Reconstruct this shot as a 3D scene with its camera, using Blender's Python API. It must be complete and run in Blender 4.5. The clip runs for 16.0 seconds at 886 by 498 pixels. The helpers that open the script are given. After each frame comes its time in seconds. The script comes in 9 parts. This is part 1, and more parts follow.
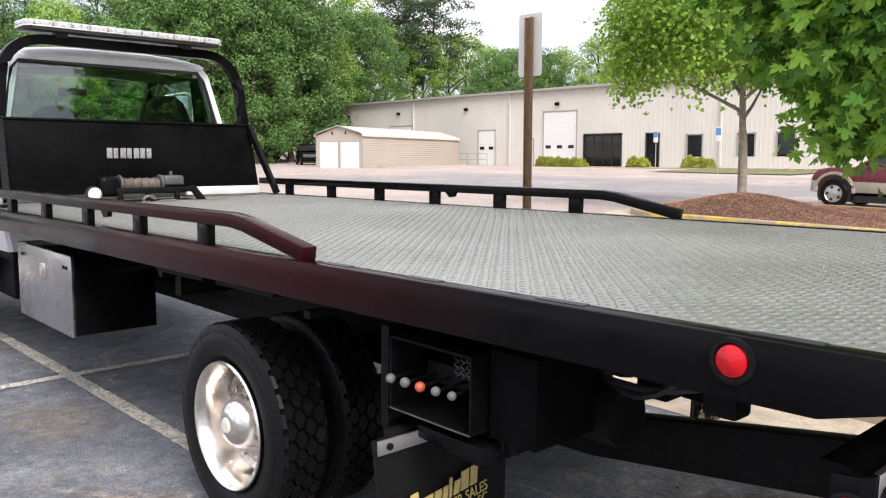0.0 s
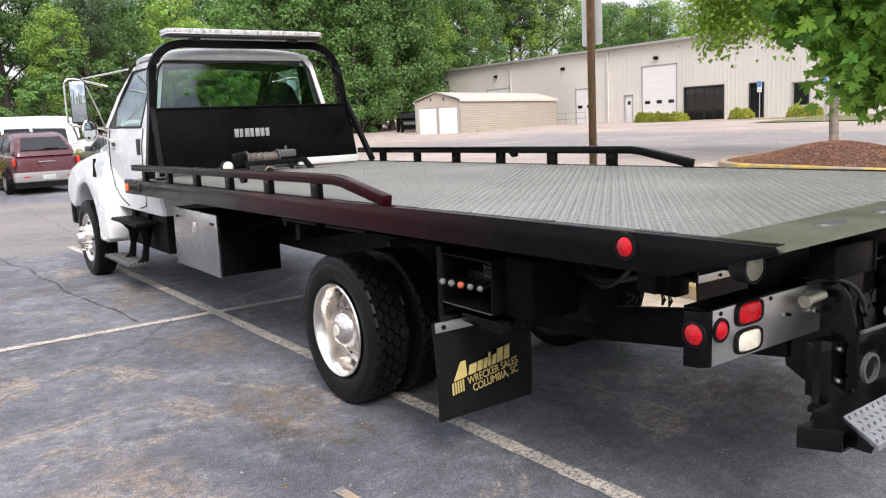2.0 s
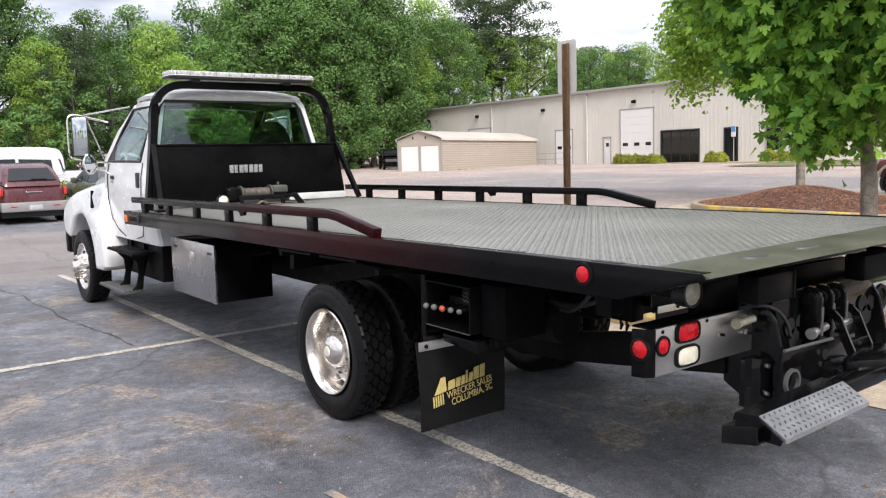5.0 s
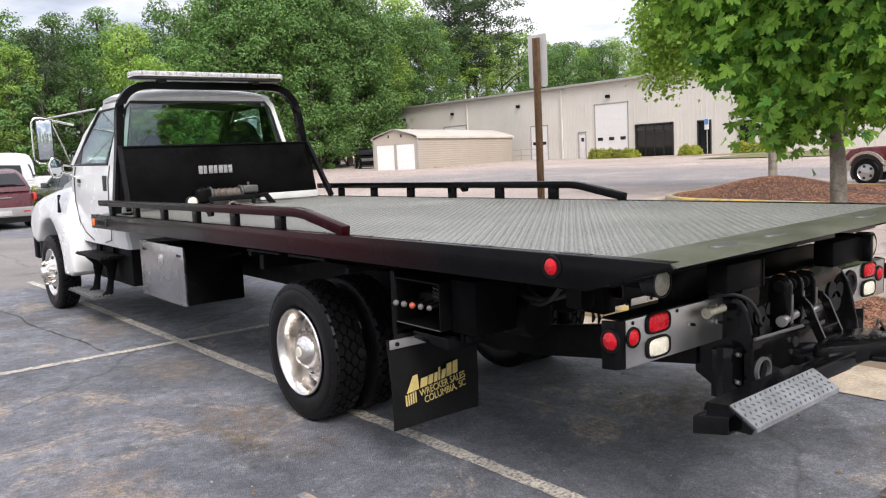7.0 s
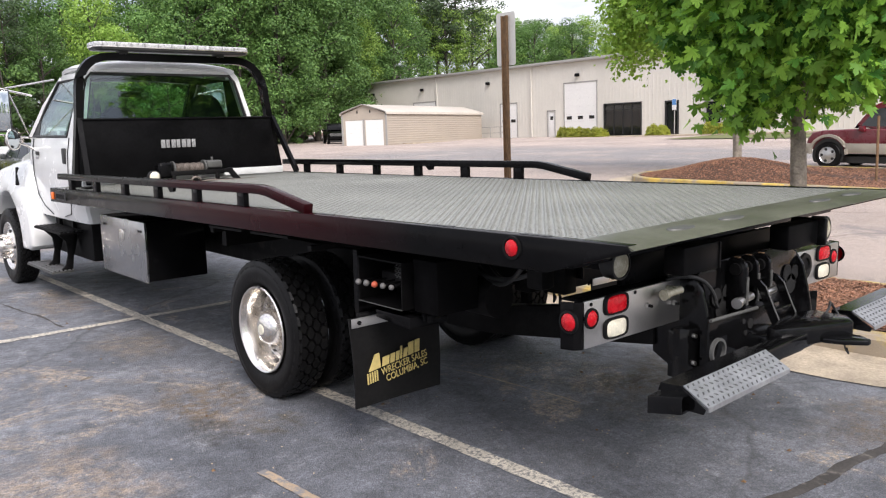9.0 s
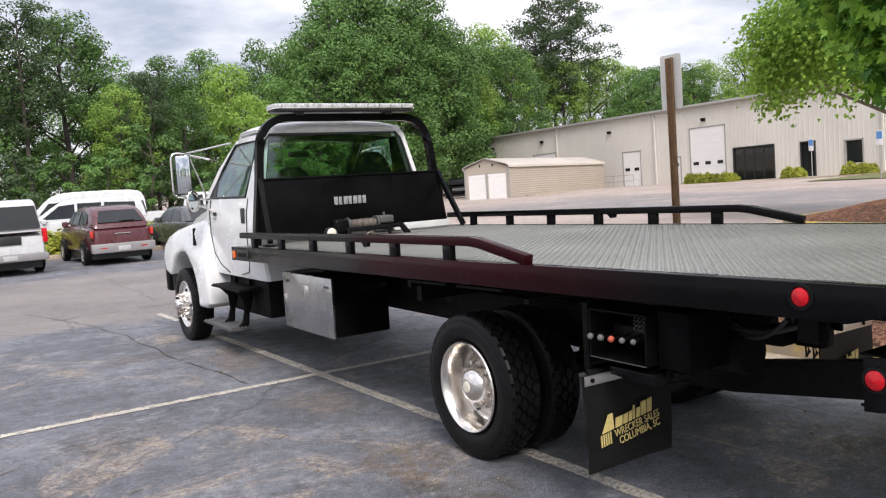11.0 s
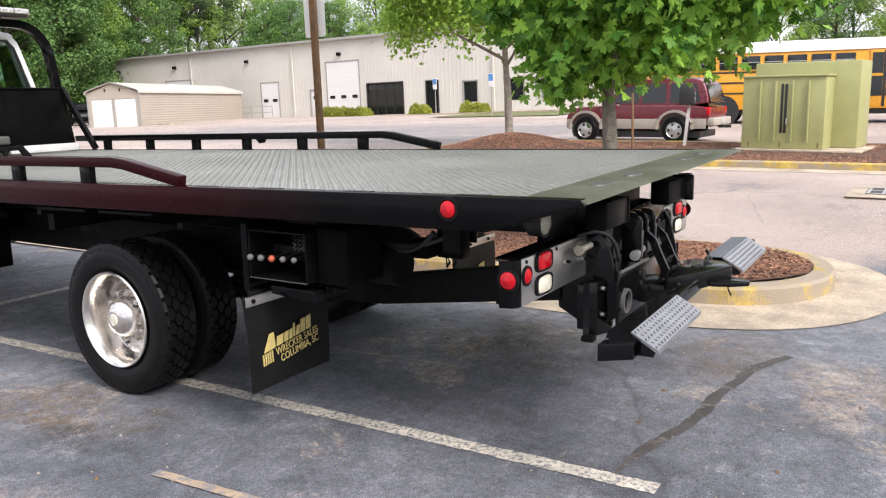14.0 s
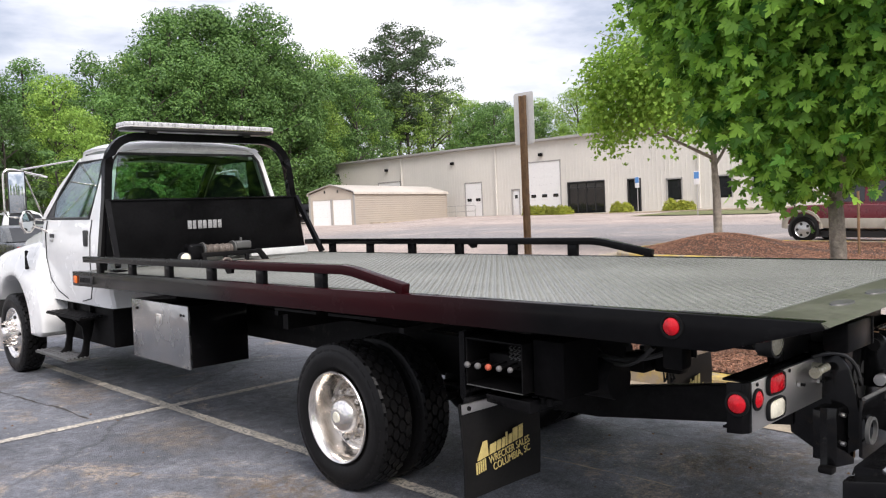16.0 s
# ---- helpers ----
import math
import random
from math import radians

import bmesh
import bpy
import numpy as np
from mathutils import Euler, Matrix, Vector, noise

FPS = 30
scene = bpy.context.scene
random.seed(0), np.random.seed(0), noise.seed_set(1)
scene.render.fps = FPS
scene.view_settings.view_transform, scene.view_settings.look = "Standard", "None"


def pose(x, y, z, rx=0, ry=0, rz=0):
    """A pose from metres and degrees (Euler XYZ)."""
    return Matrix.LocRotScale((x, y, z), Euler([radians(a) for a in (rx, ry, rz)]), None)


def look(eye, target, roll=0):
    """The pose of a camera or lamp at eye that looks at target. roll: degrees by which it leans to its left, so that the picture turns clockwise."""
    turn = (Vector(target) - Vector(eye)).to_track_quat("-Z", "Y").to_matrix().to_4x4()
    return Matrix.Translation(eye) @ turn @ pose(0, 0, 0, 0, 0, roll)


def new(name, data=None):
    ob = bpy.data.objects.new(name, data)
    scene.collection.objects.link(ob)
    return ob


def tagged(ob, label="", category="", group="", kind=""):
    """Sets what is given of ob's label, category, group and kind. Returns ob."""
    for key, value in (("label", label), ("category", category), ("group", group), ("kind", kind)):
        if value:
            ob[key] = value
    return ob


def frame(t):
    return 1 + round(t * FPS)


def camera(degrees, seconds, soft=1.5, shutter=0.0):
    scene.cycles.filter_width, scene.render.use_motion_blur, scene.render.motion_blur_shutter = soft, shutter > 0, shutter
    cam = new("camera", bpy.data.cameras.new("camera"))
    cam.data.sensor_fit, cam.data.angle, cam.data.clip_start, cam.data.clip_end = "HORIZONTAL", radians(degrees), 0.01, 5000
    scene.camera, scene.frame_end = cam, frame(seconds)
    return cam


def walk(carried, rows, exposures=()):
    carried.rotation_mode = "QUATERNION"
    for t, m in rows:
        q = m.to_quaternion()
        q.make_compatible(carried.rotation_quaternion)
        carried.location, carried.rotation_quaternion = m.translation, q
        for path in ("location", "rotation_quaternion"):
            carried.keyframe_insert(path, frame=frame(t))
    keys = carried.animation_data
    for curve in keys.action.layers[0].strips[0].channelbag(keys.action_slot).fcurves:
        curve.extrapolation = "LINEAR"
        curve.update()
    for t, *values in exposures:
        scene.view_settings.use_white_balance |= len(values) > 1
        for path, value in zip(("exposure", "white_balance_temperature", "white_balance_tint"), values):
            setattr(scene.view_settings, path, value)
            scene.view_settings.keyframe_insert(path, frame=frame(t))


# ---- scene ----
cam = camera(57.1, 16.0, 1.2)
PATH = [
    (0, (-2.862, -3.104, 1.705), (-1.499, -1.662, 1.457), 0.8),
    (0.5, (-3.067, -3.383, 1.732), (-1.851, -1.821, 1.445), 1.5),
    (1, (-3.155, -3.709, 1.753), (-2.043, -2.077, 1.437), -0.3),
    (1.5, (-3.297, -3.958, 1.756), (-2.189, -2.324, 1.439), -1.8),
    (2, (-3.439, -4.199, 1.762), (-2.282, -2.602, 1.428), -2.1),
    (2.5, (-3.533, -4.46, 1.768), (-2.353, -2.876, 1.45), -1.6),
    (3, (-3.638, -4.588, 1.793), (-2.423, -3.027, 1.503), -1.2),
    (3.5, (-3.69, -4.605, 1.793), (-2.42, -3.083, 1.526), -1.1),
    (4, (-3.713, -4.605, 1.794), (-2.416, -3.105, 1.535), -0.9),
    (4.5, (-3.738, -4.599, 1.798), (-2.486, -3.059, 1.549), -0.9),
    (4.7, (-3.745, -4.588, 1.797), (-2.532, -3.016, 1.553), -0.8),
    (6.8, (-3.688, -4.562, 1.78), (-2.478, -2.99, 1.53), -1.9),
    (7, (-3.675, -4.57, 1.775), (-2.428, -3.027, 1.524), -2.1),
    (7.5, (-3.643, -4.599, 1.767), (-2.3, -3.141, 1.498), -2.2),
    (8, (-3.62, -4.604, 1.763), (-2.195, -3.233, 1.464), -1.8),
    (8.5, (-3.621, -4.605, 1.769), (-2.175, -3.259, 1.453), -1.4),
    (9, (-3.654, -4.591, 1.789), (-2.354, -3.103, 1.479), -1.2),
    (9.5, (-3.662, -4.495, 1.78), (-2.56, -2.848, 1.513), -2.0),
    (9.7, (-3.693, -4.46, 1.786), (-2.627, -2.787, 1.537), -2.6),
    (11.8, (-4.097, -3.925, 1.77), (-2.97, -2.28, 1.612), -3.5),
    (12, (-4.114, -3.924, 1.769), (-2.96, -2.298, 1.602), -3.2),
    (12.5, (-4.103, -3.934, 1.743), (-2.791, -2.44, 1.528), -2.5),
    (13, (-4.07, -3.976, 1.719), (-2.545, -2.712, 1.443), -0.9),
    (13.5, (-4.044, -4.0, 1.719), (-2.415, -2.889, 1.381), -1.0),
    (14, (-4.036, -4.007, 1.718), (-2.369, -2.965, 1.35), -1.2),
    (14.5, (-4.033, -4.012, 1.719), (-2.344, -3.01, 1.339), -1.2),
    (15, (-4.028, -4.002, 1.716), (-2.344, -2.991, 1.337), -1.5),
    (15.5, (-4.079, -3.992, 1.751), (-2.51, -2.785, 1.462), -2.0),
    (16, (-4.114, -3.956, 1.794), (-2.721, -2.526, 1.673), -1.7),
]
walk(cam, [(t, look(eye, target, roll)) for t, eye, target, roll in PATH],
     [(0.0, 1.17), (1.0, 1.11), (2.5, 1.02), (4.0, 0.94), (7.5, 0.92), (8.5, 0.99), (9.5, 0.90), (12.0, 0.74), (13.0, 1.06), (13.5, 1.17), (14.0, 1.14), (14.5, 1.06), (15.5, 0.97), (16.0, 0.90)])

# ---- world, sun, exposure ----
world = bpy.data.worlds.new("world")
scene.world = world
world.use_nodes = True
wn, wl = world.node_tree.nodes, world.node_tree.links
wn.clear()
w_out = wn.new("ShaderNodeOutputWorld")
w_bg = wn.new("ShaderNodeBackground")
sky = wn.new("ShaderNodeTexSky")
sky.sky_type = "NISHITA"
sky.sun_disc = False
sky.sun_elevation = radians(55)
sky.sun_rotation = radians(200)
w_co = wn.new("ShaderNodeTexCoord")
w_map = wn.new("ShaderNodeMapping")
w_map.inputs["Scale"].default_value = (1.0, 1.0, 3.2)
w_noise = wn.new("ShaderNodeTexNoise")
w_noise.inputs["Scale"].default_value = 3.1
w_noise.inputs["Detail"].default_value = 7
w_noise.inputs["Roughness"].default_value = 0.55
w_ramp = wn.new("ShaderNodeValToRGB")
w_ramp.color_ramp.elements[0].position, w_ramp.color_ramp.elements[0].color = 0.39, (2.55, 2.68, 3.25, 1)
w_ramp.color_ramp.elements[1].position, w_ramp.color_ramp.elements[1].color = 0.62, (6.55, 6.28, 6.45, 1)
w_mix = wn.new("ShaderNodeMixRGB")
w_mix.inputs[0].default_value = 0.86
wl.new(w_co.outputs["Generated"], w_map.inputs["Vector"])
wl.new(w_map.outputs[0], w_noise.inputs["Vector"])
wl.new(w_noise.outputs["Fac"], w_ramp.inputs[0])
wl.new(sky.outputs[0], w_mix.inputs[1])
wl.new(w_ramp.outputs[0], w_mix.inputs[2])
wl.new(w_mix.outputs[0], w_bg.inputs[0])
# an overcast sky is brighter overhead than at the horizon
w_xyz = wn.new("ShaderNodeSeparateXYZ")
w_up = wn.new("ShaderNodeMapRange")
w_up.inputs["From Min"].default_value, w_up.inputs["From Max"].default_value = 0.15, 1.0
w_up.inputs["To Min"].default_value, w_up.inputs["To Max"].default_value = 0.92, 1.45
w_mul = wn.new("ShaderNodeMixRGB")
w_mul.blend_type = "MULTIPLY"
w_mul.inputs[0].default_value = 1.0
wl.new(w_co.outputs["Generated"], w_xyz.inputs[0])
wl.new(w_xyz.outputs["Z"], w_up.inputs["Value"])
wl.new(w_mix.outputs[0], w_mul.inputs[1])
wl.new(w_up.outputs[0], w_mul.inputs[2])
wl.new(w_mul.outputs[0], w_bg.inputs[0])
w_bg.inputs[1].default_value = 0.131
wl.new(w_bg.outputs[0], w_out.inputs[0])
sun_data = bpy.data.lights.new("sun", "SUN")
sun_data.energy, sun_data.angle, sun_data.color = 2.1, radians(28), (1.0, 0.935, 0.905)
sun = new("sun", sun_data)
sun.matrix_world = look((-7, -20, 19), (0, 0, 0))


# ---- materials ----
def mat(name, colour, rough=0.6, metal=0.0, var=0.15, scale=6.0, fine=60.0, bump=0.0, bump_scale=None, tint=None,
        coat=0.0, stain=None, stain_scale=1.5, stain_at=0.55, island=0.0, rand=0.0, spec=0.5, rough_var=0.1, trans=0.0):
    """A surface with coarse and fine variation of its colour, roughness and relief, in metres."""
    m = bpy.data.materials.new(name)
    m.use_nodes = True
    n, l = m.node_tree.nodes, m.node_tree.links
    b = n["Principled BSDF"]
    co = n.new("ShaderNodeTexCoord").outputs["Object"]

    def noise_of(s, detail=4.0, rough_=0.6):
        t = n.new("ShaderNodeTexNoise")
        t.inputs["Scale"].default_value, t.inputs["Detail"].default_value, t.inputs["Roughness"].default_value = s, detail, rough_
        l.new(co, t.inputs["Vector"])
        return t.outputs["Fac"]

    def mixed(a, c, f, mode="MIX"):
        x = n.new("ShaderNodeMixRGB")
        x.blend_type = mode
        for sock, v in ((x.inputs[1], a), (x.inputs[2], c), (x.inputs[0], f)):
            if hasattr(v, "links"):
                l.new(v, sock)
            elif isinstance(v, tuple):
                sock.default_value = (*v, 1)
            else:
                sock.default_value = v
        return x.outputs[0]

    def ramp(v, a, c, lo=0.0, hi=1.0):
        r = n.new("ShaderNodeMapRange")
        r.inputs["From Min"].default_value, r.inputs["From Max"].default_value = a, c
        r.inputs["To Min"].default_value, r.inputs["To Max"].default_value = lo, hi
        l.new(v, r.inputs["Value"])
        return r.outputs[0]

    big, small = noise_of(scale), noise_of(fine, 3.0)
    dark = tuple(c * (1 - var) for c in colour)
    light = tuple(min(1, c * (1 + var)) for c in (tint or colour))
    col = mixed(dark, light, ramp(big, 0.3, 0.7))
    col = mixed(col, ramp(small, 0.25, 0.75, 1 - var * 0.7, 1 + var * 0.7), 1.0, "MULTIPLY")
    if stain:
        col = mixed(col, stain, ramp(noise_of(stain_scale, 6.0, 0.65), stain_at, stain_at + 0.12))
    if island:
        g = n.new("ShaderNodeNewGeometry").outputs["Random Per Island"]
        col = mixed(col, ramp(g, 0, 1, 1 - island, 1 + island), 1.0, "MULTIPLY")
    if rand:
        g = n.new("ShaderNodeObjectInfo").outputs["Random"]
        col = mixed(col, ramp(g, 0, 1, 1 - rand, 1 + rand), 1.0, "MULTIPLY")
    l.new(col, b.inputs["Base Color"])
    l.new(ramp(big, 0.3, 0.7, max(0.02, rough - rough_var), min(1, rough + rough_var)), b.inputs["Roughness"])
    b.inputs["Metallic"].default_value = metal
    b.inputs["Specular IOR Level"].default_value = spec
    b.inputs["Coat Weight"].default_value = coat
    b.inputs["Coat Roughness"].default_value = 0.06
    if trans:
        b.inputs["Transmission Weight"].default_value = trans
    if bump:
        bp = n.new("ShaderNodeBump")
        bp.inputs["Strength"].default_value, bp.inputs["Distance"].default_value = 1.0, bump
        l.new(noise_of(bump_scale, 3.0) if bump_scale else small, bp.inputs["Height"])
        l.new(bp.outputs[0], b.inputs["Normal"])
    return m


def glass_mat(name, colour, rough=0.02, ior=1.5):
    """Tinted pane: part clear, part mirror by its own gloss."""
    m = bpy.data.materials.new(name)
    m.use_nodes = True
    n, l = m.node_tree.nodes, m.node_tree.links
    n.clear()
    out = n.new("ShaderNodeOutputMaterial")
    tr, gl, mx = n.new("ShaderNodeBsdfTransparent"), n.new("ShaderNodeBsdfGlossy"), n.new("ShaderNodeMixShader")
    tr.inputs[0].default_value = (*colour, 1)
    gl.inputs["Roughness"].default_value = rough
    gl.inputs["Color"].default_value = (0.9, 0.95, 0.95, 1)
    lw = n.new("ShaderNodeLayerWeight")
    lw.inputs["Blend"].default_value = 0.5
    pw, fr = n.new("ShaderNodeMath"), n.new("ShaderNodeMath")
    pw.operation, fr.operation = "POWER", "MULTIPLY_ADD"
    r0 = ((ior - 1) / (ior + 1)) ** 2
    pw.inputs[1].default_value = 5.0
    fr.inputs[1].default_value, fr.inputs[2].default_value = 1 - r0, r0
    l.new(lw.outputs["Facing"], pw.inputs[0])
    l.new(pw.outputs[0], fr.inputs[0])
    l.new(fr.outputs[0], mx.inputs[0])
    l.new(tr.outputs[0], mx.inputs[1])
    l.new(gl.outputs[0], mx.inputs[2])
    l.new(mx.outputs[0], out.inputs[0])
    return m


CONCRETE = mat("concrete", (0.41, 0.34, 0.255), 0.88, var=0.36, scale=2.4, fine=50, bump=0.003, bump_scale=80, stain=(0.25, 0.22, 0.18), stain_scale=1.3, stain_at=0.6)
KERB_YELLOW = mat("worn_yellow_kerb_paint", (0.50, 0.355, 0.085), 0.88, var=0.35, scale=4, fine=60, bump=0.006, stain=(0.33, 0.275, 0.205), stain_scale=2.2, stain_at=0.42)
BARK_CHIP = mat("bark_chip", (0.25, 0.128, 0.08), 0.9, var=0.3, scale=4, fine=60, island=0.65)
LINE = mat("worn_line_paint", (0.57, 0.52, 0.435), 0.85, var=0.3, scale=5, fine=120, bump=0.002, stain=(0.19, 0.185, 0.18), stain_scale=48, stain_at=0.47)
MULCH = mat("mulch", (0.12, 0.06, 0.038), 0.95, var=0.4, scale=4, fine=50, bump=0.02, bump_scale=35, island=0.5)
GRASS = mat("grass", (0.14, 0.15, 0.055), 0.95, var=0.3, scale=1, fine=20)
BLACK = mat("black_enamel", (0.0045, 0.0044, 0.0048), 0.20, var=0.3, scale=3, fine=40, rough_var=0.1, spec=0.07, coat=0.05, stain=(0.016, 0.015, 0.015), stain_scale=38, stain_at=0.70)
LIFT_BLACK = mat("dusty_black_steel", (0.004, 0.004, 0.0043), 0.17, var=0.4, scale=5, fine=50, spec=0.18, coat=0.12, stain=(0.045, 0.040, 0.035), stain_scale=14, stain_at=0.64)
MATT_BLACK = mat("matt_black_paint", (0.0042, 0.0042, 0.0045), 0.38, var=0.4, scale=2.5, fine=40, spec=0.045, rough_var=0.14)
BLACK_RED = mat("faded_black_enamel", (0.0045, 0.0044, 0.0048), 0.22, var=0.3, scale=3, fine=40, spec=0.08, stain=(0.016, 0.015, 0.015), stain_scale=38, stain_at=0.70)


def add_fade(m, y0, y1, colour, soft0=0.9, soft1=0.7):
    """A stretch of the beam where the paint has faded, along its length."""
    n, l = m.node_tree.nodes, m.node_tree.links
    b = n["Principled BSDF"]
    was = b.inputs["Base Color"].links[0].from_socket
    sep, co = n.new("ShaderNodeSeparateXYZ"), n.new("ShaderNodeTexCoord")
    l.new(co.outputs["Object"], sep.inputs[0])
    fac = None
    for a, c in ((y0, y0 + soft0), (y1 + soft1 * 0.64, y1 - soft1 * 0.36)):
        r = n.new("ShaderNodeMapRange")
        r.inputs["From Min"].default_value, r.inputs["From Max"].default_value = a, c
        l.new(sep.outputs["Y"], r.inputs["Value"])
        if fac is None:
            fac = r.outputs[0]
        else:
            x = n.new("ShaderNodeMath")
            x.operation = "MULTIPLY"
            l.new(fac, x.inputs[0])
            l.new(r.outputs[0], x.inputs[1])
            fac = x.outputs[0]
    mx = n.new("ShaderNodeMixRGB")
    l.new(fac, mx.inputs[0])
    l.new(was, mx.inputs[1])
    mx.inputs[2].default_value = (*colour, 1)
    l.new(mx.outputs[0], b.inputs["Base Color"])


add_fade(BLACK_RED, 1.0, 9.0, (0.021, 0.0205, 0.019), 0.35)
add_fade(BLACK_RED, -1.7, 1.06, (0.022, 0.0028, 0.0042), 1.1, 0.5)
CHASSIS = mat("black_chassis", (0.0078, 0.0075, 0.0077), 0.55, var=0.4, scale=6, fine=40, spec=0.08, stain=(0.03, 0.027, 0.024), stain_scale=5, stain_at=0.62)
DECK = mat("deck_plate", (0.255, 0.258, 0.238), 0.37, 0.45, var=0.22, scale=1.1, fine=30, spec=0.8, stain=(0.27, 0.27, 0.25), stain_scale=0.9, stain_at=0.52, rough_var=0.07)
LUGS = mat("worn_lug_tops", (0.215, 0.218, 0.194), 0.42, 0.4, var=0.2, scale=1.3, fine=30, spec=0.8)
TAIL_PLATE = mat("olive_black_plate", (0.105, 0.107, 0.078), 0.42, 0.3, var=0.25, scale=2.5, fine=40, spec=0.7, stain=(0.07, 0.075, 0.055), stain_scale=2.2, stain_at=0.55)
WORN = mat("worn_dark_steel", (0.10, 0.10, 0.095), 0.5, 0.3, var=0.2, scale=8, fine=60)
WHITE = mat("white_paint", (0.78, 0.78, 0.77), 0.25, var=0.03, scale=2, fine=20, coat=0.5)
RUBBER = mat("rubber", (0.0056, 0.0054, 0.0056), 0.46, var=0.3, scale=8, fine=60, bump=0.001, stain=(0.017, 0.0155, 0.0145), stain_scale=6, stain_at=0.62, spec=0.17)
KNOB_GREY = mat("grey_plastic", (0.145, 0.14, 0.135), 0.55, var=0.15, scale=30)
KNOB_ORANGE = mat("orange_plastic", (0.50, 0.10, 0.05), 0.5, var=0.15, scale=30)
FLAP = mat("flap_rubber", (0.0085, 0.0083, 0.0084), 0.45, var=0.3, scale=5, fine=40, spec=0.16)
CHROME = mat("polished_aluminium", (0.83, 0.79, 0.74), 0.22, 1.0, var=0.06, scale=8, fine=60, rough_var=0.06)
WEB = mat("cast_wheel_disc", (0.58, 0.55, 0.51), 0.27, 1.0, var=0.2, scale=12, fine=60)
STEEL = mat("brushed_stainless", (0.64, 0.625, 0.605), 0.36, 1.0, var=0.06, scale=3, fine=90, stain=(0.45, 0.445, 0.44), stain_scale=2, stain_at=0.60)
DULL_STEEL = mat("dull_stainless", (0.42, 0.42, 0.42), 0.24, 1.0, var=0.03, scale=3, fine=30, bump=0.012, bump_scale=2.0, stain=(0.33, 0.33, 0.335), stain_scale=2, stain_at=0.60)
# even near-black with hardly any gloss, for the control box and side case
DULL_BLACK = mat("dull_flat_black", (0.0055, 0.0053, 0.0055), 0.8, var=0.3, scale=6, fine=40, spec=0.02)
GALV = mat("tread_plate", (0.34, 0.345, 0.355), 0.42, 0.7, var=0.22, scale=6, fine=60)
RED_LENS = mat("red_lens", (0.52, 0.004, 0.012), 0.25, var=0.16, scale=40, fine=160, coat=0.25, spec=0.3)
AMBER_LENS = mat("amber_lens", (0.75, 0.16, 0.03), 0.2, var=0.1, scale=30, fine=120, coat=0.5)
CLEAR_LENS = mat("clear_lens", (0.72, 0.68, 0.55), 0.2, var=0.12, scale=30, fine=120, coat=0.6)
SIDING = mat("beige_siding", (0.62, 0.592, 0.535), 0.6, var=0.05, scale=0.4, fine=6)
SHED = mat("tan_siding", (0.40, 0.35, 0.29), 0.6, var=0.06, scale=0.5, fine=6)
SHED_ROOF = mat("tan_roof", (0.50, 0.45, 0.385), 0.55, var=0.08, scale=0.5, fine=6)
TRIM = mat("grey_trim", (0.32, 0.31, 0.29), 0.6, var=0.08)
DOOR_WHITE = mat("white_door", (0.75, 0.74, 0.72), 0.5, var=0.04)
DARK_GLASS = mat("dark_glass", (0.012, 0.013, 0.015), 0.06, var=0.2, spec=0.6)
DARK = mat("dark_trim", (0.02, 0.02, 0.02), 0.5, var=0.2)
CAB_GLASS = glass_mat("tinted_glass", (0.58, 0.74, 0.65), ior=2.1)
SIDE_GLASS = glass_mat("film_coated_glass", (0.85, 0.92, 0.90), ior=2.4)
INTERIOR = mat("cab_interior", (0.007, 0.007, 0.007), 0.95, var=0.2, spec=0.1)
GOLD = mat("gold_lettering", (0.58, 0.46, 0.17), 0.6, var=0.15, scale=20, stain=(0.1, 0.08, 0.04), stain_scale=40, stain_at=0.62)
FROST = mat("frosted_clear_lens", (0.50, 0.50, 0.50), 0.25, var=0.3, scale=40, fine=150, coat=0.6, stain=(0.12, 0.12, 0.125), stain_scale=45, stain_at=0.54)
SILVER = mat("silver_lettering", (0.27, 0.27, 0.27), 0.5, var=0.35, scale=40, fine=120, stain=(0.05, 0.05, 0.05), stain_scale=60, stain_at=0.56)
BARK = mat("bark", (0.25, 0.215, 0.175), 0.95, var=0.35, scale=8, fine=50, bump=0.02, bump_scale=25)
RUST = mat("rusty_steel", (0.17, 0.10, 0.05), 0.85, var=0.3, scale=10, fine=60)


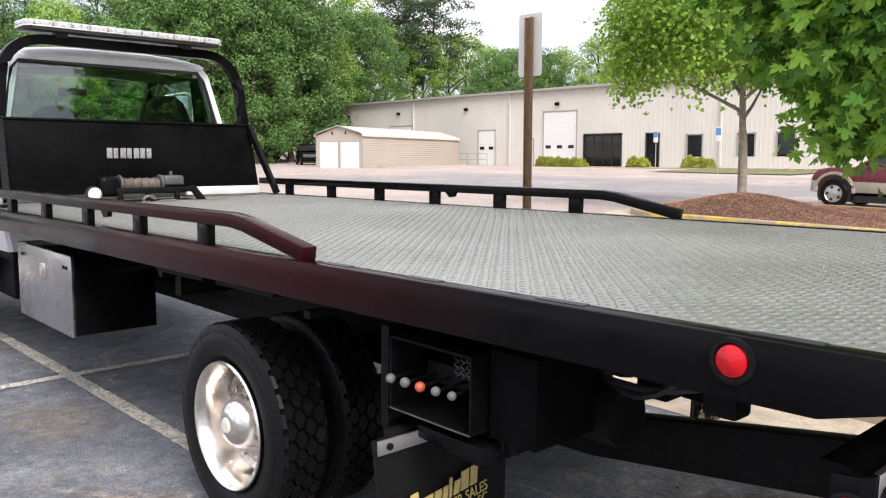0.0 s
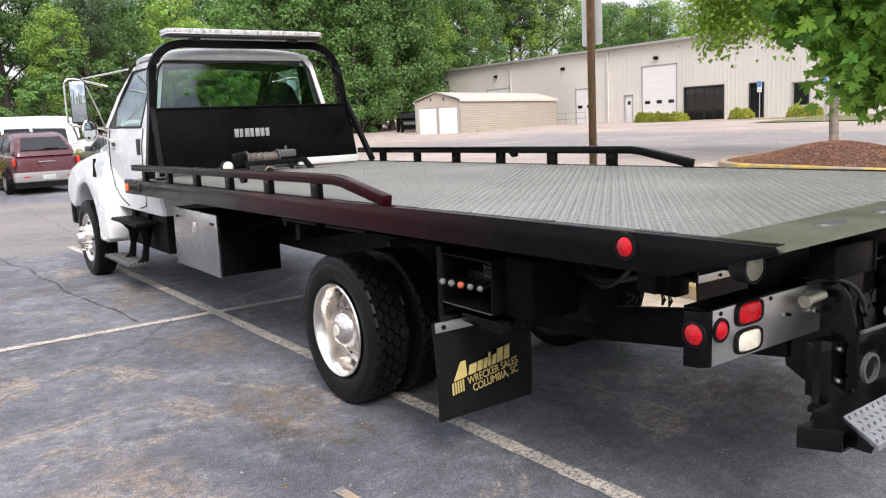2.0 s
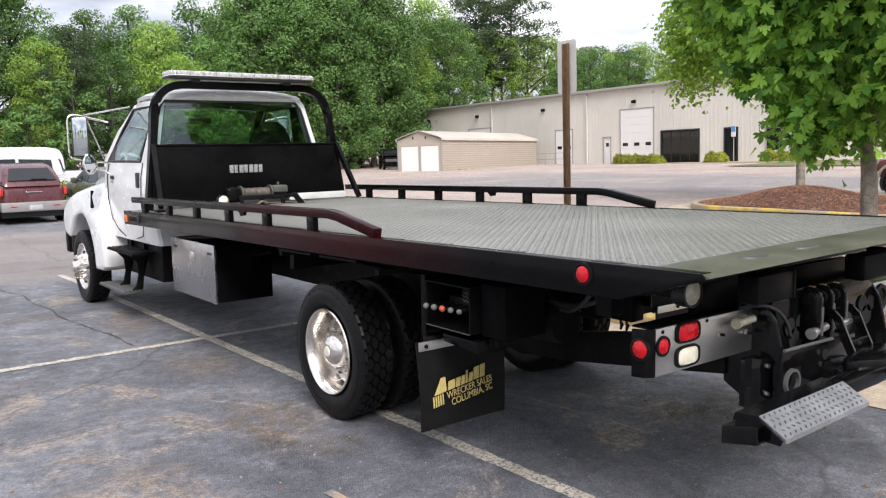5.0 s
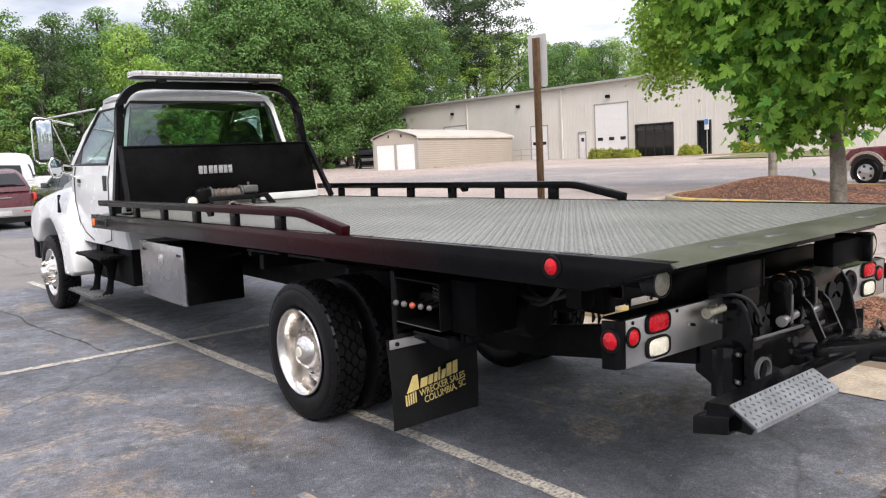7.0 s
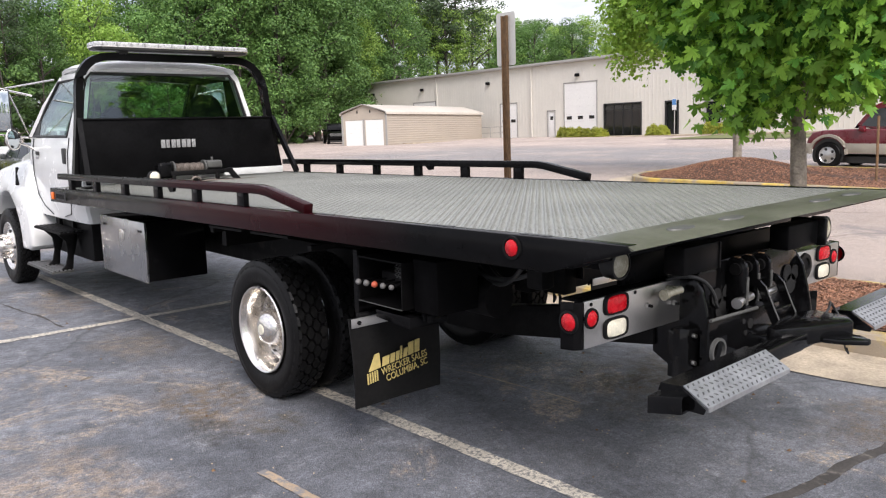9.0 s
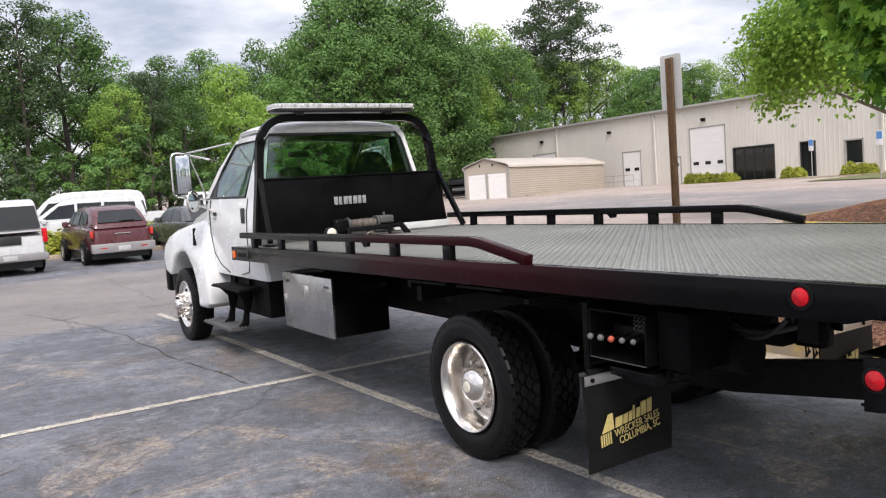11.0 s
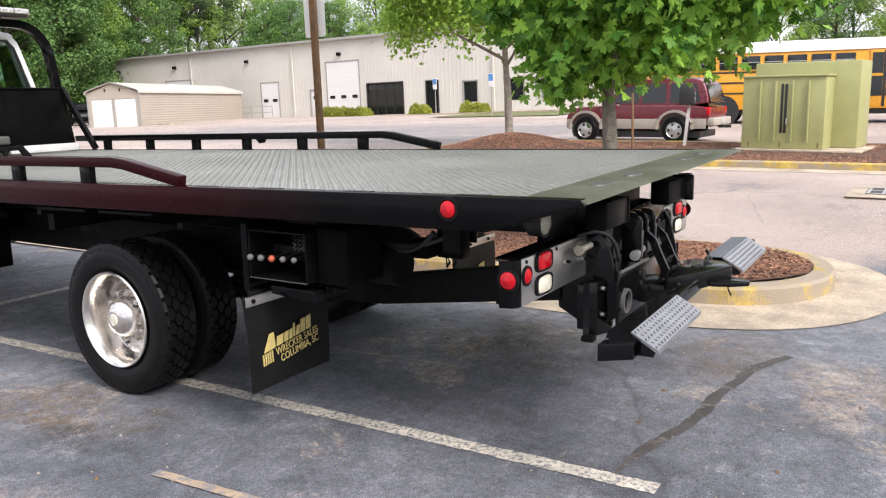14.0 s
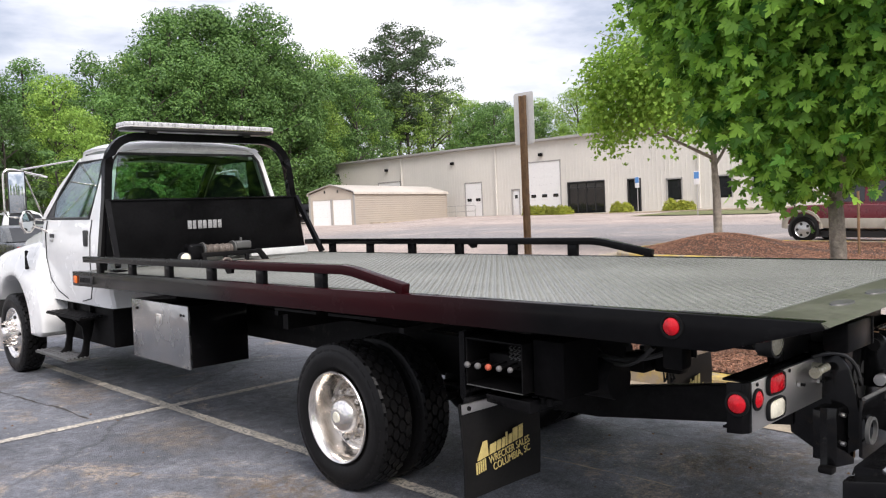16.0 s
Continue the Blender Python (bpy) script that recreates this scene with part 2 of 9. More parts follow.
def leaf_mat(name, a, b, transl=0.35):
    m = bpy.data.materials.new(name)
    m.use_nodes = True
    n, l = m.node_tree.nodes, m.node_tree.links
    p = n["Principled BSDF"]
    rnd = n.new("ShaderNodeNewGeometry").outputs["Random Per Island"]
    rp = n.new("ShaderNodeValToRGB")
    rp.color_ramp.elements[0].color, rp.color_ramp.elements[1].color = (*a, 1), (*b, 1)
    l.new(rnd, rp.inputs[0])
    obr = n.new("ShaderNodeObjectInfo").outputs["Random"]
    hs = n.new("ShaderNodeHueSaturation")
    mr = n.new("ShaderNodeMapRange")
    mr.inputs["To Min"].default_value, mr.inputs["To Max"].default_value = 0.75, 1.25
    l.new(obr, mr.inputs["Value"])
    l.new(mr.outputs[0], hs.inputs["Value"])
    l.new(rp.outputs[0], hs.inputs["Color"])
    l.new(hs.outputs[0], p.inputs["Base Color"])
    p.inputs["Roughness"].default_value = 0.58
    p.inputs["Specular IOR Level"].default_value = 0.35
    tl = n.new("ShaderNodeBsdfTranslucent")
    l.new(hs.outputs[0], tl.inputs["Color"])
    mx = n.new("ShaderNodeMixShader")
    mx.inputs[0].default_value = transl
    l.new(p.outputs[0], mx.inputs[1])
    l.new(tl.outputs[0], mx.inputs[2])
    l.new(mx.outputs[0], n["Material Output"].inputs["Surface"])
    return m


MAPLE_LEAF = leaf_mat("maple_leaf", (0.045, 0.15, 0.02), (0.34, 0.58, 0.08), 0.24)
YOUNG_LEAF = leaf_mat("young_maple_leaf", (0.20, 0.37, 0.05), (0.44, 0.66, 0.10), 0.45)
WOOD_LEAF = leaf_mat("woodland_leaf", (0.060, 0.135, 0.036), (0.17, 0.30, 0.075), 0.25)
LIGHT_LEAF = leaf_mat("fresh_woodland_leaf", (0.14, 0.25, 0.045), (0.30, 0.44, 0.085), 0.28)
# for the pines, and for undergrowth whose shade is put into the colour
PINE_SHADE_LEAF = leaf_mat("pine_and_shaded_leaf", (0.045, 0.085, 0.035), (0.085, 0.13, 0.05), 0.25)
SHRUB_LEAF = leaf_mat("shrub_leaf", (0.20, 0.25, 0.035), (0.50, 0.50, 0.08), 0.45)


# ---- mesh tools ----
def link_mesh(name, bm, material, smooth=0.6):
    me = bpy.data.meshes.new(name)
    bm.normal_update()
    bm.to_mesh(me)
    bm.free()
    me.materials.append(material)
    if smooth:
        for p in me.polygons:
            p.use_smooth = True
        me.set_sharp_from_angle(angle=smooth)
    return me


def part(name, bm, material, parent, label="", smooth=0.6):
    """Links a bmesh as one mesh object under a thing or a part."""
    ob = new(name, link_mesh(name, bm, material, smooth))
    ob.parent = parent
    if label:
        tagged(ob, label)
    return ob


def thing(name, m, label, category, group="", kind=""):
    ob = new(name)
    ob.empty_display_size = 0.2
    ob.matrix_world = m
    return tagged(ob, label, category, group, kind)


def solid(name, bm, material, label, category="", kind="structure", smooth=0.6):
    return tagged(new(name, link_mesh(name, bm, material, smooth)), label, category or name.split("_")[0], "", kind)


def box(bm, x0, x1, y0, y1, z0, z1, bevel=0.0, m=None, seg=2):
    r = bmesh.ops.create_cube(bm, size=1.0)
    vs = r["verts"]
    bmesh.ops.scale(bm, verts=vs, vec=(abs(x1 - x0), abs(y1 - y0), abs(z1 - z0)))
    bmesh.ops.translate(bm, verts=vs, vec=((x0 + x1) / 2, (y0 + y1) / 2, (z0 + z1) / 2))
    if bevel:
        es = list({e for v in vs for e in v.link_edges})
        out = bmesh.ops.bevel(bm, geom=es, offset=bevel, segments=seg, affect="EDGES", profile=0.5)
        vs = list({v for f in out["faces"] for v in f.verts} | {v for v in vs if v.is_valid})
    if m is not None:
        bmesh.ops.transform(bm, matrix=m, verts=[v for v in vs if v.is_valid])
    return bm


def cyl(bm, a, b, r, seg=16, r2=None, caps=True):
    a, b = Vector(a), Vector(b)
    d = b - a
    m = Matrix.Translation((a + b) / 2) @ d.to_track_quat("Z", "Y").to_matrix().to_4x4()
    bmesh.ops.create_cone(bm, cap_ends=caps, segments=seg, radius1=r, radius2=r if r2 is None else r2, depth=d.length, matrix=m)
    return bm


def prism(bm, pts, axis, a, b, bevel=0.0):
    """A polygon of 2D points, pushed along an axis from a to b."""
    def at(p, v):
        return {"x": (v, p[0], p[1]), "y": (p[0], v, p[1]), "z": (p[0], p[1], v)}[axis]
    lo = [bm.verts.new(at(p, a)) for p in pts]
    hi = [bm.verts.new(at(p, b)) for p in pts]
    fs = [bm.faces.new(lo), bm.faces.new(hi)]
    for i in range(len(pts)):
        j = (i + 1) % len(pts)
        fs.append(bm.faces.new((lo[i], lo[j], hi[j], hi[i])))
    bmesh.ops.recalc_face_normals(bm, faces=fs)
    if bevel:
        bmesh.ops.bevel(bm, geom=list({e for f in fs for e in f.edges}), offset=bevel, segments=2, affect="EDGES", profile=0.5)
    return bm


def lathe(bm, profile, centre, axis="x", seg=48, closed=False):
    """Turns (radius, along) points round an axis through the centre."""
    rings = []
    for i in range(seg):
        a = 2 * math.pi * i / seg
        c, s = math.cos(a), math.sin(a)
        ring = []
        for r, h in profile:
            o = {"x": (h, r * c, r * s), "y": (r * c, h, r * s), "z": (r * c, r * s, h)}[axis]
            ring.append(bm.verts.new(Vector(centre) + Vector(o)))
        rings.append(ring)
    n = len(profile)
    fs = []
    for i in range(seg):
        p, q = rings[i], rings[(i + 1) % seg]
        for k in range(n if closed else n - 1):
            k2 = (k + 1) % n
            fs.append(bm.faces.new((p[k], p[k2], q[k2], q[k])))
    bmesh.ops.recalc_face_normals(bm, faces=fs)
    return bm


def tube(bm, pts, r, seg=10, flat=None):
    """A round bar along points, or with flat=(w, h) a rectangular one."""
    pts = [Vector(p) for p in pts]
    rings = []
    for i, p in enumerate(pts):
        d = (pts[min(i + 1, len(pts) - 1)] - pts[max(i - 1, 0)]).normalized()
        up = Vector((0, 0, 1)) if abs(d.z) < 0.95 else Vector((0, 1, 0))
        u = d.cross(up).normalized()
        w = u.cross(d).normalized()
        if flat:
            offs = [u * sx * flat[0] / 2 + w * sy * flat[1] / 2 for sx, sy in ((-1, -1), (1, -1), (1, 1), (-1, 1))]
        else:
            rr = r[i] if isinstance(r, (list, tuple)) else r
            offs = [(u * math.cos(2 * math.pi * k / seg) + w * math.sin(2 * math.pi * k / seg)) * rr for k in range(seg)]
        rings.append([bm.verts.new(p + o) for o in offs])
    fs = []
    for p, q in zip(rings, rings[1:]):
        for k in range(len(p)):
            fs.append(bm.faces.new((p[k], p[(k + 1) % len(p)], q[(k + 1) % len(p)], q[k])))
    fs.append(bm.faces.new(rings[0]))
    fs.append(bm.faces.new(rings[-1]))
    bmesh.ops.recalc_face_normals(bm, faces=fs)
    return bm


def arc(p0, p1, p2, n=6):
    """Points of a rounded corner from p0 by p1 to p2."""
    a, b, c = Vector(p0), Vector(p1), Vector(p2)
    return [a.lerp(b, t).lerp(b.lerp(c, t), t) for t in (i / n for i in range(n + 1))]


def shaped(fn, *args, **kw):
    bm = bmesh.new()
    fn(bm, *args, **kw)
    return bm


def grid_mesh(bm, rows, close=False):
    """Quads between rows of points."""
    vs = [[bm.verts.new(p) for p in row] for row in rows]
    fs = []
    for a, b in zip(vs, vs[1:]):
        n = len(a)
        for k in range(n if close else n - 1):
            fs.append(bm.faces.new((a[k], a[(k + 1) % n], b[(k + 1) % n], b[k])))
    bmesh.ops.recalc_face_normals(bm, faces=fs)
    return bm


def pydata(name, verts, faces, material, smooth=False):
    me = bpy.data.meshes.new(name)
    me.from_pydata([tuple(v) for v in verts], [], faces)
    me.materials.append(material)
    if smooth:
        for p in me.polygons:
            p.use_smooth = True
    me.update()
    return me


# ---- ground ----
def ground_z(x, y):
    """The lot is level round the truck and rises gently towards the far island and the hall."""
    t = min(1.0, max(0.0, (x - 6.0) / 40.0))
    far = t * max(0.1, 0.7 - 0.0125 * max(0.0, y - 10.0))
    # under the truck the asphalt falls a little from the tail to the nose
    fall = 0.045 - 0.0125 * min(7.0, max(-0.3, y))
    across = soft_step((x + 8.0) / 3.5) * soft_step((2.3 - x) / 1.5)
    along = soft_step((y + 8.0) / 3.5) * soft_step((13.0 - y) / 5.0)
    return far + fall * across * along


def soft_step(t):
    t = min(1.0, max(0.0, t))
    return t * t * (3 - 2 * t)


def on_lot(x, y):
    """Slides a mark on the flat lot along the eye's line to where the sloping asphalt carries it."""
    ex, ey, ez = -3.8, -4.3, 1.75
    k = 1.0
    for _ in range(4):
        k = (ez - ground_z(ex + (x - ex) * k, ey + (y - ey) * k)) / ez
    return ex + (x - ex) * k, ey + (y - ey) * k


def ground_material():
    m = bpy.data.materials.new("worn_asphalt_lot")
    m.use_nodes = True
    n, l = m.node_tree.nodes, m.node_tree.links
    b = n["Principled BSDF"]
    co = n.new("ShaderNodeTexCoord").outputs["Object"]

    def nz(s, d=5.0, r=0.6, dist=0.0):
        t = n.new("ShaderNodeTexNoise")
        t.inputs["Scale"].default_value, t.inputs["Detail"].default_value = s, d
        t.inputs["Roughness"].default_value, t.inputs["Distortion"].default_value = r, dist
        l.new(co, t.inputs["Vector"])
        return t.outputs["Fac"]

    def rg(v, a, c, lo=0.0, hi=1.0):
        r = n.new("ShaderNodeMapRange")
        r.inputs["From Min"].default_value, r.inputs["From Max"].default_value = a, c
        r.inputs["To Min"].default_value, r.inputs["To Max"].default_value = lo, hi
        l.new(v, r.inputs["Value"])
        return r.outputs[0]

    def mth(op, a, c):
        x = n.new("ShaderNodeMath")
        x.operation = op
        for s, v in zip(x.inputs, (a, c)):
            if hasattr(v, "links"):
                l.new(v, s)
            else:
                s.default_value = v
        return x.outputs[0]

    def mx(f, a, c, mode="MIX"):
        x = n.new("ShaderNodeMixRGB")
        x.blend_type = mode
        for s, v in zip(x.inputs, (f, a, c)):
            if hasattr(v, "links"):
                l.new(v, s)
            elif isinstance(v, tuple):
                s.default_value = (*v, 1)
            else:
                s.default_value = v
        return x.outputs[0]

    xyz = n.new("ShaderNodeSeparateXYZ")
    l.new(co, xyz.inputs[0])
    wob = rg(nz(0.5, 3), 0.2, 0.8, -0.6, 0.6)
    wob2 = rg(nz(2.2, 5), 0.2, 0.8, -0.25, 0.25)
    px, py = mth("ADD", xyz.outputs["X"], wob), mth("ADD", xyz.outputs["Y"], wob)
    north = rg(py, 8.6, 8.2)
    near = mth("MULTIPLY", rg(px, 2.9, 2.3), north)
    south = mth("MULTIPLY", rg(py, -3.2, -3.6), rg(px, 6.2, 5.2))
    far = mth("MULTIPLY", rg(py, 16.2, 16.8), rg(px, 6.0, 4.0))
    seal = mth("MAXIMUM", mth("MAXIMUM", near, south), far)
    lane = mth("MULTIPLY", mth("MULTIPLY", rg(px, 17.5, 19.0), rg(px, 32.0, 28.0)), mth("MULTIPLY", rg(py, 5.0, 8.0), rg(py, 34.0, 27.0)))
    # sealed blue-grey coat, worn lighter in patches
    sealed = mx(rg(nz(0.75, 6, 0.62), 0.36, 0.66), (0.100, 0.105, 0.119), (0.200, 0.207, 0.230))
    sealed = mx(rg(nz(2.6, 6, 0.75), 0.56, 0.68, 0, 0.6), sealed, (0.31, 0.315, 0.33))
    gritty = rg(nz(26, 6, 0.85), 0.40, 0.56)
    sealed = mx(mth("MULTIPLY", rg(nz(0.9, 9, 0.78, 0.6), 0.585, 0.65, 0, 0.9), gritty), sealed, (0.36, 0.29, 0.225))
    sealed = mx(rg(nz(3.3, 5, 0.6), 0.66, 0.74, 0, 0.6), sealed, (0.07, 0.068, 0.068))
    old = mx(rg(nz(0.22, 6, 0.6), 0.35, 0.65), (0.315, 0.255, 0.22), (0.43, 0.352, 0.305))
    old = mx(rg(px, 4.0, 1.0), old, mx(rg(nz(0.3, 6, 0.6), 0.35, 0.65), (0.19, 0.175, 0.165), (0.27, 0.245, 0.23)))
    old = mx(rg(nz(0.6, 6, 0.7, 1.0), 0.58, 0.66, 0, 0.6), old, (0.17, 0.16, 0.16))
    old = mx(mth("MULTIPLY", lane, rg(nz(0.35, 6, 0.7), 0.34, 0.5, 0.15, 0.85)), old, (0.205, 0.195, 0.192))
    col = mx(seal, old, sealed)
    # crusty tan earth, and old oil spots by the wheels
    crust = mth("MULTIPLY", rg(nz(0.62, 8, 0.76, 0.8), 0.56, 0.61, 0, 1.0), rg(nz(24, 7, 0.85), 0.42, 0.58))
    col = mx(mth("MULTIPLY", crust, rg(seal, 0, 1, 0, 0.85)), col, (0.42, 0.335, 0.25))
    grit = rg(nz(11, 8, 0.8), 0.42, 0.58, 0.05, 0.95)
    for cx, cy, rx_, ry_, tone in ((-1.54, 0.15, 0.30, 0.55, (0.15, 0.105, 0.06)), (-1.42, -0.50, 0.16, 0.20, (0.10, 0.085, 0.065)), (-1.72, -0.25, 0.14, 0.22, (0.06, 0.055, 0.05)), (-1.3, 2.0, 0.35, 0.5, (0.22, 0.18, 0.14)), (-1.9, 5.4, 0.5, 0.35, (0.12, 0.10, 0.085)), (-1.25, 4.2, 0.3, 0.6, (0.24, 0.19, 0.15)), (0.95, -1.55, 0.80, 0.60, (0.10, 0.075, 0.052)), (0.85, -1.40, 0.30, 0.26, (0.065, 0.052, 0.036)), (1.2, -2.9, 0.7, 0.35, (0.15, 0.115, 0.085)), (0.75, -3.6, 0.6, 0.3, (0.36, 0.29, 0.23)), (-2.6, -0.6, 0.5, 0.6, (0.32, 0.25, 0.19)), (-2.9, 2.2, 0.5, 0.4, (0.10, 0.085, 0.075))):
        dx = mth("MULTIPLY", mth("SUBTRACT", mth("ADD", xyz.outputs["X"], wob2), cx), 1 / rx_)
        dy = mth("MULTIPLY", mth("SUBTRACT", mth("ADD", xyz.outputs["Y"], wob2), cy), 1 / ry_)
        d2 = mth("ADD", mth("MULTIPLY", dx, dx), mth("MULTIPLY", dy, dy))
        col = mx(mth("MULTIPLY", rg(d2, 0.2, 1.3, 0.9, 0.0), grit), col, tone)
    # blotches of a hand's size, then aggregate speckle
    rough_seal = rg(seal, 0, 1, 0.25, 1.0)
    col = mx(rough_seal, col, rg(nz(3.4, 8, 0.8), 0.34, 0.66, 0.78, 1.24), "MULTIPLY")
    col = mx(rough_seal, col, rg(nz(9, 7, 0.75), 0.3, 0.7, 0.66, 1.36), "MULTIPLY")
    col = mx(1.0, col, rg(nz(38, 4, 0.7), 0.3, 0.7, 0.76, 1.28), "MULTIPLY")
    col = mx(1.0, col, rg(nz(130, 3, 0.7), 0.28, 0.72, 0.42, 1.65), "MULTIPLY")
    col = mx(rg(nz(75, 2), 0.66, 0.72, 0, 0.6), col, (0.34, 0.32, 0.29))
    # cracks
    vo = n.new("ShaderNodeTexVoronoi")
    vo.feature = "DISTANCE_TO_EDGE"
    vo.inputs["Scale"].default_value = 0.16
    warp = n.new("ShaderNodeMixRGB")
    warp.blend_type = "ADD"
    warp.inputs[0].default_value = 0.5
    wn_ = n.new("ShaderNodeTexNoise")
    wn_.inputs["Scale"].default_value, wn_.inputs["Detail"].default_value = 1.2, 8
    l.new(co, wn_.inputs["Vector"])
    l.new(co, warp.inputs[1])
    l.new(wn_.outputs["Color"], warp.inputs[2])
    l.new(warp.outputs[0], vo.inputs["Vector"])
    crack = rg(vo.outputs["Distance"], 0.0, 0.004, 0.45, 0)
    col = mx(crack, col, (0.04, 0.038, 0.036))
    l.new(col, b.inputs["Base Color"])
    l.new(rg(nz(0.75, 6, 0.62), 0.3, 0.7, 0.62, 0.82), b.inputs["Roughness"])
    bp = n.new("ShaderNodeBump")
    bp.inputs["Distance"].default_value = 0.016
    l.new(nz(110, 3), bp.inputs["Height"])
    l.new(bp.outputs[0], b.inputs["Normal"])
    return m


LOT = ground_material()


def build_ground():
    xs = [-900, -300, -120, -60, -40, -25, -15, -10, -8, -7, -6, -5, -4, -3, -2, -1, 0, 0.5, 0.8, 1.1, 1.4, 1.7, 2.0, 2.3, 2.6, 3, 6, 8, 10, 12, 14, 16, 18, 20, 23, 26, 30, 34, 38, 42, 46, 50, 60, 90, 150, 400, 900]
    ys = [-900, -300, -120, -60, -30, -15, -8, -7, -6, -5, -4, -2, -0.3, 1, 2, 3, 4, 5, 6, 7, 8, 9, 10, 11, 12, 13, 16, 20, 25, 30, 35, 40, 45, 50, 60, 75, 100, 150, 400, 900]
    bm = bmesh.new()
    grid_mesh(bm, [[(x, y, ground_z(x, y)) for x in xs] for y in ys])
    for f in bm.faces:
        if f.normal.z < 0:
            f.normal_flip()
    return solid("ground", bm, LOT, "worn grey asphalt car park with stains and cracks", "ground")


build_ground()


def strip(bm, x0, y0, x1, y1, w, z=0.004):
    d = Vector((x1 - x0, y1 - y0, 0)).normalized()
    s = Vector((-d.y, d.x, 0)) * w / 2
    n = max(2, int(math.hypot(x1 - x0, y1 - y0) / 0.035))
    rng = random.Random(int(abs(x0 * 100) + abs(y0 * 10)))
    a, b = Vector((x0, y0, z)), Vector((x1, y1, z))
    rows = []
    for i in range(n + 1):
        p = a.lerp(b, i / n)
        px, py = on_lot(p.x, p.y)
        p = Vector((px, py, ground_z(px, py) + z))
        j = s * (1 + rng.uniform(-0.12, 0.12))
        rows.append([p - j, p + s * (1 + rng.uniform(-0.12, 0.12))])
    grid_mesh(bm, rows)
    for f in bm.faces:
        if f.normal.z < 0:
            f.normal_flip()


LINE_TAN = mat("faded_tan_line_paint", (0.36, 0.27, 0.18), 0.8, var=0.2, scale=3, fine=80, stain=(0.19, 0.185, 0.185), stain_scale=14, stain_at=0.46)


def build_lines():
    for k, (a, b, c, d) in enumerate(((-0.74, -3.02, -0.90, 6.4), (-0.92, 7.55, -0.95, 8.55), (-9.0, 2.93, 1.70, 3.03), (-1.735, -0.93, -1.60, -3.4))):
        bm = bmesh.new()
        strip(bm, a, b, c, d, 0.10 if k < 3 else 0.055, 0.004 + 0.001 * k)
        solid("road_marking", bm, LINE if k < 3 else LINE_TAN, "worn off-white painted parking line on asphalt", "road marking")


build_lines()


def build_seams():
    """Dark tar-filled seams in the asphalt."""
    rng = random.Random(4)
    for k, pts in enumerate((((-0.74, -2.81), (-0.2, -2.885), (0.33, -2.95), (1.05, -3.04), (1.52, -3.25)), ((-2.6, 10.6), (-2.1, 8.9), (-1.76, 7.0), (-1.70, 5.0), (-1.48, 3.1)), ((-2.6, 9.2), (0.0, 9.6), (3.0, 9.3), (8.0, 9.0)), ((6.5, 1.0), (9.0, 0.2), (13.0, -0.6)), ((7.0, -2.0), (10.0, -1.2), (13.0, -1.6)), ((0.12, -0.25), (0.16, -0.45), (0.21, -0.84), (0.25, -1.26), (0.24, -1.45)))):
        rows = []
        far = k in (3, 4)
        scale = 0.25 if far else 1.7 if k == 0 else 0.5 if k == 5 else 0.7
        run = 0.0
        for (a, b), (c, d) in zip(pts, pts[1:]):
            ln = math.hypot(c - a, d - b)
            n = max(6, int(ln / 0.06))
            for i in range(n):
                t = i / n
                sway = 0.05 * noise.noise(Vector((run * 1.7, k * 7.3, 0))) + 0.012 * noise.noise(Vector((run * 11.0, k * 7.3, 3)))
                nx, ny = -(d - b) / ln, (c - a) / ln
                x, y = on_lot(a + (c - a) * t + nx * sway, b + (d - b) * t + ny * sway)
                w0 = scale * (0.022 + 0.010 * noise.noise(Vector((run * 5.0, k, 9))) + rng.uniform(-0.002, 0.002)) * min(1.0, 0.15 + run * 2)
                w1 = scale * (0.022 + 0.010 * noise.noise(Vector((run * 5.0, k, 5))) + rng.uniform(-0.002, 0.002)) * min(1.0, 0.15 + run * 2)
                worn = max(0.85 if k == 0 else 0.3 if k == 5 else 0.08, min(1.0, 0.75 + 1.5 * noise.noise(Vector((run * 3.1, k * 2.0, 15)))))
                w0, w1 = w0 * worn, w1 * worn
                z = ground_z(x, y) + 0.003
                rows.append([(x - nx * w0, y - ny * w0, z), (x + nx * w1, y + ny * w1, z)])
                run += ln / n
        bm = bmesh.new()
        grid_mesh(bm, rows)
        for f in bm.faces:
            if f.normal.z < 0:
                f.normal_flip()
        solid("asphalt_seam", bm, TAR_OLD if far else CRUMBS if k == 5 else TAR, "pale crumbling crack in the asphalt" if k == 5 else "dark tar-filled seam in the asphalt", "asphalt seam")


CRUMBS = mat("crumbled_tan_joint", (0.42, 0.35, 0.27), 0.9, var=0.4, scale=12, fine=90, stain=(0.12, 0.115, 0.11), stain_scale=18, stain_at=0.56)
TAR_OLD = mat("faded_tar", (0.20, 0.18, 0.165), 0.8, var=0.3, scale=3, fine=40)
TAR = mat("tar", (0.060, 0.054, 0.050), 0.75, var=0.4, scale=8, fine=70, stain=(0.17, 0.15, 0.135), stain_scale=11, stain_at=0.54)
build_seams()


def rounded_rect(x0, x1, y0, y1, r, n=10):
    out = []
    for cx, cy, a0 in ((x1 - r, y1 - r, 0), (x0 + r, y1 - r, 90), (x0 + r, y0 + r, 180), (x1 - r, y0 + r, 270)):
        for i in range(n + 1):
            a = radians(a0 + 90 * i / n)
            out.append((cx + r * math.cos(a), cy + r * math.sin(a)))
    return out


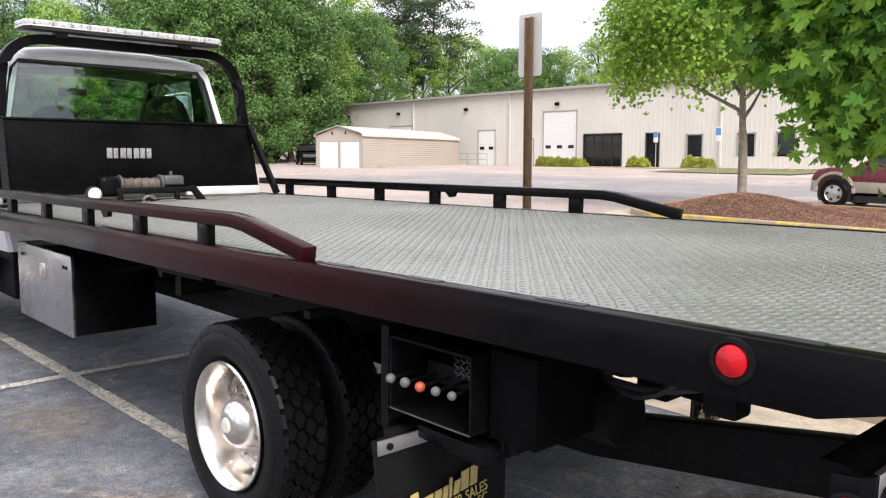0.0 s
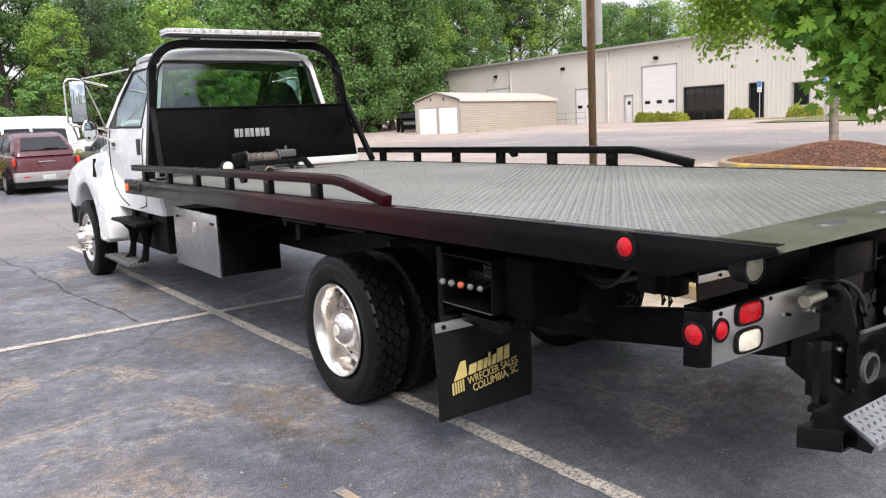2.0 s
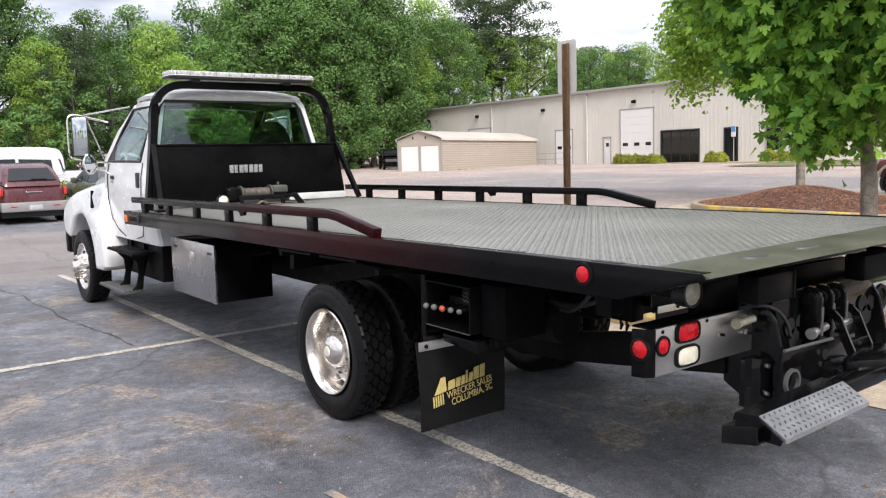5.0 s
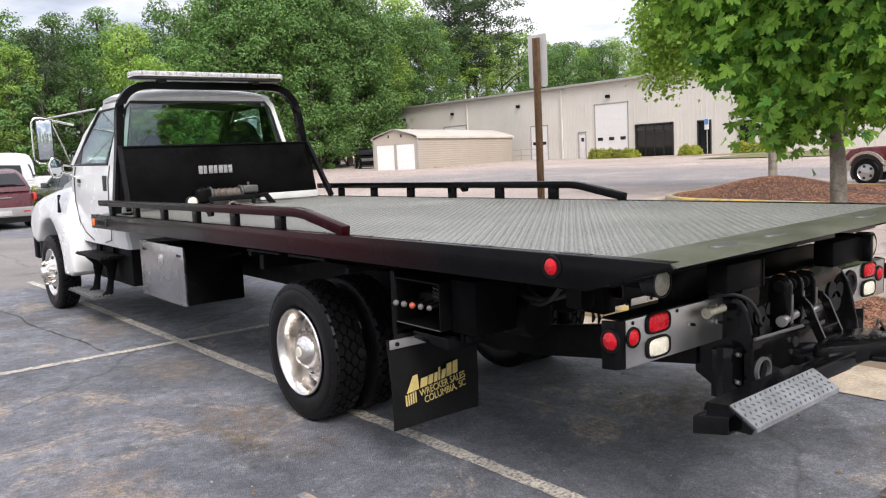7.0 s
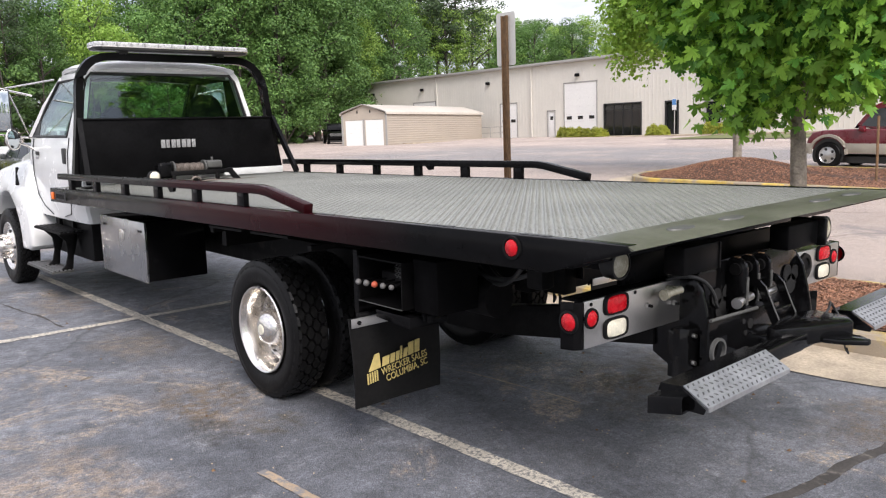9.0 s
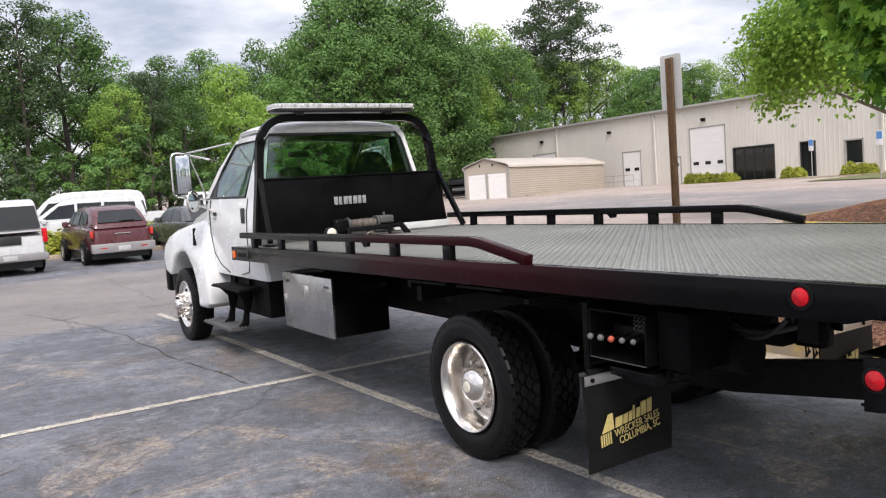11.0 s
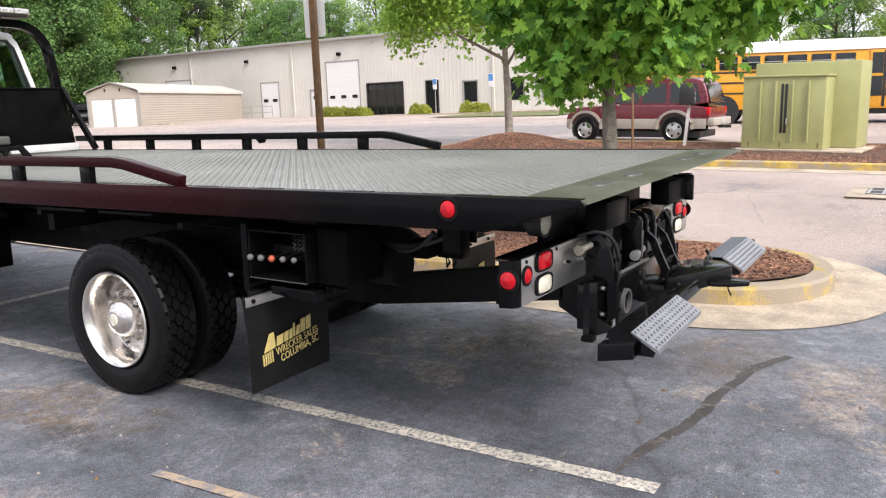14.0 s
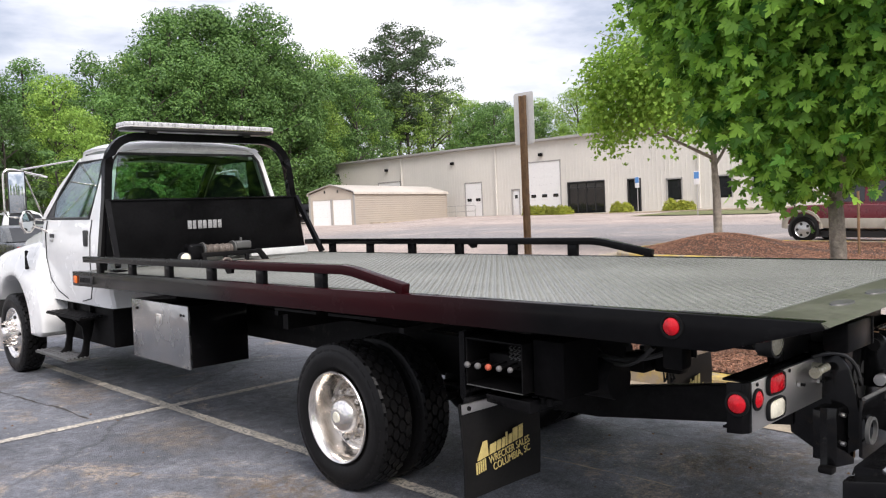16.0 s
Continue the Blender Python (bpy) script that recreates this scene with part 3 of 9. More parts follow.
def ring(bm, outer, inner, z0, z1, lift=None):
    """A kerb between two outlines of as many points."""
    g = lift or (lambda x, y: 0.0)
    rows = []
    for (a, b), (c, d) in zip(outer, inner):
        h = g(a, b)
        e, f = a + (c - a) * 0.12, b + (d - b) * 0.12
        rows.append([(a, b, z0 + h), (a, b, z1 - 0.025 + h), (e, f, z1 + h), (c, d, z1 + h), (c, d, z0 + h)])
    rows.append(rows[0])
    grid_mesh(bm, rows)
    bmesh.ops.remove_doubles(bm, verts=bm.verts, dist=0.0005)
    bmesh.ops.recalc_face_normals(bm, faces=bm.faces)


def mulch_bed(name, outline, centre, top, edge, lift, chips, label, seed, thick=None):
    """A mound of bark mulch with loose chips over it."""
    rng = random.Random(seed)
    fine = []
    for (a, b), (c, d) in zip(outline, outline[1:] + outline[:1]):
        n = max(1, int(math.hypot(c - a, d - b) / 0.4))
        fine += [(a + (c - a) * q / n, b + (d - b) * q / n) for q in range(n)]
    outline = fine
    bm = bmesh.new()
    rows = []
    cx, cy = centre

    def height(x, y, t):
        return edge + (top - edge) * math.exp(-((x - cx) ** 2 + (y - cy) ** 2) / 2.4) * (1 - t ** 6) + lift(x, y)
    for k in range(21):
        t = max(0.001, (1 - k / 20) ** 1.7)
        ring_ = [(cx + (x - cx) * t, cy + (y - cy) * t) for x, y in outline]
        rows.append([(x, y, height(x, y, t) + rng.uniform(-0.012, 0.012)) for x, y in ring_])
    for r in rows:
        r.append(r[0])
    grid_mesh(bm, rows)
    for f in bm.faces:
        if f.normal.z < 0:
            f.normal_flip()
    solid(name, bm, MULCH, label, "mulch bed")
    verts, faces = [], []
    for _ in range(chips):
        a = rng.randrange(len(outline))
        t = math.sqrt(rng.random()) * 0.97
        u = rng.random()
        p, q = Vector((*outline[a], 0)), Vector((*outline[(a + 1) % len(outline)], 0))
        e = p.lerp(q, u)
        x, y = cx + (e.x - cx) * t, cy + (e.y - cy) * t
        if thick and rng.random() < 0.6:
            u, v = rng.uniform(thick[0], thick[1]), rng.uniform(thick[2], thick[3])
            half = (thick[1] - thick[0]) / 2
            if v > thick[2] + half or math.hypot(u - thick[0] - half, v - thick[2] - half) < half:
                x, y, t = u, v, 0.6
        h = height(x, y, t)
        ln, wd = rng.uniform(0.015, 0.045), rng.uniform(0.004, 0.009)
        m = Matrix.Translation((x, y, h + 0.008)) @ Euler((rng.uniform(-0.6, 0.6), rng.uniform(-0.6, 0.6), rng.uniform(0, 6.28))).to_matrix().to_4x4()
        k = len(verts)
        for p in ((-ln, -wd, 0), (ln, -wd * 0.6, 0), (ln * 0.9, wd, 0.003), (-ln * 0.9, wd * 0.7, 0.003), (0, 0, 0.012)):
            verts.append(m @ Vector(p))
        faces += [(k, k + 1, k + 4), (k + 1, k + 2, k + 4), (k + 2, k + 3, k + 4), (k + 3, k, k + 4)]
    tagged(new("mulch_chips", pydata("mulch_chips", verts, faces, BARK_CHIP)), "loose red-brown bark mulch chips on the bed", "mulch", "", "stuff")


def build_near_island():
    outer = rounded_rect(2.53, 4.62, -3.24, 9.0, 1.03)
    inner = rounded_rect(2.71, 4.44, -3.06, 8.82, 0.85)
    apron = rounded_rect(1.75, 5.3, -3.74, 9.4, 1.65)
    bm = bmesh.new()
    rows = [[(x, y, max(0.0, ground_z(x, y)) + 0.008), (0.6 * x + 0.4 * a, 0.6 * y + 0.4 * b, max(0.0, ground_z(0.6 * x + 0.4 * a, 0.6 * y + 0.4 * b)) + 0.008), (a, b, 0.012)] for (x, y), (a, b) in zip(apron, outer)]
    rows.append(rows[0])
    grid_mesh(bm, rows)
    for f in bm.faces:
        if f.normal.z < 0:
            f.normal_flip()
    solid("pavement_apron", bm, CONCRETE, "pale concrete gutter apron round the planted island", "pavement")
    bm = bmesh.new()
    ring(bm, outer, inner, 0.0, 0.16)
    solid("kerb", bm, KERB_YELLOW, "concrete kerb with worn yellow paint", "kerb")
    mulch_bed("mulch_bed", inner, (3.55, 3.0), 0.24, 0.17, lambda x, y: 0.0, 26000, "low bed of red-brown bark mulch inside a kerb", 3, (2.74, 4.41, -3.03, 1.5))


build_near_island()


def build_far_island():
    lift = ground_z
    outer = rounded_rect(13.6, 18.8, -9.0, 8.6, 1.6)
    inner = rounded_rect(13.76, 18.64, -8.84, 8.44, 1.46)
    bm = bmesh.new()
    ring(bm, outer, inner, -0.02, 0.15, lift)
    solid("kerb", bm, KERB_YELLOW, "long concrete kerb with faded yellow paint", "kerb")
    bm = bmesh.new()
    g = rounded_rect(13.05, 19.1, -9.5, 9.1, 1.9)
    rows = [[(x, y, lift(x, y) + 0.006), (a, b, lift(a, b) + 0.012)] for (x, y), (a, b) in zip(g, outer)]
    rows.append(rows[0])
    grid_mesh(bm, rows)
    for f in bm.faces:
        if f.normal.z < 0:
            f.normal_flip()
    solid("pavement_gutter", bm, CONCRETE, "pale concrete gutter along the far kerb", "pavement")
    mulch_bed("mulch_bed", inner, (15.6, 6.0), 0.55, 0.13, lift, 26000, "mound of red-brown bark mulch round a young tree", 5)


build_far_island()


def build_drain():
    t = thing("storm_drain", pose(10.45, -3.45, ground_z(10.45, -3.45) + 0.004), "iron storm drain grate in a concrete pad", "drain")
    part("pad", shaped(box, -0.78, 0.78, -0.78, 0.78, 0.003, 0.02, 0.005), CONCRETE, t)
    part("frame", shaped(box, -0.42, 0.42, -0.60, 0.53, 0.018, 0.026), DARK, t)
    for i in range(6):
        y = -0.56 + 0.21 * i
        part("slat", shaped(box, -0.42, 0.42, y - 0.022, y + 0.022, 0.026, 0.036, 0.004), STEEL, t)
    for x in (-0.40, 0.0, 0.40):
        part("slat", shaped(box, x - 0.02, x + 0.02, -0.60, 0.53, 0.028, 0.038, 0.004), STEEL, t)


build_drain()


def build_litter():
    """Gravel crumbs and dry leaf bits lying on the asphalt."""
    rng = random.Random(19)
    for name, material, n, size, label in (("gravel_crumbs", CONCRETE, 900, 0.006, "small pale gravel crumbs scattered on the asphalt"), ("leaf_bits", RUST, 120, 0.012, "dry brown leaf bits scattered on the asphalt")):
        verts, faces = [], []
        for _ in range(n):
            x, y = rng.uniform(-5.5, 1.6), rng.uniform(-3.8, 5.5)
            if rng.random() < 0.15:
                x, y = rng.gauss(0.6, 0.6), rng.gauss(-1.9, 0.7)
            r, a = size * rng.uniform(0.4, 1.3), rng.uniform(0, 6.28)
            k, g = len(verts), ground_z(x, y)
            for q in range(4):
                t = a + q * 1.57 + rng.uniform(-0.3, 0.3)
                verts.append((x + r * math.cos(t), y + r * math.sin(t), g + 0.002))
            verts.append((x, y, g + 0.002 + r * 0.8))
            faces += [(k, k + 1, k + 4), (k + 1, k + 2, k + 4), (k + 2, k + 3, k + 4), (k + 3, k, k + 4)]
        tagged(new(name, pydata(name, verts, faces, material)), label, "litter", "", "stuff")


build_litter()


def build_twigs():
    rng = random.Random(31)
    for x, y in ((-2.55, -1.15), (-3.0, 0.9), (-2.2, -2.2), (-3.3, -0.3), (-1.9, 1.3), (-3.6, 1.9)):
        a, ln = rng.uniform(0, 3.14), rng.uniform(0.05, 0.11)
        c, s_ = math.cos(a) * ln, math.sin(a) * ln
        bm = bmesh.new()
        g = ground_z(x, y)
        tube(bm, [(x - c, y - s_, g + 0.006), (x + rng.uniform(-0.015, 0.015), y + rng.uniform(-0.015, 0.015), g + 0.010), (x + c, y + s_, g + 0.006)], [0.003, 0.004, 0.002], 5)
        tube(bm, [(x, y, g + 0.009), (x + c * 0.5 - s_ * 0.35, y + s_ * 0.5 + c * 0.35, g + 0.007)], [0.003, 0.0015], 5)
        tagged(new("twig", link_mesh("twig", bm, BARK)), "small dry pale twig lying on the asphalt", "twig", "twigs on the asphalt")


build_twigs()

# ---- rollback tow truck ----
truck = thing("rollback_tow_truck", pose(0, 0, 0), "white flatbed rollback tow truck with black bed, parked on asphalt", "tow truck")
SLOPE = -0.0165
BED = 1.29


def bed(bm):
    """Sets what belongs to the bed: it stands a little higher at the tail and at the kerb side."""
    for v in bm.verts:
        v.co = bed_place(*v.co)
    return bm


def bed_place(x, y, z):
    return Vector((-1.305 + (x + 1.305) * 0.955, y, z + SLOPE * y + 0.010 * (x + 1.305)))


def mirrored(bm):
    for v in bm.verts:
        v.co.x = -v.co.x
    bmesh.ops.reverse_faces(bm, faces=bm.faces)
    return bm


def bed_part(name, bm, material, parent, label="", smooth=0.6):
    return part(name, bed(bm), material, parent, label, smooth)


def build_deck():
    deck = bed_part("deck", shaped(box, -1.255, 1.255, -2.64, 3.88, BED - 0.02, BED), DECK, truck, "black steel tread-plate deck, worn greenish grey")
    # raised lugs of the tread plate, in a basket weave
    verts, faces = [], []
    pitch = 0.032
    lug_rng = random.Random(8)
    ny, nx = int(6.45 / (pitch * 0.86)), int(2.44 / pitch)
    for j in range(ny):
        for i in range(nx):
            x = -1.22 + (i + 0.5) * pitch + lug_rng.uniform(-0.002, 0.002)
            y = -2.625 + (j + 0.5) * pitch * 0.86 + lug_rng.uniform(-0.002, 0.002)
            a = (0.785 if (i + j) % 2 else -0.785) + lug_rng.uniform(-0.14, 0.14)
            c, s = math.cos(a), math.sin(a)
            ln, wd, h = 0.0145, 0.0068, 0.0034
            k = len(verts)
            z = BED
            for u, v, q in ((-ln, 0, 0), (0, -wd, 0), (ln, 0, 0), (0, wd, 0), (-ln * 0.45, 0, h), (ln * 0.45, 0, h)):
                verts.append(bed_place(x + u * c - v * s, y + u * s + v * c, z + q))
            faces += [(k, k + 1, k + 5, k + 4), (k + 1, k + 2, k + 5), (k + 2, k + 3, k + 4, k + 5), (k + 3, k, k + 4)]
    lugs = new("tread_pattern", pydata("tread_pattern", verts, faces, LUGS))
    lugs.parent = deck
    tagged(lugs, "raised lugs of the tread plate", "", "", "stuff")
    tail = bmesh.new()
    prism(tail, [(-2.642, BED - 0.02), (-2.642, BED + 0.003), (-2.885, BED + 0.002), (-2.915, BED - 0.012), (-2.885, BED - 0.022)], "x", -1.30, 1.30)
    tail = bed_part("tail_plate", tail, TAIL_PLATE, truck, "smooth olive-black tail plate with oval key slots")
    for x in (-0.77, -0.36, 0.53, 0.92):
        bm = bmesh.new()
        bmesh.ops.create_cone(bm, cap_ends=True, segments=24, radius1=0.09, radius2=0.086, depth=0.006, matrix=Matrix.Translation((x, -2.775, BED + 0.005)) @ Matrix.Diagonal((1.0, 0.42, 1, 1)))
        bed_part("oval_plate", bm, WORN, tail, "worn oval key slot")
    for y in (-1.33, -1.85, -2.42, -0.9):
        for sx in (-1, 1):
            bm = shaped(box, sx * 1.262 - 0.016, sx * 1.262 + 0.016, y - 0.075, y + 0.075, BED + 0.003, BED + 0.006)
            bed_part("key_slot", bm, DARK, deck)


build_deck()


def build_beam(side):
    bm = bmesh.new()
    pts = [(3.9, BED - 0.13), (3.9, BED + 0.004), (-2.885, BED + 0.004), (-2.905, BED - 0.02), (-2.5, BED - 0.135)]
    prism(bm, pts, "x", -1.305, -1.24, 0.006)
    if side > 0:
        mirrored(bm)
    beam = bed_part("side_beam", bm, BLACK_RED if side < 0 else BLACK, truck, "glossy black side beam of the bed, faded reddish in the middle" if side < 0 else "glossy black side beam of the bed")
    x = side * 1.308
    lens = bmesh.new()
    lathe(lens, [(0.0, -0.018), (0.02, -0.016), (0.034, -0.008), (0.036, 0.0)], (0, 0, 0), "x", 28)
    bezel = bmesh.new()
    lathe(bezel, [(0.036, -0.004), (0.040, -0.010), (0.049, -0.008), (0.050, 0.002)], (0, 0, 0), "x", 28)
    for b, mt, nm, lb in ((lens, RED_LENS, "marker_lamp", "round red side marker lamp"), (bezel, CHASSIS, "bezel", "black rubber bezel")):
        if side > 0:
            mirrored(b)
        bmesh.ops.translate(b, verts=b.verts, vec=(x, -2.33, BED - 0.050))
        bed_part(nm, b, mt, beam, lb)
    bed_part("marker_lamp", shaped(box, x - 0.012, x + 0.012, 3.79, 3.85, BED - 0.105, BED - 0.035, 0.006), AMBER_LENS, beam, "small amber side marker lamp")
    bed_part("name_plate", shaped(box, x - 0.004, x + 0.004, 3.42, 3.72, BED - 0.105, BED - 0.03, 0.002), DARK, beam, "dark maker's plate with unreadable letters")
    for i in range(7):
        y = 3.46 + i * 0.036
        bed_part("letter_bar", shaped(box, x - 0.006, x + 0.006, y, y + 0.022, BED - 0.09, BED - 0.048), CHASSIS, beam)


for s in (-1, 1):
    build_beam(s)


def build_rail(side):
    """Tube rail on short posts, sloping down to the deck at its rear end."""
    x = side * 1.272
    top = BED + 0.145
    h = 0.055
    pts = [(x, 3.64, top - h / 2), (x, 2.0, top - h / 2), (x, -0.23, top - h / 2), (x, -0.33, top - h / 2 - 0.010), (x, -0.75, BED + 0.026)]
    bm = bmesh.new()
    tube(bm, pts, 0, flat=(0.062, h))
    bmesh.ops.bevel(bm, geom=list(bm.edges), offset=0.006, segments=2, affect="EDGES", profile=0.5)
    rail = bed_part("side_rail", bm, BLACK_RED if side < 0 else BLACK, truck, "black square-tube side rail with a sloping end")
    for y in (3.31, 2.645, 1.98, 1.32, 0.66, 0.005) if side < 0 else (3.16, 2.52, 1.88, 1.24, 0.60, -0.035):
        bed_part("post", shaped(box, x - 0.02, x + 0.02, y - 0.045, y + 0.045, BED, top - h + 0.002, 0.004), BLACK, rail)
    bm = bmesh.new()
    prism(bm, [(1.02, top - h), (1.03, top - h - 0.03), (1.08, top - h - 0.036), (1.12, top - h)], "x", x - 0.012, x + 0.012)
    bed_part("tie_hook", bm, BLACK, rail)
    return rail


for s in (-1, 1):
    build_rail(s)

OX = -0.05  # the cab and headboard stand a hand to the driver's side


def build_headboard():
    bm = bmesh.new()
    prism(bm, [(-1.13, 1.30), (-1.085, 1.875), (0.94, 1.875), (1.0, 1.335), (0.98, 1.325), (0.36, 1.285)], "y", 3.53, 3.56, 0.005)
    board = part("headboard", bm, MATT_BLACK, truck, "black steel headboard behind the cab")
    part("top_edge", shaped(box, -1.085, 0.94, 3.515, 3.575, 1.868, 1.885, 0.004), BLACK, board)
    # maker's lettering as plain raised bars
    for i in range(7):
        x = -0.316 + i * 0.0545
        part("letter_bar", shaped(box, x, x + (0.044, 0.036, 0.046, 0.038, 0.046, 0.042, 0.04)[i], 3.526, 3.531, 1.58, 1.662, 0.002), SILVER, board, "silver maker's lettering as plain bars")
    for sx in (-1, 1):
        xb = -1.15 if sx < 0 else 1.06
        bm = bmesh.new()
        tube(bm, [(-1.085 if sx < 0 else 0.97, 3.55, 1.88), (xb, 3.22, 1.28)], 0, flat=(0.045, 0.045))
        part("brace", bm, BLACK, truck, "black diagonal brace of the headboard")
        part("foot_plate", shaped(box, xb - 0.05, xb + 0.05, 3.14, 3.3, 1.24, 1.255, 0.003), BLACK, truck)
    # light pylon
    L, R, T = -1.07, 0.95, 2.475
    pts = [Vector((L - 0.08, 3.60, 1.22)), Vector((L, 3.60, 1.9))]
    pts += arc((L + 0.02, 3.60, 2.18), (L + 0.055, 3.60, T), (L + 0.36, 3.60, T), 8)
    pts += arc((R - 0.40, 3.60, T), (R - 0.10, 3.60, T), (R - 0.04, 3.60, 2.18), 8)
    pts += [Vector((R, 3.60, 1.9)), Vector((R + 0.11, 3.60, 1.22))]
    bm = bmesh.new()
    tube(bm, pts, 0, flat=(0.07, 0.075))
    part("light_pylon", bm, BLACK, truck, "black bent-tube pylon carrying the light bar", smooth=0.9)
    bm = bmesh.new()
    c0, c1 = -0.91, 0.70
    ends = [(c0 + 0.05, 3.45), (c1 - 0.05, 3.45), (c1, 3.51), (c1, 3.69), (c1 - 0.05, 3.75), (c0 + 0.05, 3.75), (c0, 3.69), (c0, 3.51)]
    prism(bm, ends, "z", 2.560, 2.604, 0.012)
    bar = part("light_bar", bm, FROST, truck, "long low warning light bar with clear lenses over dark works")
    bm = bmesh.new()
    prism(bm, [(x * 0.985, 3.60 + (y - 3.60) * 0.95) for x, y in ends], "z", 2.530, 2.560, 0.006)
    part("base", bm, DARK, bar, "dark tray of the light bar")
    bm = bmesh.new()
    prism(bm, [(x, 3.60 + (y - 3.60) * 1.012) for x, y in ends], "z", 2.553, 2.563, 0.002)
    part("trim_strip", bm, CHROME, bar, "bright trim strip")
    for i in range(11):
        x = c0 + 0.06 + i * (c1 - c0 - 0.12) / 11
        part("lens_rib", shaped(box, x, x + 0.012, 3.440, 3.452, 2.566, 2.598, 0.003), SILVER, bar)
    for x in (c0 + 0.3, c1 - 0.3):
        part("bracket", shaped(box, x - 0.04, x + 0.04, 3.55, 3.65, 2.50, 2.532), DARK, bar)


build_headboard()


def build_winch():
    base = part("winch", shaped(box, -0.56, 0.22, 3.02, 3.26, 1.235, 1.262, 0.006), CHASSIS, truck, "hydraulic winch with wire rope on a low frame")
    bm = bmesh.new()
    prof = [(0.0, -0.150)]
    for i in range(15):
        prof += [(0.040, i * 0.02 - 0.150), (0.052 + 0.004 * math.sin(i * 2.1), i * 0.02 - 0.140)]
    lathe(bm, prof + [(0.040, 0.150), (0.0, 0.150)], (-0.225, 3.13, 1.385), "x", 18)
    part("cable_drum", bm, ROPE, base, "drum wound with dusty wire rope")
    for x in (-0.385, -0.065):
        bm = shaped(lathe, [(0.0, -0.008), (0.074, -0.008), (0.074, 0.008), (0.0, 0.008)], (x, 3.13, 1.385), "x", 28)
        part("flange", bm, WORN, base)
    part("gearbox", shaped(box, -0.545, -0.40, 3.06, 3.20, 1.30, 1.450, 0.03, seg=3), BLACK, base, "glossy black gearbox")
    part("gearbox_neck", shaped(cyl, (-0.41, 3.13, 1.385), (-0.36, 3.13, 1.385), 0.05, 18), CHASSIS, base)
    motor = part("motor", shaped(box, -0.05, 0.115, 3.07, 3.19, 1.375, 1.452, 0.018, seg=3), WORN, base, "grey hydraulic motor")
    part("fitting", shaped(cyl, (0.03, 3.13, 1.45), (0.03, 3.13, 1.485), 0.012, 10), WORN, motor)
    # long side plate on three feet
    part("side_plate", shaped(box, -0.44, 0.20, 3.035, 3.047, 1.325, 1.365, 0.004), CHASSIS, base)
    for x in (-0.43, -0.21, 0.02):
        part("foot", shaped(box, x, x + 0.035, 3.03, 3.06, 1.255, 1.33, 0.004), CHASSIS, base)
    bm = bmesh.new()
    prism(bm, [(0.10, 1.36), (0.19, 1.375), (0.29, 1.25), (0.22, 1.25), (0.16, 1.33), (0.10, 1.335)], "y", 3.03, 3.06, 0.003)
    part("side_bracket", bm, CHASSIS, base, "slanting black end bracket")
    lamp = part("work_lamp", shaped(lathe, [(0.0, -0.024), (0.034, -0.020), (0.050, -0.004), (0.050, 0.0)], (-0.61, 3.02, 1.325), "y", 22), CLEAR_LENS, base, "round clear work lamp")
    part("lamp_housing", shaped(lathe, [(0.050, -0.006), (0.058, -0.004), (0.056, 0.05), (0.03, 0.08), (0.0, 0.08)], (-0.61, 3.02, 1.325), "y", 22), DARK, lamp)
    hook = [(-0.22 + 0.045 * math.cos(a), 2.97, 1.275 + 0.028 * math.sin(a)) for a in (radians(20 * i) for i in range(15))]
    part("hook", shaped(tube, hook + [(-0.10, 2.98, 1.262), (0.0, 3.0, 1.262)], 0.011, 8), ROPE, base, "rusty steel hook of the rope")
    for x0, x1, z in ((-0.40, -0.22, 1.258), (0.0, 0.42, 1.258)):
        part("chain", shaped(tube, [(x0, 2.98, z), ((x0 + x1) / 2, 2.93, z - 0.004), (x1, 2.97, z)], 0.010, 8), ROPE, base)
    part("guide_bar", shaped(box, 0.27, 0.96, 3.34, 3.38, 1.275, 1.345, 0.008), GUIDE_PALE, truck, "pale painted guide bar at the foot of the headboard")


GUIDE_PALE = mat("pale_worn_paint", (0.56, 0.56, 0.55), 0.5, var=0.12, scale=6, fine=60)
ROPE = mat("dusty_wire_rope", (0.16, 0.135, 0.115), 0.6, 0.3, var=0.3, scale=20, fine=80)
build_winch()


# ---- wheels ----
def tyre_mesh(width=0.25, R=0.487, bead=0.292):
    w = width / 2
    bm = bmesh.new()
    half = [(bead, w - 0.045), (bead + 0.012, w - 0.022), (0.335, w - 0.004), (0.39, w), (0.425, w - 0.002), (0.428, w - 0.006), (0.45, w - 0.008), (0.468, w - 0.02), (R - 0.024, w - 0.032), (R - 0.022, 0)]
    prof = [(r, -h) for r, h in half] + [(r, h) for r, h in reversed(half[:-1])]
    lathe(bm, prof, (0, 0, 0), "x", 72)
    me = link_mesh("tyre", bm, RUBBER, 0.9)
    return me


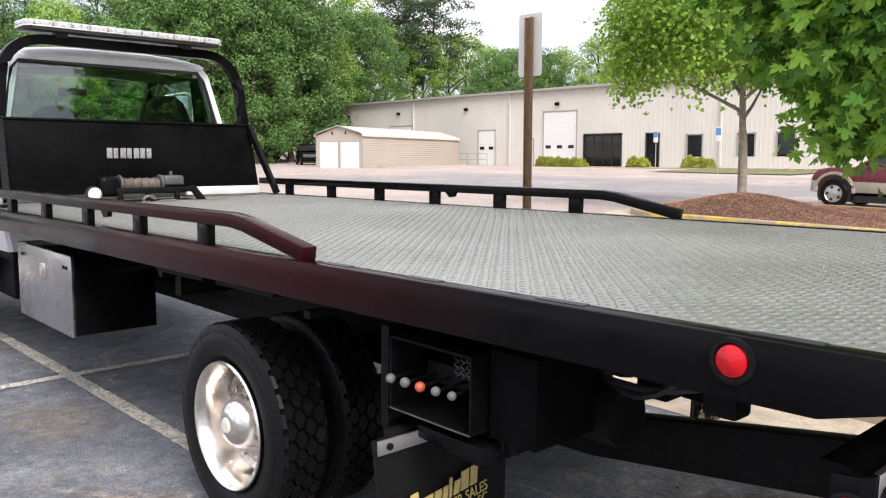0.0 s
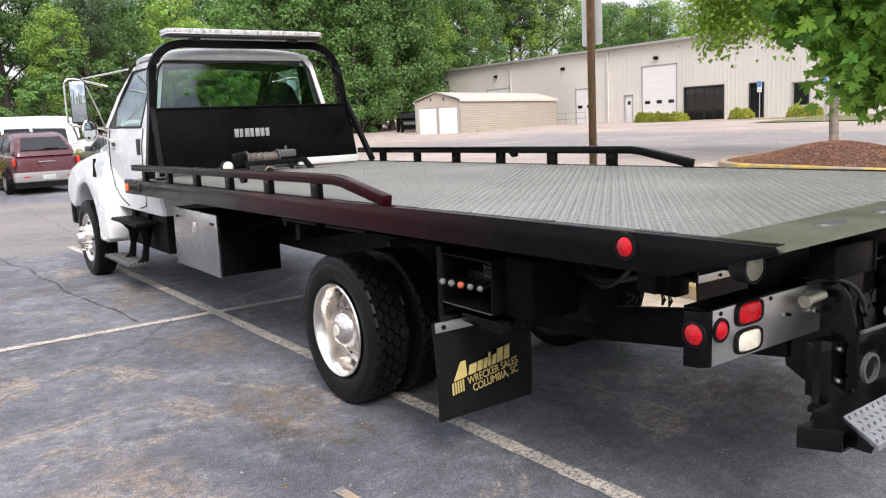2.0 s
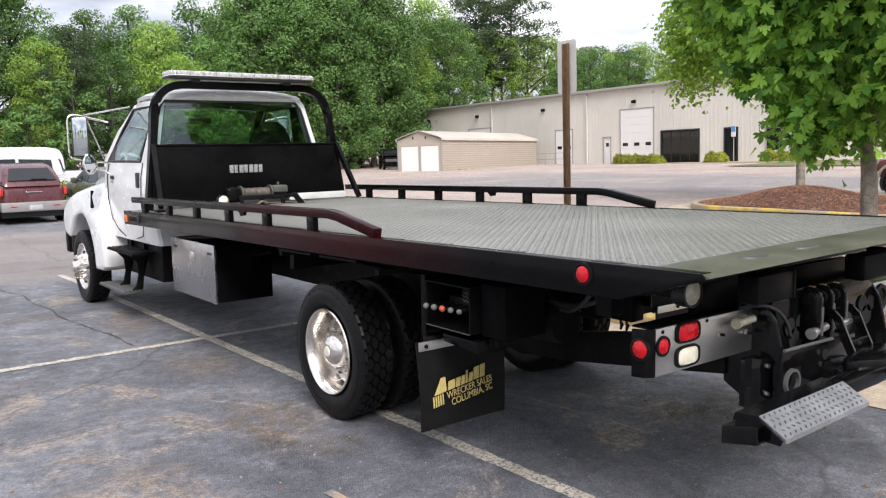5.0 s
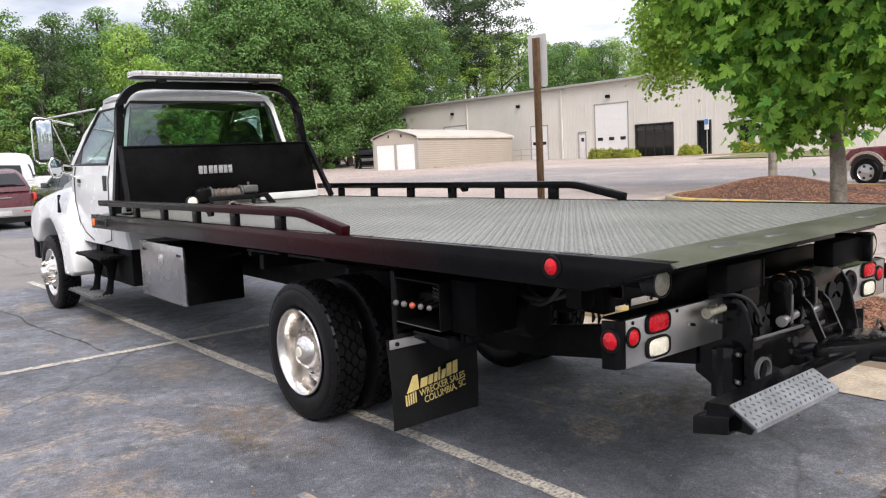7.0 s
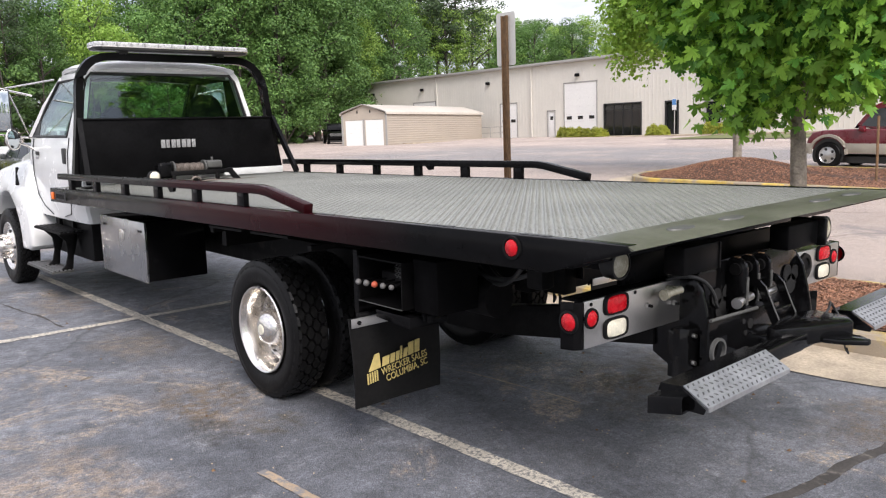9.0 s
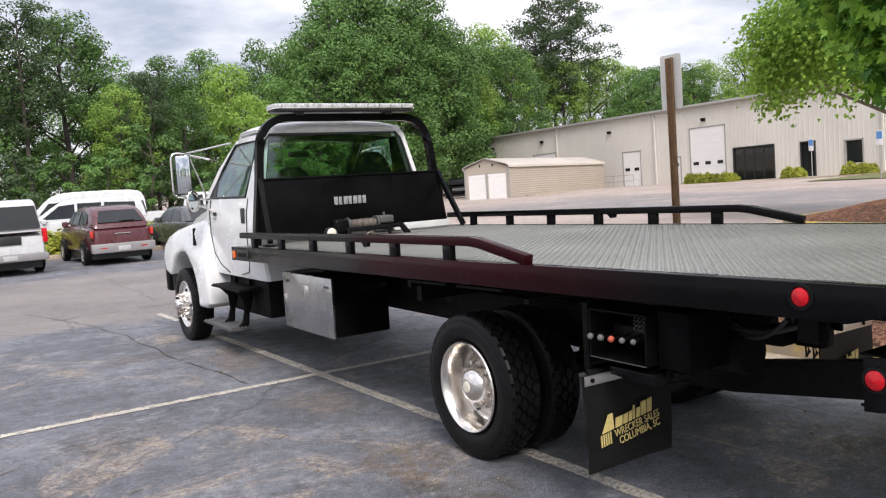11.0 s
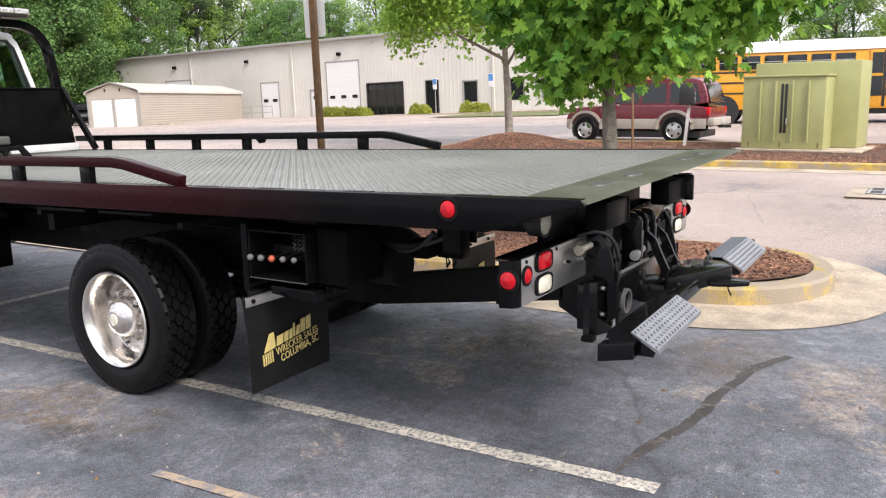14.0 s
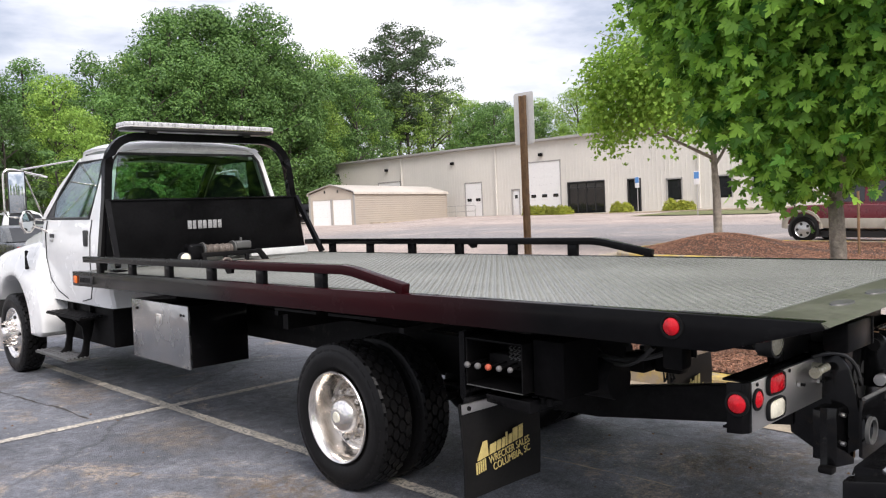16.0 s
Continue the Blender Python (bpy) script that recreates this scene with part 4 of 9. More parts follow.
def tread_mesh(width=0.25, R=0.487):
    """Staggered zigzag tread blocks, shoulder blocks running down the side."""
    verts, faces = [], []
    rows = 4
    n = 34
    w = width / 2 - 0.03
    step = 2 * w / rows

    def pt(x, a, r):
        return (x, r * math.cos(a), r * math.sin(a))

    for k in range(rows):
        xc = -w + (k + 0.5) * step
        off = (k % 2) * 0.5
        for i in range(n):
            ac = 2 * math.pi * (i + off) / n
            hw, ha = step * 0.60, math.pi / n * 0.92
            b = len(verts)
            base = [(-hw, 0.10), (-hw * 0.42, -0.92), (hw * 0.38, -1.0), (hw, -0.12), (hw * 0.44, 0.94), (-hw * 0.40, 1.0)]
            for x, a in base:
                verts.append(pt(xc + x, ac + a * ha, R - 0.022))
            for x, a in base:
                verts.append(pt(xc + x * 0.90, ac + a * ha * 0.90, R + 0.001))
            faces.append(tuple(range(b + 6, b + 12)))
            for j in range(6):
                faces.append((b + j, b + (j + 1) % 6, b + 6 + (j + 1) % 6, b + 6 + j))
    ww = width / 2
    for s in (-1, 1):
        for i in range(n):
            a0, a1 = 2 * math.pi * (i + 0.08) / n, 2 * math.pi * (i + 0.80) / n
            b = len(verts)
            lo = [(s * (w - 0.004), a0), (s * (w - 0.004), a1)]
            ring = [(w - 0.006, R + 0.001), (ww - 0.022, R - 0.008), (ww - 0.006, R - 0.034), (ww - 0.004, R - 0.052), (w - 0.006, R - 0.05)]
            for a in (a0, a1):
                for x, r in ring:
                    verts.append(pt(s * x, a, r))
            m = len(ring)
            for j in range(m):
                faces.append((b + j, b + (j + 1) % m, b + m + (j + 1) % m, b + m + j))
            faces.append(tuple(range(b, b + m)))
            faces.append(tuple(range(b + m, b + 2 * m)))
    me = pydata("tread", verts, faces, RUBBER)
    bm = bmesh.new()
    bm.from_mesh(me)
    bmesh.ops.recalc_face_normals(bm, faces=bm.faces)
    bm.to_mesh(me)
    bm.free()
    return me


TYRE, TREAD = tyre_mesh(0.245, 0.476), tread_mesh(0.245, 0.476)
R_RIM = link_mesh("rim", shaped(lathe, [(0.285, 0.10), (0.290, -0.085), (0.296, -0.108), (0.301, -0.118), (0.295, -0.126), (0.284, -0.120), (0.270, -0.098), (0.262, -0.070), (0.256, -0.035), (0.251, 0.0), (0.242, 0.021)], (0, 0, 0), "x", 64), CHROME, 0.5)
F_RIM = link_mesh("rim", shaped(lathe, [(0.285, 0.10), (0.294, -0.085), (0.302, -0.098), (0.308, -0.106), (0.300, -0.112), (0.288, -0.106), (0.272, -0.08), (0.255, -0.07), (0.23, -0.085), (0.20, -0.105), (0.165, -0.118), (0.11, -0.118)], (0, 0, 0), "x", 64), CHROME, 0.5)


def hub_bm(front):
    bm = bmesh.new()
    if front:
        lathe(bm, [(0.112, -0.115), (0.105, -0.15), (0.085, -0.175), (0.08, -0.215), (0.06, -0.235), (0.0, -0.238)], (0, 0, 0), "x", 32)
    else:
        lathe(bm, [(0.128, 0.007), (0.127, -0.030), (0.121, -0.058), (0.109, -0.082), (0.088, -0.102), (0.062, -0.114), (0.042, -0.118), (0.0, -0.118)], (0, 0, 0), "x", 32)
    return bm


HUB = {f: link_mesh("hub", hub_bm(f), CHROME, 0.5) for f in (False, True)}


def nuts(front):
    out = []
    for i in range(10):
        a = 2 * math.pi * (i + 0.5) / 10
        bm = bmesh.new()
        y, z = (0.143 if front else 0.152) * math.cos(a), (0.143 if front else 0.152) * math.sin(a)
        x = -0.118 if front else 0.007
        cyl(bm, (x, y, z), (x - (0.06 if front else 0.045), y, z), 0.018, 6)
        cyl(bm, (x - 0.02, y, z), (x - (0.085 if front else 0.055), y, z), 0.010, 8)
        out.append(link_mesh("lug_nut", bm, CHROME, 0.4))
    return out


def hand_holes(front):
    out = []
    for i in range(5):
        a = 2 * math.pi * i / 5
        r = 0.205
        x = -0.106 if front else 0.027
        bm = bmesh.new()
        d = Vector((0.25 if front else 0.75, math.cos(a) * 0.55, math.sin(a) * 0.55)).normalized()
        m = Matrix.Translation((x, r * math.cos(a), r * math.sin(a))) @ Euler((a, 0, 0)).to_matrix().to_4x4() @ Euler((0, radians(-25 if front else -28), 0)).to_matrix().to_4x4() @ Matrix.Diagonal((0.4, 1.0, 1.2, 1))
        bmesh.ops.create_uvsphere(bm, u_segments=14, v_segments=8, radius=0.021 if front else 0.029, matrix=m)
        out.append(link_mesh("hand_hole", bm, DARK, 0.8))
    return out


NUTS = {f: nuts(f) for f in (False, True)}
HOLES = {f: hand_holes(f) for f in (False, True)}


WHEEL_DISC = link_mesh("wheel_disc", shaped(lathe, [(0.243, 0.019), (0.236, 0.028), (0.222, 0.033), (0.19, 0.025), (0.165, 0.005), (0.118, 0.005), (0.112, 0.005)], (0, 0, 0), "x", 48), WEB, 0.5)
HUB_CAP = link_mesh("hub_cap", shaped(lathe, [(0.0, -0.126), (0.030, -0.125), (0.037, -0.120), (0.038, -0.110)], (0, 0, 0), "x", 24), CLEAR_LENS, 0.5)


def build_wheel(x, y, flip, kind):
    w = new("wheel", TYRE)
    w.parent = truck
    w.matrix_basis = pose(x, y, ground_z(x, y) + 0.449, 0, 0, 180 if flip else 0) @ Matrix.Diagonal((1, 0.943, 0.943, 1)) @ pose(0, 0, 0, 11 if y < 1 else 34, 0, 0)
    tagged(w, {"front": "black front tyre on a polished aluminium wheel", "outer": "worn black drive tyre on a deep polished aluminium wheel", "inner": "black inner dual tyre"}[kind])
    kids = [("tread", TREAD)]
    if kind != "inner":
        f = kind == "front"
        kids += [("rim", F_RIM if f else R_RIM), ("hub", HUB[f])]
        if not f:
            kids += [("hub_cap", HUB_CAP), ("wheel_disc", WHEEL_DISC)]
        kids += [("lug_nut", m) for m in NUTS[f]] + [("hand_hole", m) for m in HOLES[f]]
    for nm, me in kids:
        o = new(nm, me)
        o.parent = w
        if nm == "rim":
            tagged(o, "polished aluminium rim")
        if nm == "tread":
            tagged(o, "worn block tread", "", "", "stuff")


for sx in (-1, 1):
    build_wheel(-0.06 + sx * 1.02, 0.01, sx > 0, "outer")
    build_wheel(-0.06 + sx * 0.71, 0.01, sx > 0, "inner")
    build_wheel(-0.08 + sx * 1.01, 6.12, sx > 0, "front")


# ---- chassis ----
def build_hanger():
    """Dark locking bracket that hangs between the frame rails, with short chain ends."""
    h = part("lock_bracket", shaped(box, -0.44, -0.34, -1.87, -1.72, 0.875, 1.12, 0.010), CHASSIS, truck, "greasy black locking bracket under the bed")
    part("bracket_plate", shaped(box, -0.335, -0.315, -1.90, -1.70, 0.95, 1.16, 0.004), BLACK, h)
    part("valve_block", shaped(box, -0.95, -0.86, -2.17, -2.07, 1.02, 1.16, 0.014), CHASSIS, h, "black valve block under the bed edge")
    part("valve", shaped(box, -0.56, -0.45, -1.74, -1.62, 0.885, 0.985, 0.012), CHASSIS, h)
    for y in (-1.80, -1.76):
        part("chain_end", shaped(lambda b, y=y: tube(b, [(-0.40, y, 0.885), (-0.40, y - 0.015, 0.845), (-0.385, y + 0.01, 0.815), (-0.38, y + 0.02, 0.88)], 0.007, 8)), DARK, h)
    part("hose", shaped(tube, arc((-0.50, -1.64, 0.97), (-0.52, -1.48, 0.86), (-0.50, -1.36, 1.02), 8), 0.008, 8), DARK, h)


build_hanger()


def build_chassis():
    for sx in (-1, 1):
        x = sx * 0.45
        bm = bmesh.new()
        tail = [(-1.0, 0.70), (-1.0, 0.80)] if sx > 0 else [(-2.45, 0.735), (-2.45, 0.92), (-1.27, 0.735), (-1.0, 0.73)]
        prism(bm, tail + [(-0.75, 0.93), (6.6, 0.93), (6.6, 0.68), (-0.75, 0.68)] + ([(-1.0, 0.58), (-1.4, 0.592)] if sx < 0 else []), "x", x - 0.04, x + 0.04, 0.004)
        part("frame_rail", bm, CHASSIS, truck, "black chassis rail")
        part("subframe_rail", bed(shaped(box, x - 0.06, x + 0.06, -2.45, 3.4, 1.02, 1.17, 0.006)), BLACK, truck, "black subframe rail under the bed")
        # spring pack
        bm = bmesh.new()
        for k in range(5):
            ln = 0.75 - 0.11 * k
            pts = [(x + sx * 0.10, -ln + 2 * ln * i / 8, 0.60 - 0.018 * k + 0.06 * abs(i - 4) / 4) for i in range(9)]
            tube(bm, pts, 0, flat=(0.08, 0.014))
        part("leaf_spring", bm, CHASSIS, truck)
    for i in range(12):
        y = -2.2 + i * 0.53
        part("cross_member", bed(shaped(box, -1.24, 1.24, y - 0.03, y + 0.03, BED - 0.12, BED - 0.02)), CHASSIS, truck)
    part("rear_axle", shaped(cyl, (-0.98, 0.01, 0.49), (0.98, 0.01, 0.49), 0.075, 16), CHASSIS, truck)
    bm = bmesh.new()
    bmesh.ops.create_uvsphere(bm, u_segments=18, v_segments=12, radius=0.22, matrix=Matrix.Translation((0, -0.02, 0.5)))
    part("differential", bm, CHASSIS, truck)
    part("front_axle", shaped(box, -0.95, 0.85, 6.07, 6.17, 0.40, 0.49, 0.01), CHASSIS, truck)
    part("drive_shaft", shaped(cyl, (0, 0.1, 0.55), (0, 4.2, 0.72), 0.05, 12), CHASSIS, truck)
    part("engine_block", shaped(box, -0.4, 0.4, 4.6, 6.5, 0.6, 1.3, 0.05), CHASSIS, truck)
    # fuel tank and boxes seen in the shade
    bm = bmesh.new()
    cyl(bm, (0.75, 1.4, 0.72), (0.75, 2.9, 0.72), 0.25, 24)
    part("fuel_tank", bm, CHASSIS, truck, "dark cylindrical fuel tank in the shade")
    part("side_bracket", shaped(box, -1.06, -0.5, 0.70, 0.76, 0.95, 1.12), CHASSIS, truck)
    for y in (-0.62, 0.62):
        part("fender_bracket", shaped(box, -1.2, -0.5, y - 0.02, y + 0.02, 1.07, 1.10), CHASSIS, truck)
    for y0, y1 in ((-0.45, 0.0), (0.12, 0.58)):
        part("mud_guard_bar", bed(shaped(box, -1.235, -1.2, y0, y1, BED - 0.17, BED - 0.155)), CHASSIS, truck)
    # air tank, hoses and cylinder behind the axle
    part("air_tank", shaped(cyl, (-0.80, -1.30, 0.90), (-0.80, -1.75, 0.90), 0.10, 20), CHASSIS, truck)
    for k in range(2):
        pts = arc((-0.9, -2.0 - 0.1 * k, 1.1), (-0.85, -1.8, 0.9 + 0.05 * k), (-0.8, -1.6 + 0.1 * k, 1.05), 8)
        part("hose", shaped(tube, pts, 0.012, 8), DARK, truck)
    part("tail_cross_member", bed(shaped(box, -1.2, 1.2, -2.56, -2.48, BED - 0.13, BED - 0.02, 0.005)), BLACK, truck)


build_chassis()


# ---- toolbox, controls, flaps ----
def build_toolbox(side):
    bm = shaped(box, -1.165, -0.66, 1.90, 2.89, 0.54, 1.03, 0.008)
    if side > 0:
        mirrored(bm)
    body = part("toolbox", bm, BLACK, truck, "black steel underbody toolbox with a stainless door")
    bm = shaped(box, -1.186, -1.166, 1.885, 2.90, 0.535, 1.03, 0.004)
    if side > 0:
        mirrored(bm)
    d = part("toolbox_door", bm, DULL_STEEL, body, "brushed stainless steel door")
    bm = bmesh.new()
    prism(bm, [(2.33, 0.94), (2.43, 0.94), (2.435, 0.86), (2.38, 0.835), (2.325, 0.86)], "x", -1.194, -1.186, 0.003)
    if side > 0:
        mirrored(bm)
    part("latch_plate", bm, CHROME, d, "chrome paddle latch")
    bm = shaped(box, -1.204, -1.193, 2.36, 2.40, 0.855, 0.915, 0.004)
    if side > 0:
        mirrored(bm)
    part("latch_handle", bm, STEEL, d, "bright latch paddle")
    for y in (1.95, 2.0, 2.80):
        bm = shaped(cyl, (-1.192, y, 0.955), (-1.185, y, 0.955), 0.011, 10)
        if side > 0:
            mirrored(bm)
        part("rivet", bm, CHASSIS, d)


for s in (-1, 1):
    build_toolbox(s)


def build_controls():
    """Open steel box of hydraulic levers behind the rear wheels."""
    x0, x1, y0, y1, z0, z1 = -1.23, -0.98, -1.505, -1.14, 0.868, 1.105
    bm = bmesh.new()
    t = 0.008
    box(bm, x1 - t, x1, y0 + t, y1 - t, z0 + t, z1 - t)
    ctl = part("control_box", bm, DULL_BLACK, truck, "black open control box with hydraulic levers")
    for a in ((x0, x1, y0, y1, z1 - t, z1), (x0, x1, y0, y1, z0, z0 + t), (x0, x1, y0, y0 + t, z0 + t, z1 - t), (x0, x1, y1 - t, y1, z0 + t, z1 - t)):
        part("box_panel", shaped(box, *a), DULL_BLACK, ctl)
    part("bottom_lip", shaped(box, x0 - 0.004, x0 + 0.004, y0, y1, z0, z0 + 0.004), WORN, ctl)
    part("valve_bank", shaped(box, -1.12, -1.0, y0 + 0.05, y1 - 0.05, 0.95, 1.02, 0.01), CHASSIS, ctl)
    knob_mats = (KNOB_GREY, KNOB_GREY, KNOB_ORANGE, KNOB_GREY, KNOB_GREY)
    for i, mt in enumerate(knob_mats):
        y = -1.165 - i * 0.070
        z = 0.982 + i * 0.002
        lever = part("lever", shaped(cyl, (-1.06, y, z), (-1.235, y, z - 0.008), 0.006, 8), CHASSIS, ctl)
        bm = bmesh.new()
        bmesh.ops.create_uvsphere(bm, u_segments=16, v_segments=10, radius=(0.0160, 0.0165, 0.0165, 0.0150, 0.0140)[i], matrix=Matrix.Translation((-1.25, y, z - 0.008)))
        part("knob", bm, mt, lever, "orange ball knob" if i == 2 else "grey ball knob")
    for i in range(4):
        y = -1.375 - i * 0.026
        coil = [(-1.16 + 0.008 * math.cos(a), y + 0.009 * math.sin(a), 1.075 - 0.0035 * k) for k, a in ((k, k * 1.05) for k in range(20))]
        part("spring", shaped(tube, coil, 0.0022, 5), WORN, ctl, "small grey return spring")
    for i in range(5):
        y = -1.38 - i * 0.045
        bm = shaped(cyl, (-1.10, y, 0.80), (-1.10, y, 0.835), 0.016, 10)
        part("hose_fitting", bm, CHASSIS, ctl)
    bm = bmesh.new()
    prism(bm, [(-1.08, 0.80), (-1.08, 1.13), (-1.118, 1.13), (-1.118, 0.74)], "x", -1.22, -0.7)
    part("mount_plate", bm, BLACK, ctl)
    part("side_case", shaped(box, -1.17, -0.9, -1.70, -1.52, 0.86, 1.125, 0.006), DULL_BLACK, ctl, "closed black case beside the levers")
    for a in ((y0, y1, z1 - 0.002, z1 + 0.002), (y0, y0 + 0.004, z0, z1), (y1 - 0.004, y1, z0, z1)):
        part("box_edge", shaped(box, x0 - 0.003, x0 + 0.001, *a), CHASSIS, ctl, "bare worn edge of the box")
    # angled skirt below the box
    bm = bmesh.new()
    prism(bm, [(-1.52, 0.83), (-1.24, 0.83), (-1.24, 0.79), (-1.52, 0.77)], "x", -1.2, -0.95, 0.004)
    part("skirt", bm, BLACK, ctl)


build_controls()


def text_curve(body, size, m, material, parent, name="lettering", label=""):
    cu = bpy.data.curves.new(name, "FONT")
    cu.body, cu.size, cu.extrude = body, size, 0.0012
    ob = bpy.data.objects.new(name, cu)
    scene.collection.objects.link(ob)
    dg = bpy.context.evaluated_depsgraph_get()
    me = bpy.data.meshes.new_from_object(ob.evaluated_get(dg))
    bpy.data.objects.remove(ob)
    me.transform(m)
    me.materials.clear()
    me.materials.append(material)
    o = new(name, me)
    o.parent = parent
    if label:
        tagged(o, label)
    return o


def build_flap(side):
    y, low, wide = (-1.17, 0.0, 0.0) if side < 0 else (-1.08, 0.10, 0.06)  # the far flap hangs lower and further out
    rows = []
    for i in range(9):
        u = i / 8
        row = []
        for k in range(11):
            v = k / 10
            x = -1.325 + 0.61 * u + 0.02 * v * (1 - u)
            row.append((side * -x + wide, y - 0.018 * math.sin(v * 2.6) * (0.6 + 0.4 * math.cos(u * 5)), 0.785 - low - (0.49 - low) * v))
        rows.append(row)
    bm = bmesh.new()
    grid_mesh(bm, rows)
    bmesh.ops.solidify(bm, geom=list(bm.faces), thickness=0.008)
    flap = part("mud_flap", bm, FLAP, truck, "black rubber mud flap with gold dealer's lettering")
    part("flap_strip", shaped(box, side * 1.315 + wide, side * 0.72 + wide, y - 0.014, y - 0.006, 0.735 - low, 0.785 - low, 0.002), STEEL, flap, "pale metal clamping strip")
    part("flap_hanger", shaped(box, side * 1.25, side * 0.5, y + 0.004, y + 0.04, 0.75 - low, 0.80, 0.004), CHASSIS, flap)
    for k in range(3):
        x = side * (1.27 - 0.27 * k)
        part("bolt", shaped(cyl, (x, y - 0.022, 0.76 - low), (x, y - 0.012, 0.76 - low), 0.012, 8), CHASSIS, flap)
    # dealer's name as plain gold bars, the trade and the town in letters, on a rising line
    yy = y - 0.026
    base = Matrix.Translation((side * 1.0 - 0.245 + wide, yy, 0.415 - low)) @ Euler((0, radians(-8), 0)).to_matrix().to_4x4() @ Matrix.Diagonal((0.98, 1, 0.95, 1))

    def bar(pts, label="gold lettering as plain bars"):
        bm = bmesh.new()
        prism(bm, pts, "y", 0.0, 0.005)
        bmesh.ops.transform(bm, matrix=base, verts=bm.verts)
        part("gold_bar", bm, GOLD, flap, label)

    bar([(0.03, 0.07), (0.112, 0.07), (0.115, 0.155), (0.085, 0.155)])
    x = 0.122
    for k, wd in enumerate((0.046, 0.030, 0.022, 0.012, 0.026, 0.036, 0.034)):
        top = 0.120 if k < 3 or k == 4 else 0.142
        bar([(x, 0.07), (x + wd, 0.07), (x + wd + 0.013, top), (x + 0.013, top)])
        x += wd + 0.010
    for k in range(5):
        bar([(0.012 + k * 0.016, 0.0), (0.020 + k * 0.016, 0.0), (0.025 + k * 0.016, 0.062), (0.017 + k * 0.016, 0.062)])
    for body, size, x, z, wide in (("WRECKER SALES", 0.058, 0.11, 0.022, 0.76), ("COLUMBIA, SC", 0.058, 0.135, -0.026, 0.78)):
        text_curve(body, size, base @ Matrix.Translation((x, 0, z)) @ Euler((radians(90), 0, 0)).to_matrix().to_4x4() @ Matrix.Diagonal((wide, 1, 1, 1)), GOLD, flap, "lettering", "gold painted lettering")


for s in (-1, 1):
    build_flap(s)


# ---- tail lamps and wheel lift ----
def lamp_oval(cx, y, cz, w, h, material, parent, label):
    def oval(k, dz):
        pts = []
        for i in range(28):
            a = 2 * math.pi * i / 28
            c, s = math.cos(a), math.sin(a)
            pts.append((cx + k * w / 2 * abs(c) ** 0.55 * (1 if c >= 0 else -1), y + dz, cz + k * h / 2 * abs(s) ** 0.55 * (1 if s >= 0 else -1)))
        return pts
    bm = bmesh.new()
    rows = [oval(1.0, 0.0), oval(1.0, -0.008), oval(0.85, -0.016), oval(0.4, -0.020), oval(0.01, -0.021)]
    for r in rows:
        r.append(r[0])
    grid_mesh(bm, rows)
    bmesh.ops.remove_doubles(bm, verts=bm.verts, dist=0.0003)
    lamp = part("lamp", bm, material, parent, label)
    bm = bmesh.new()
    rows = [oval(1.0, 0.002), oval(1.0, -0.012), oval(1.15, -0.013), oval(1.22, -0.004), oval(1.22, 0.002)]
    for r in rows:
        r.append(r[0])
    grid_mesh(bm, rows)
    part("gasket", bm, RUBBER, lamp)


def round_lamp(c, axis, sign, r, material, parent, label):
    bm = bmesh.new()
    lathe(bm, [(0.0, sign * 0.02), (r * 0.6, sign * 0.017), (r * 0.95, sign * 0.008), (r, 0.0)], c, axis, 24)
    lamp = part("lamp", bm, material, parent, label)
    bm = bmesh.new()
    lathe(bm, [(r, 0.0), (r * 1.02, sign * 0.01), (r * 1.25, sign * 0.008), (r * 1.28, 0.0)], c, axis, 24)
    part("gasket", bm, RUBBER, lamp)


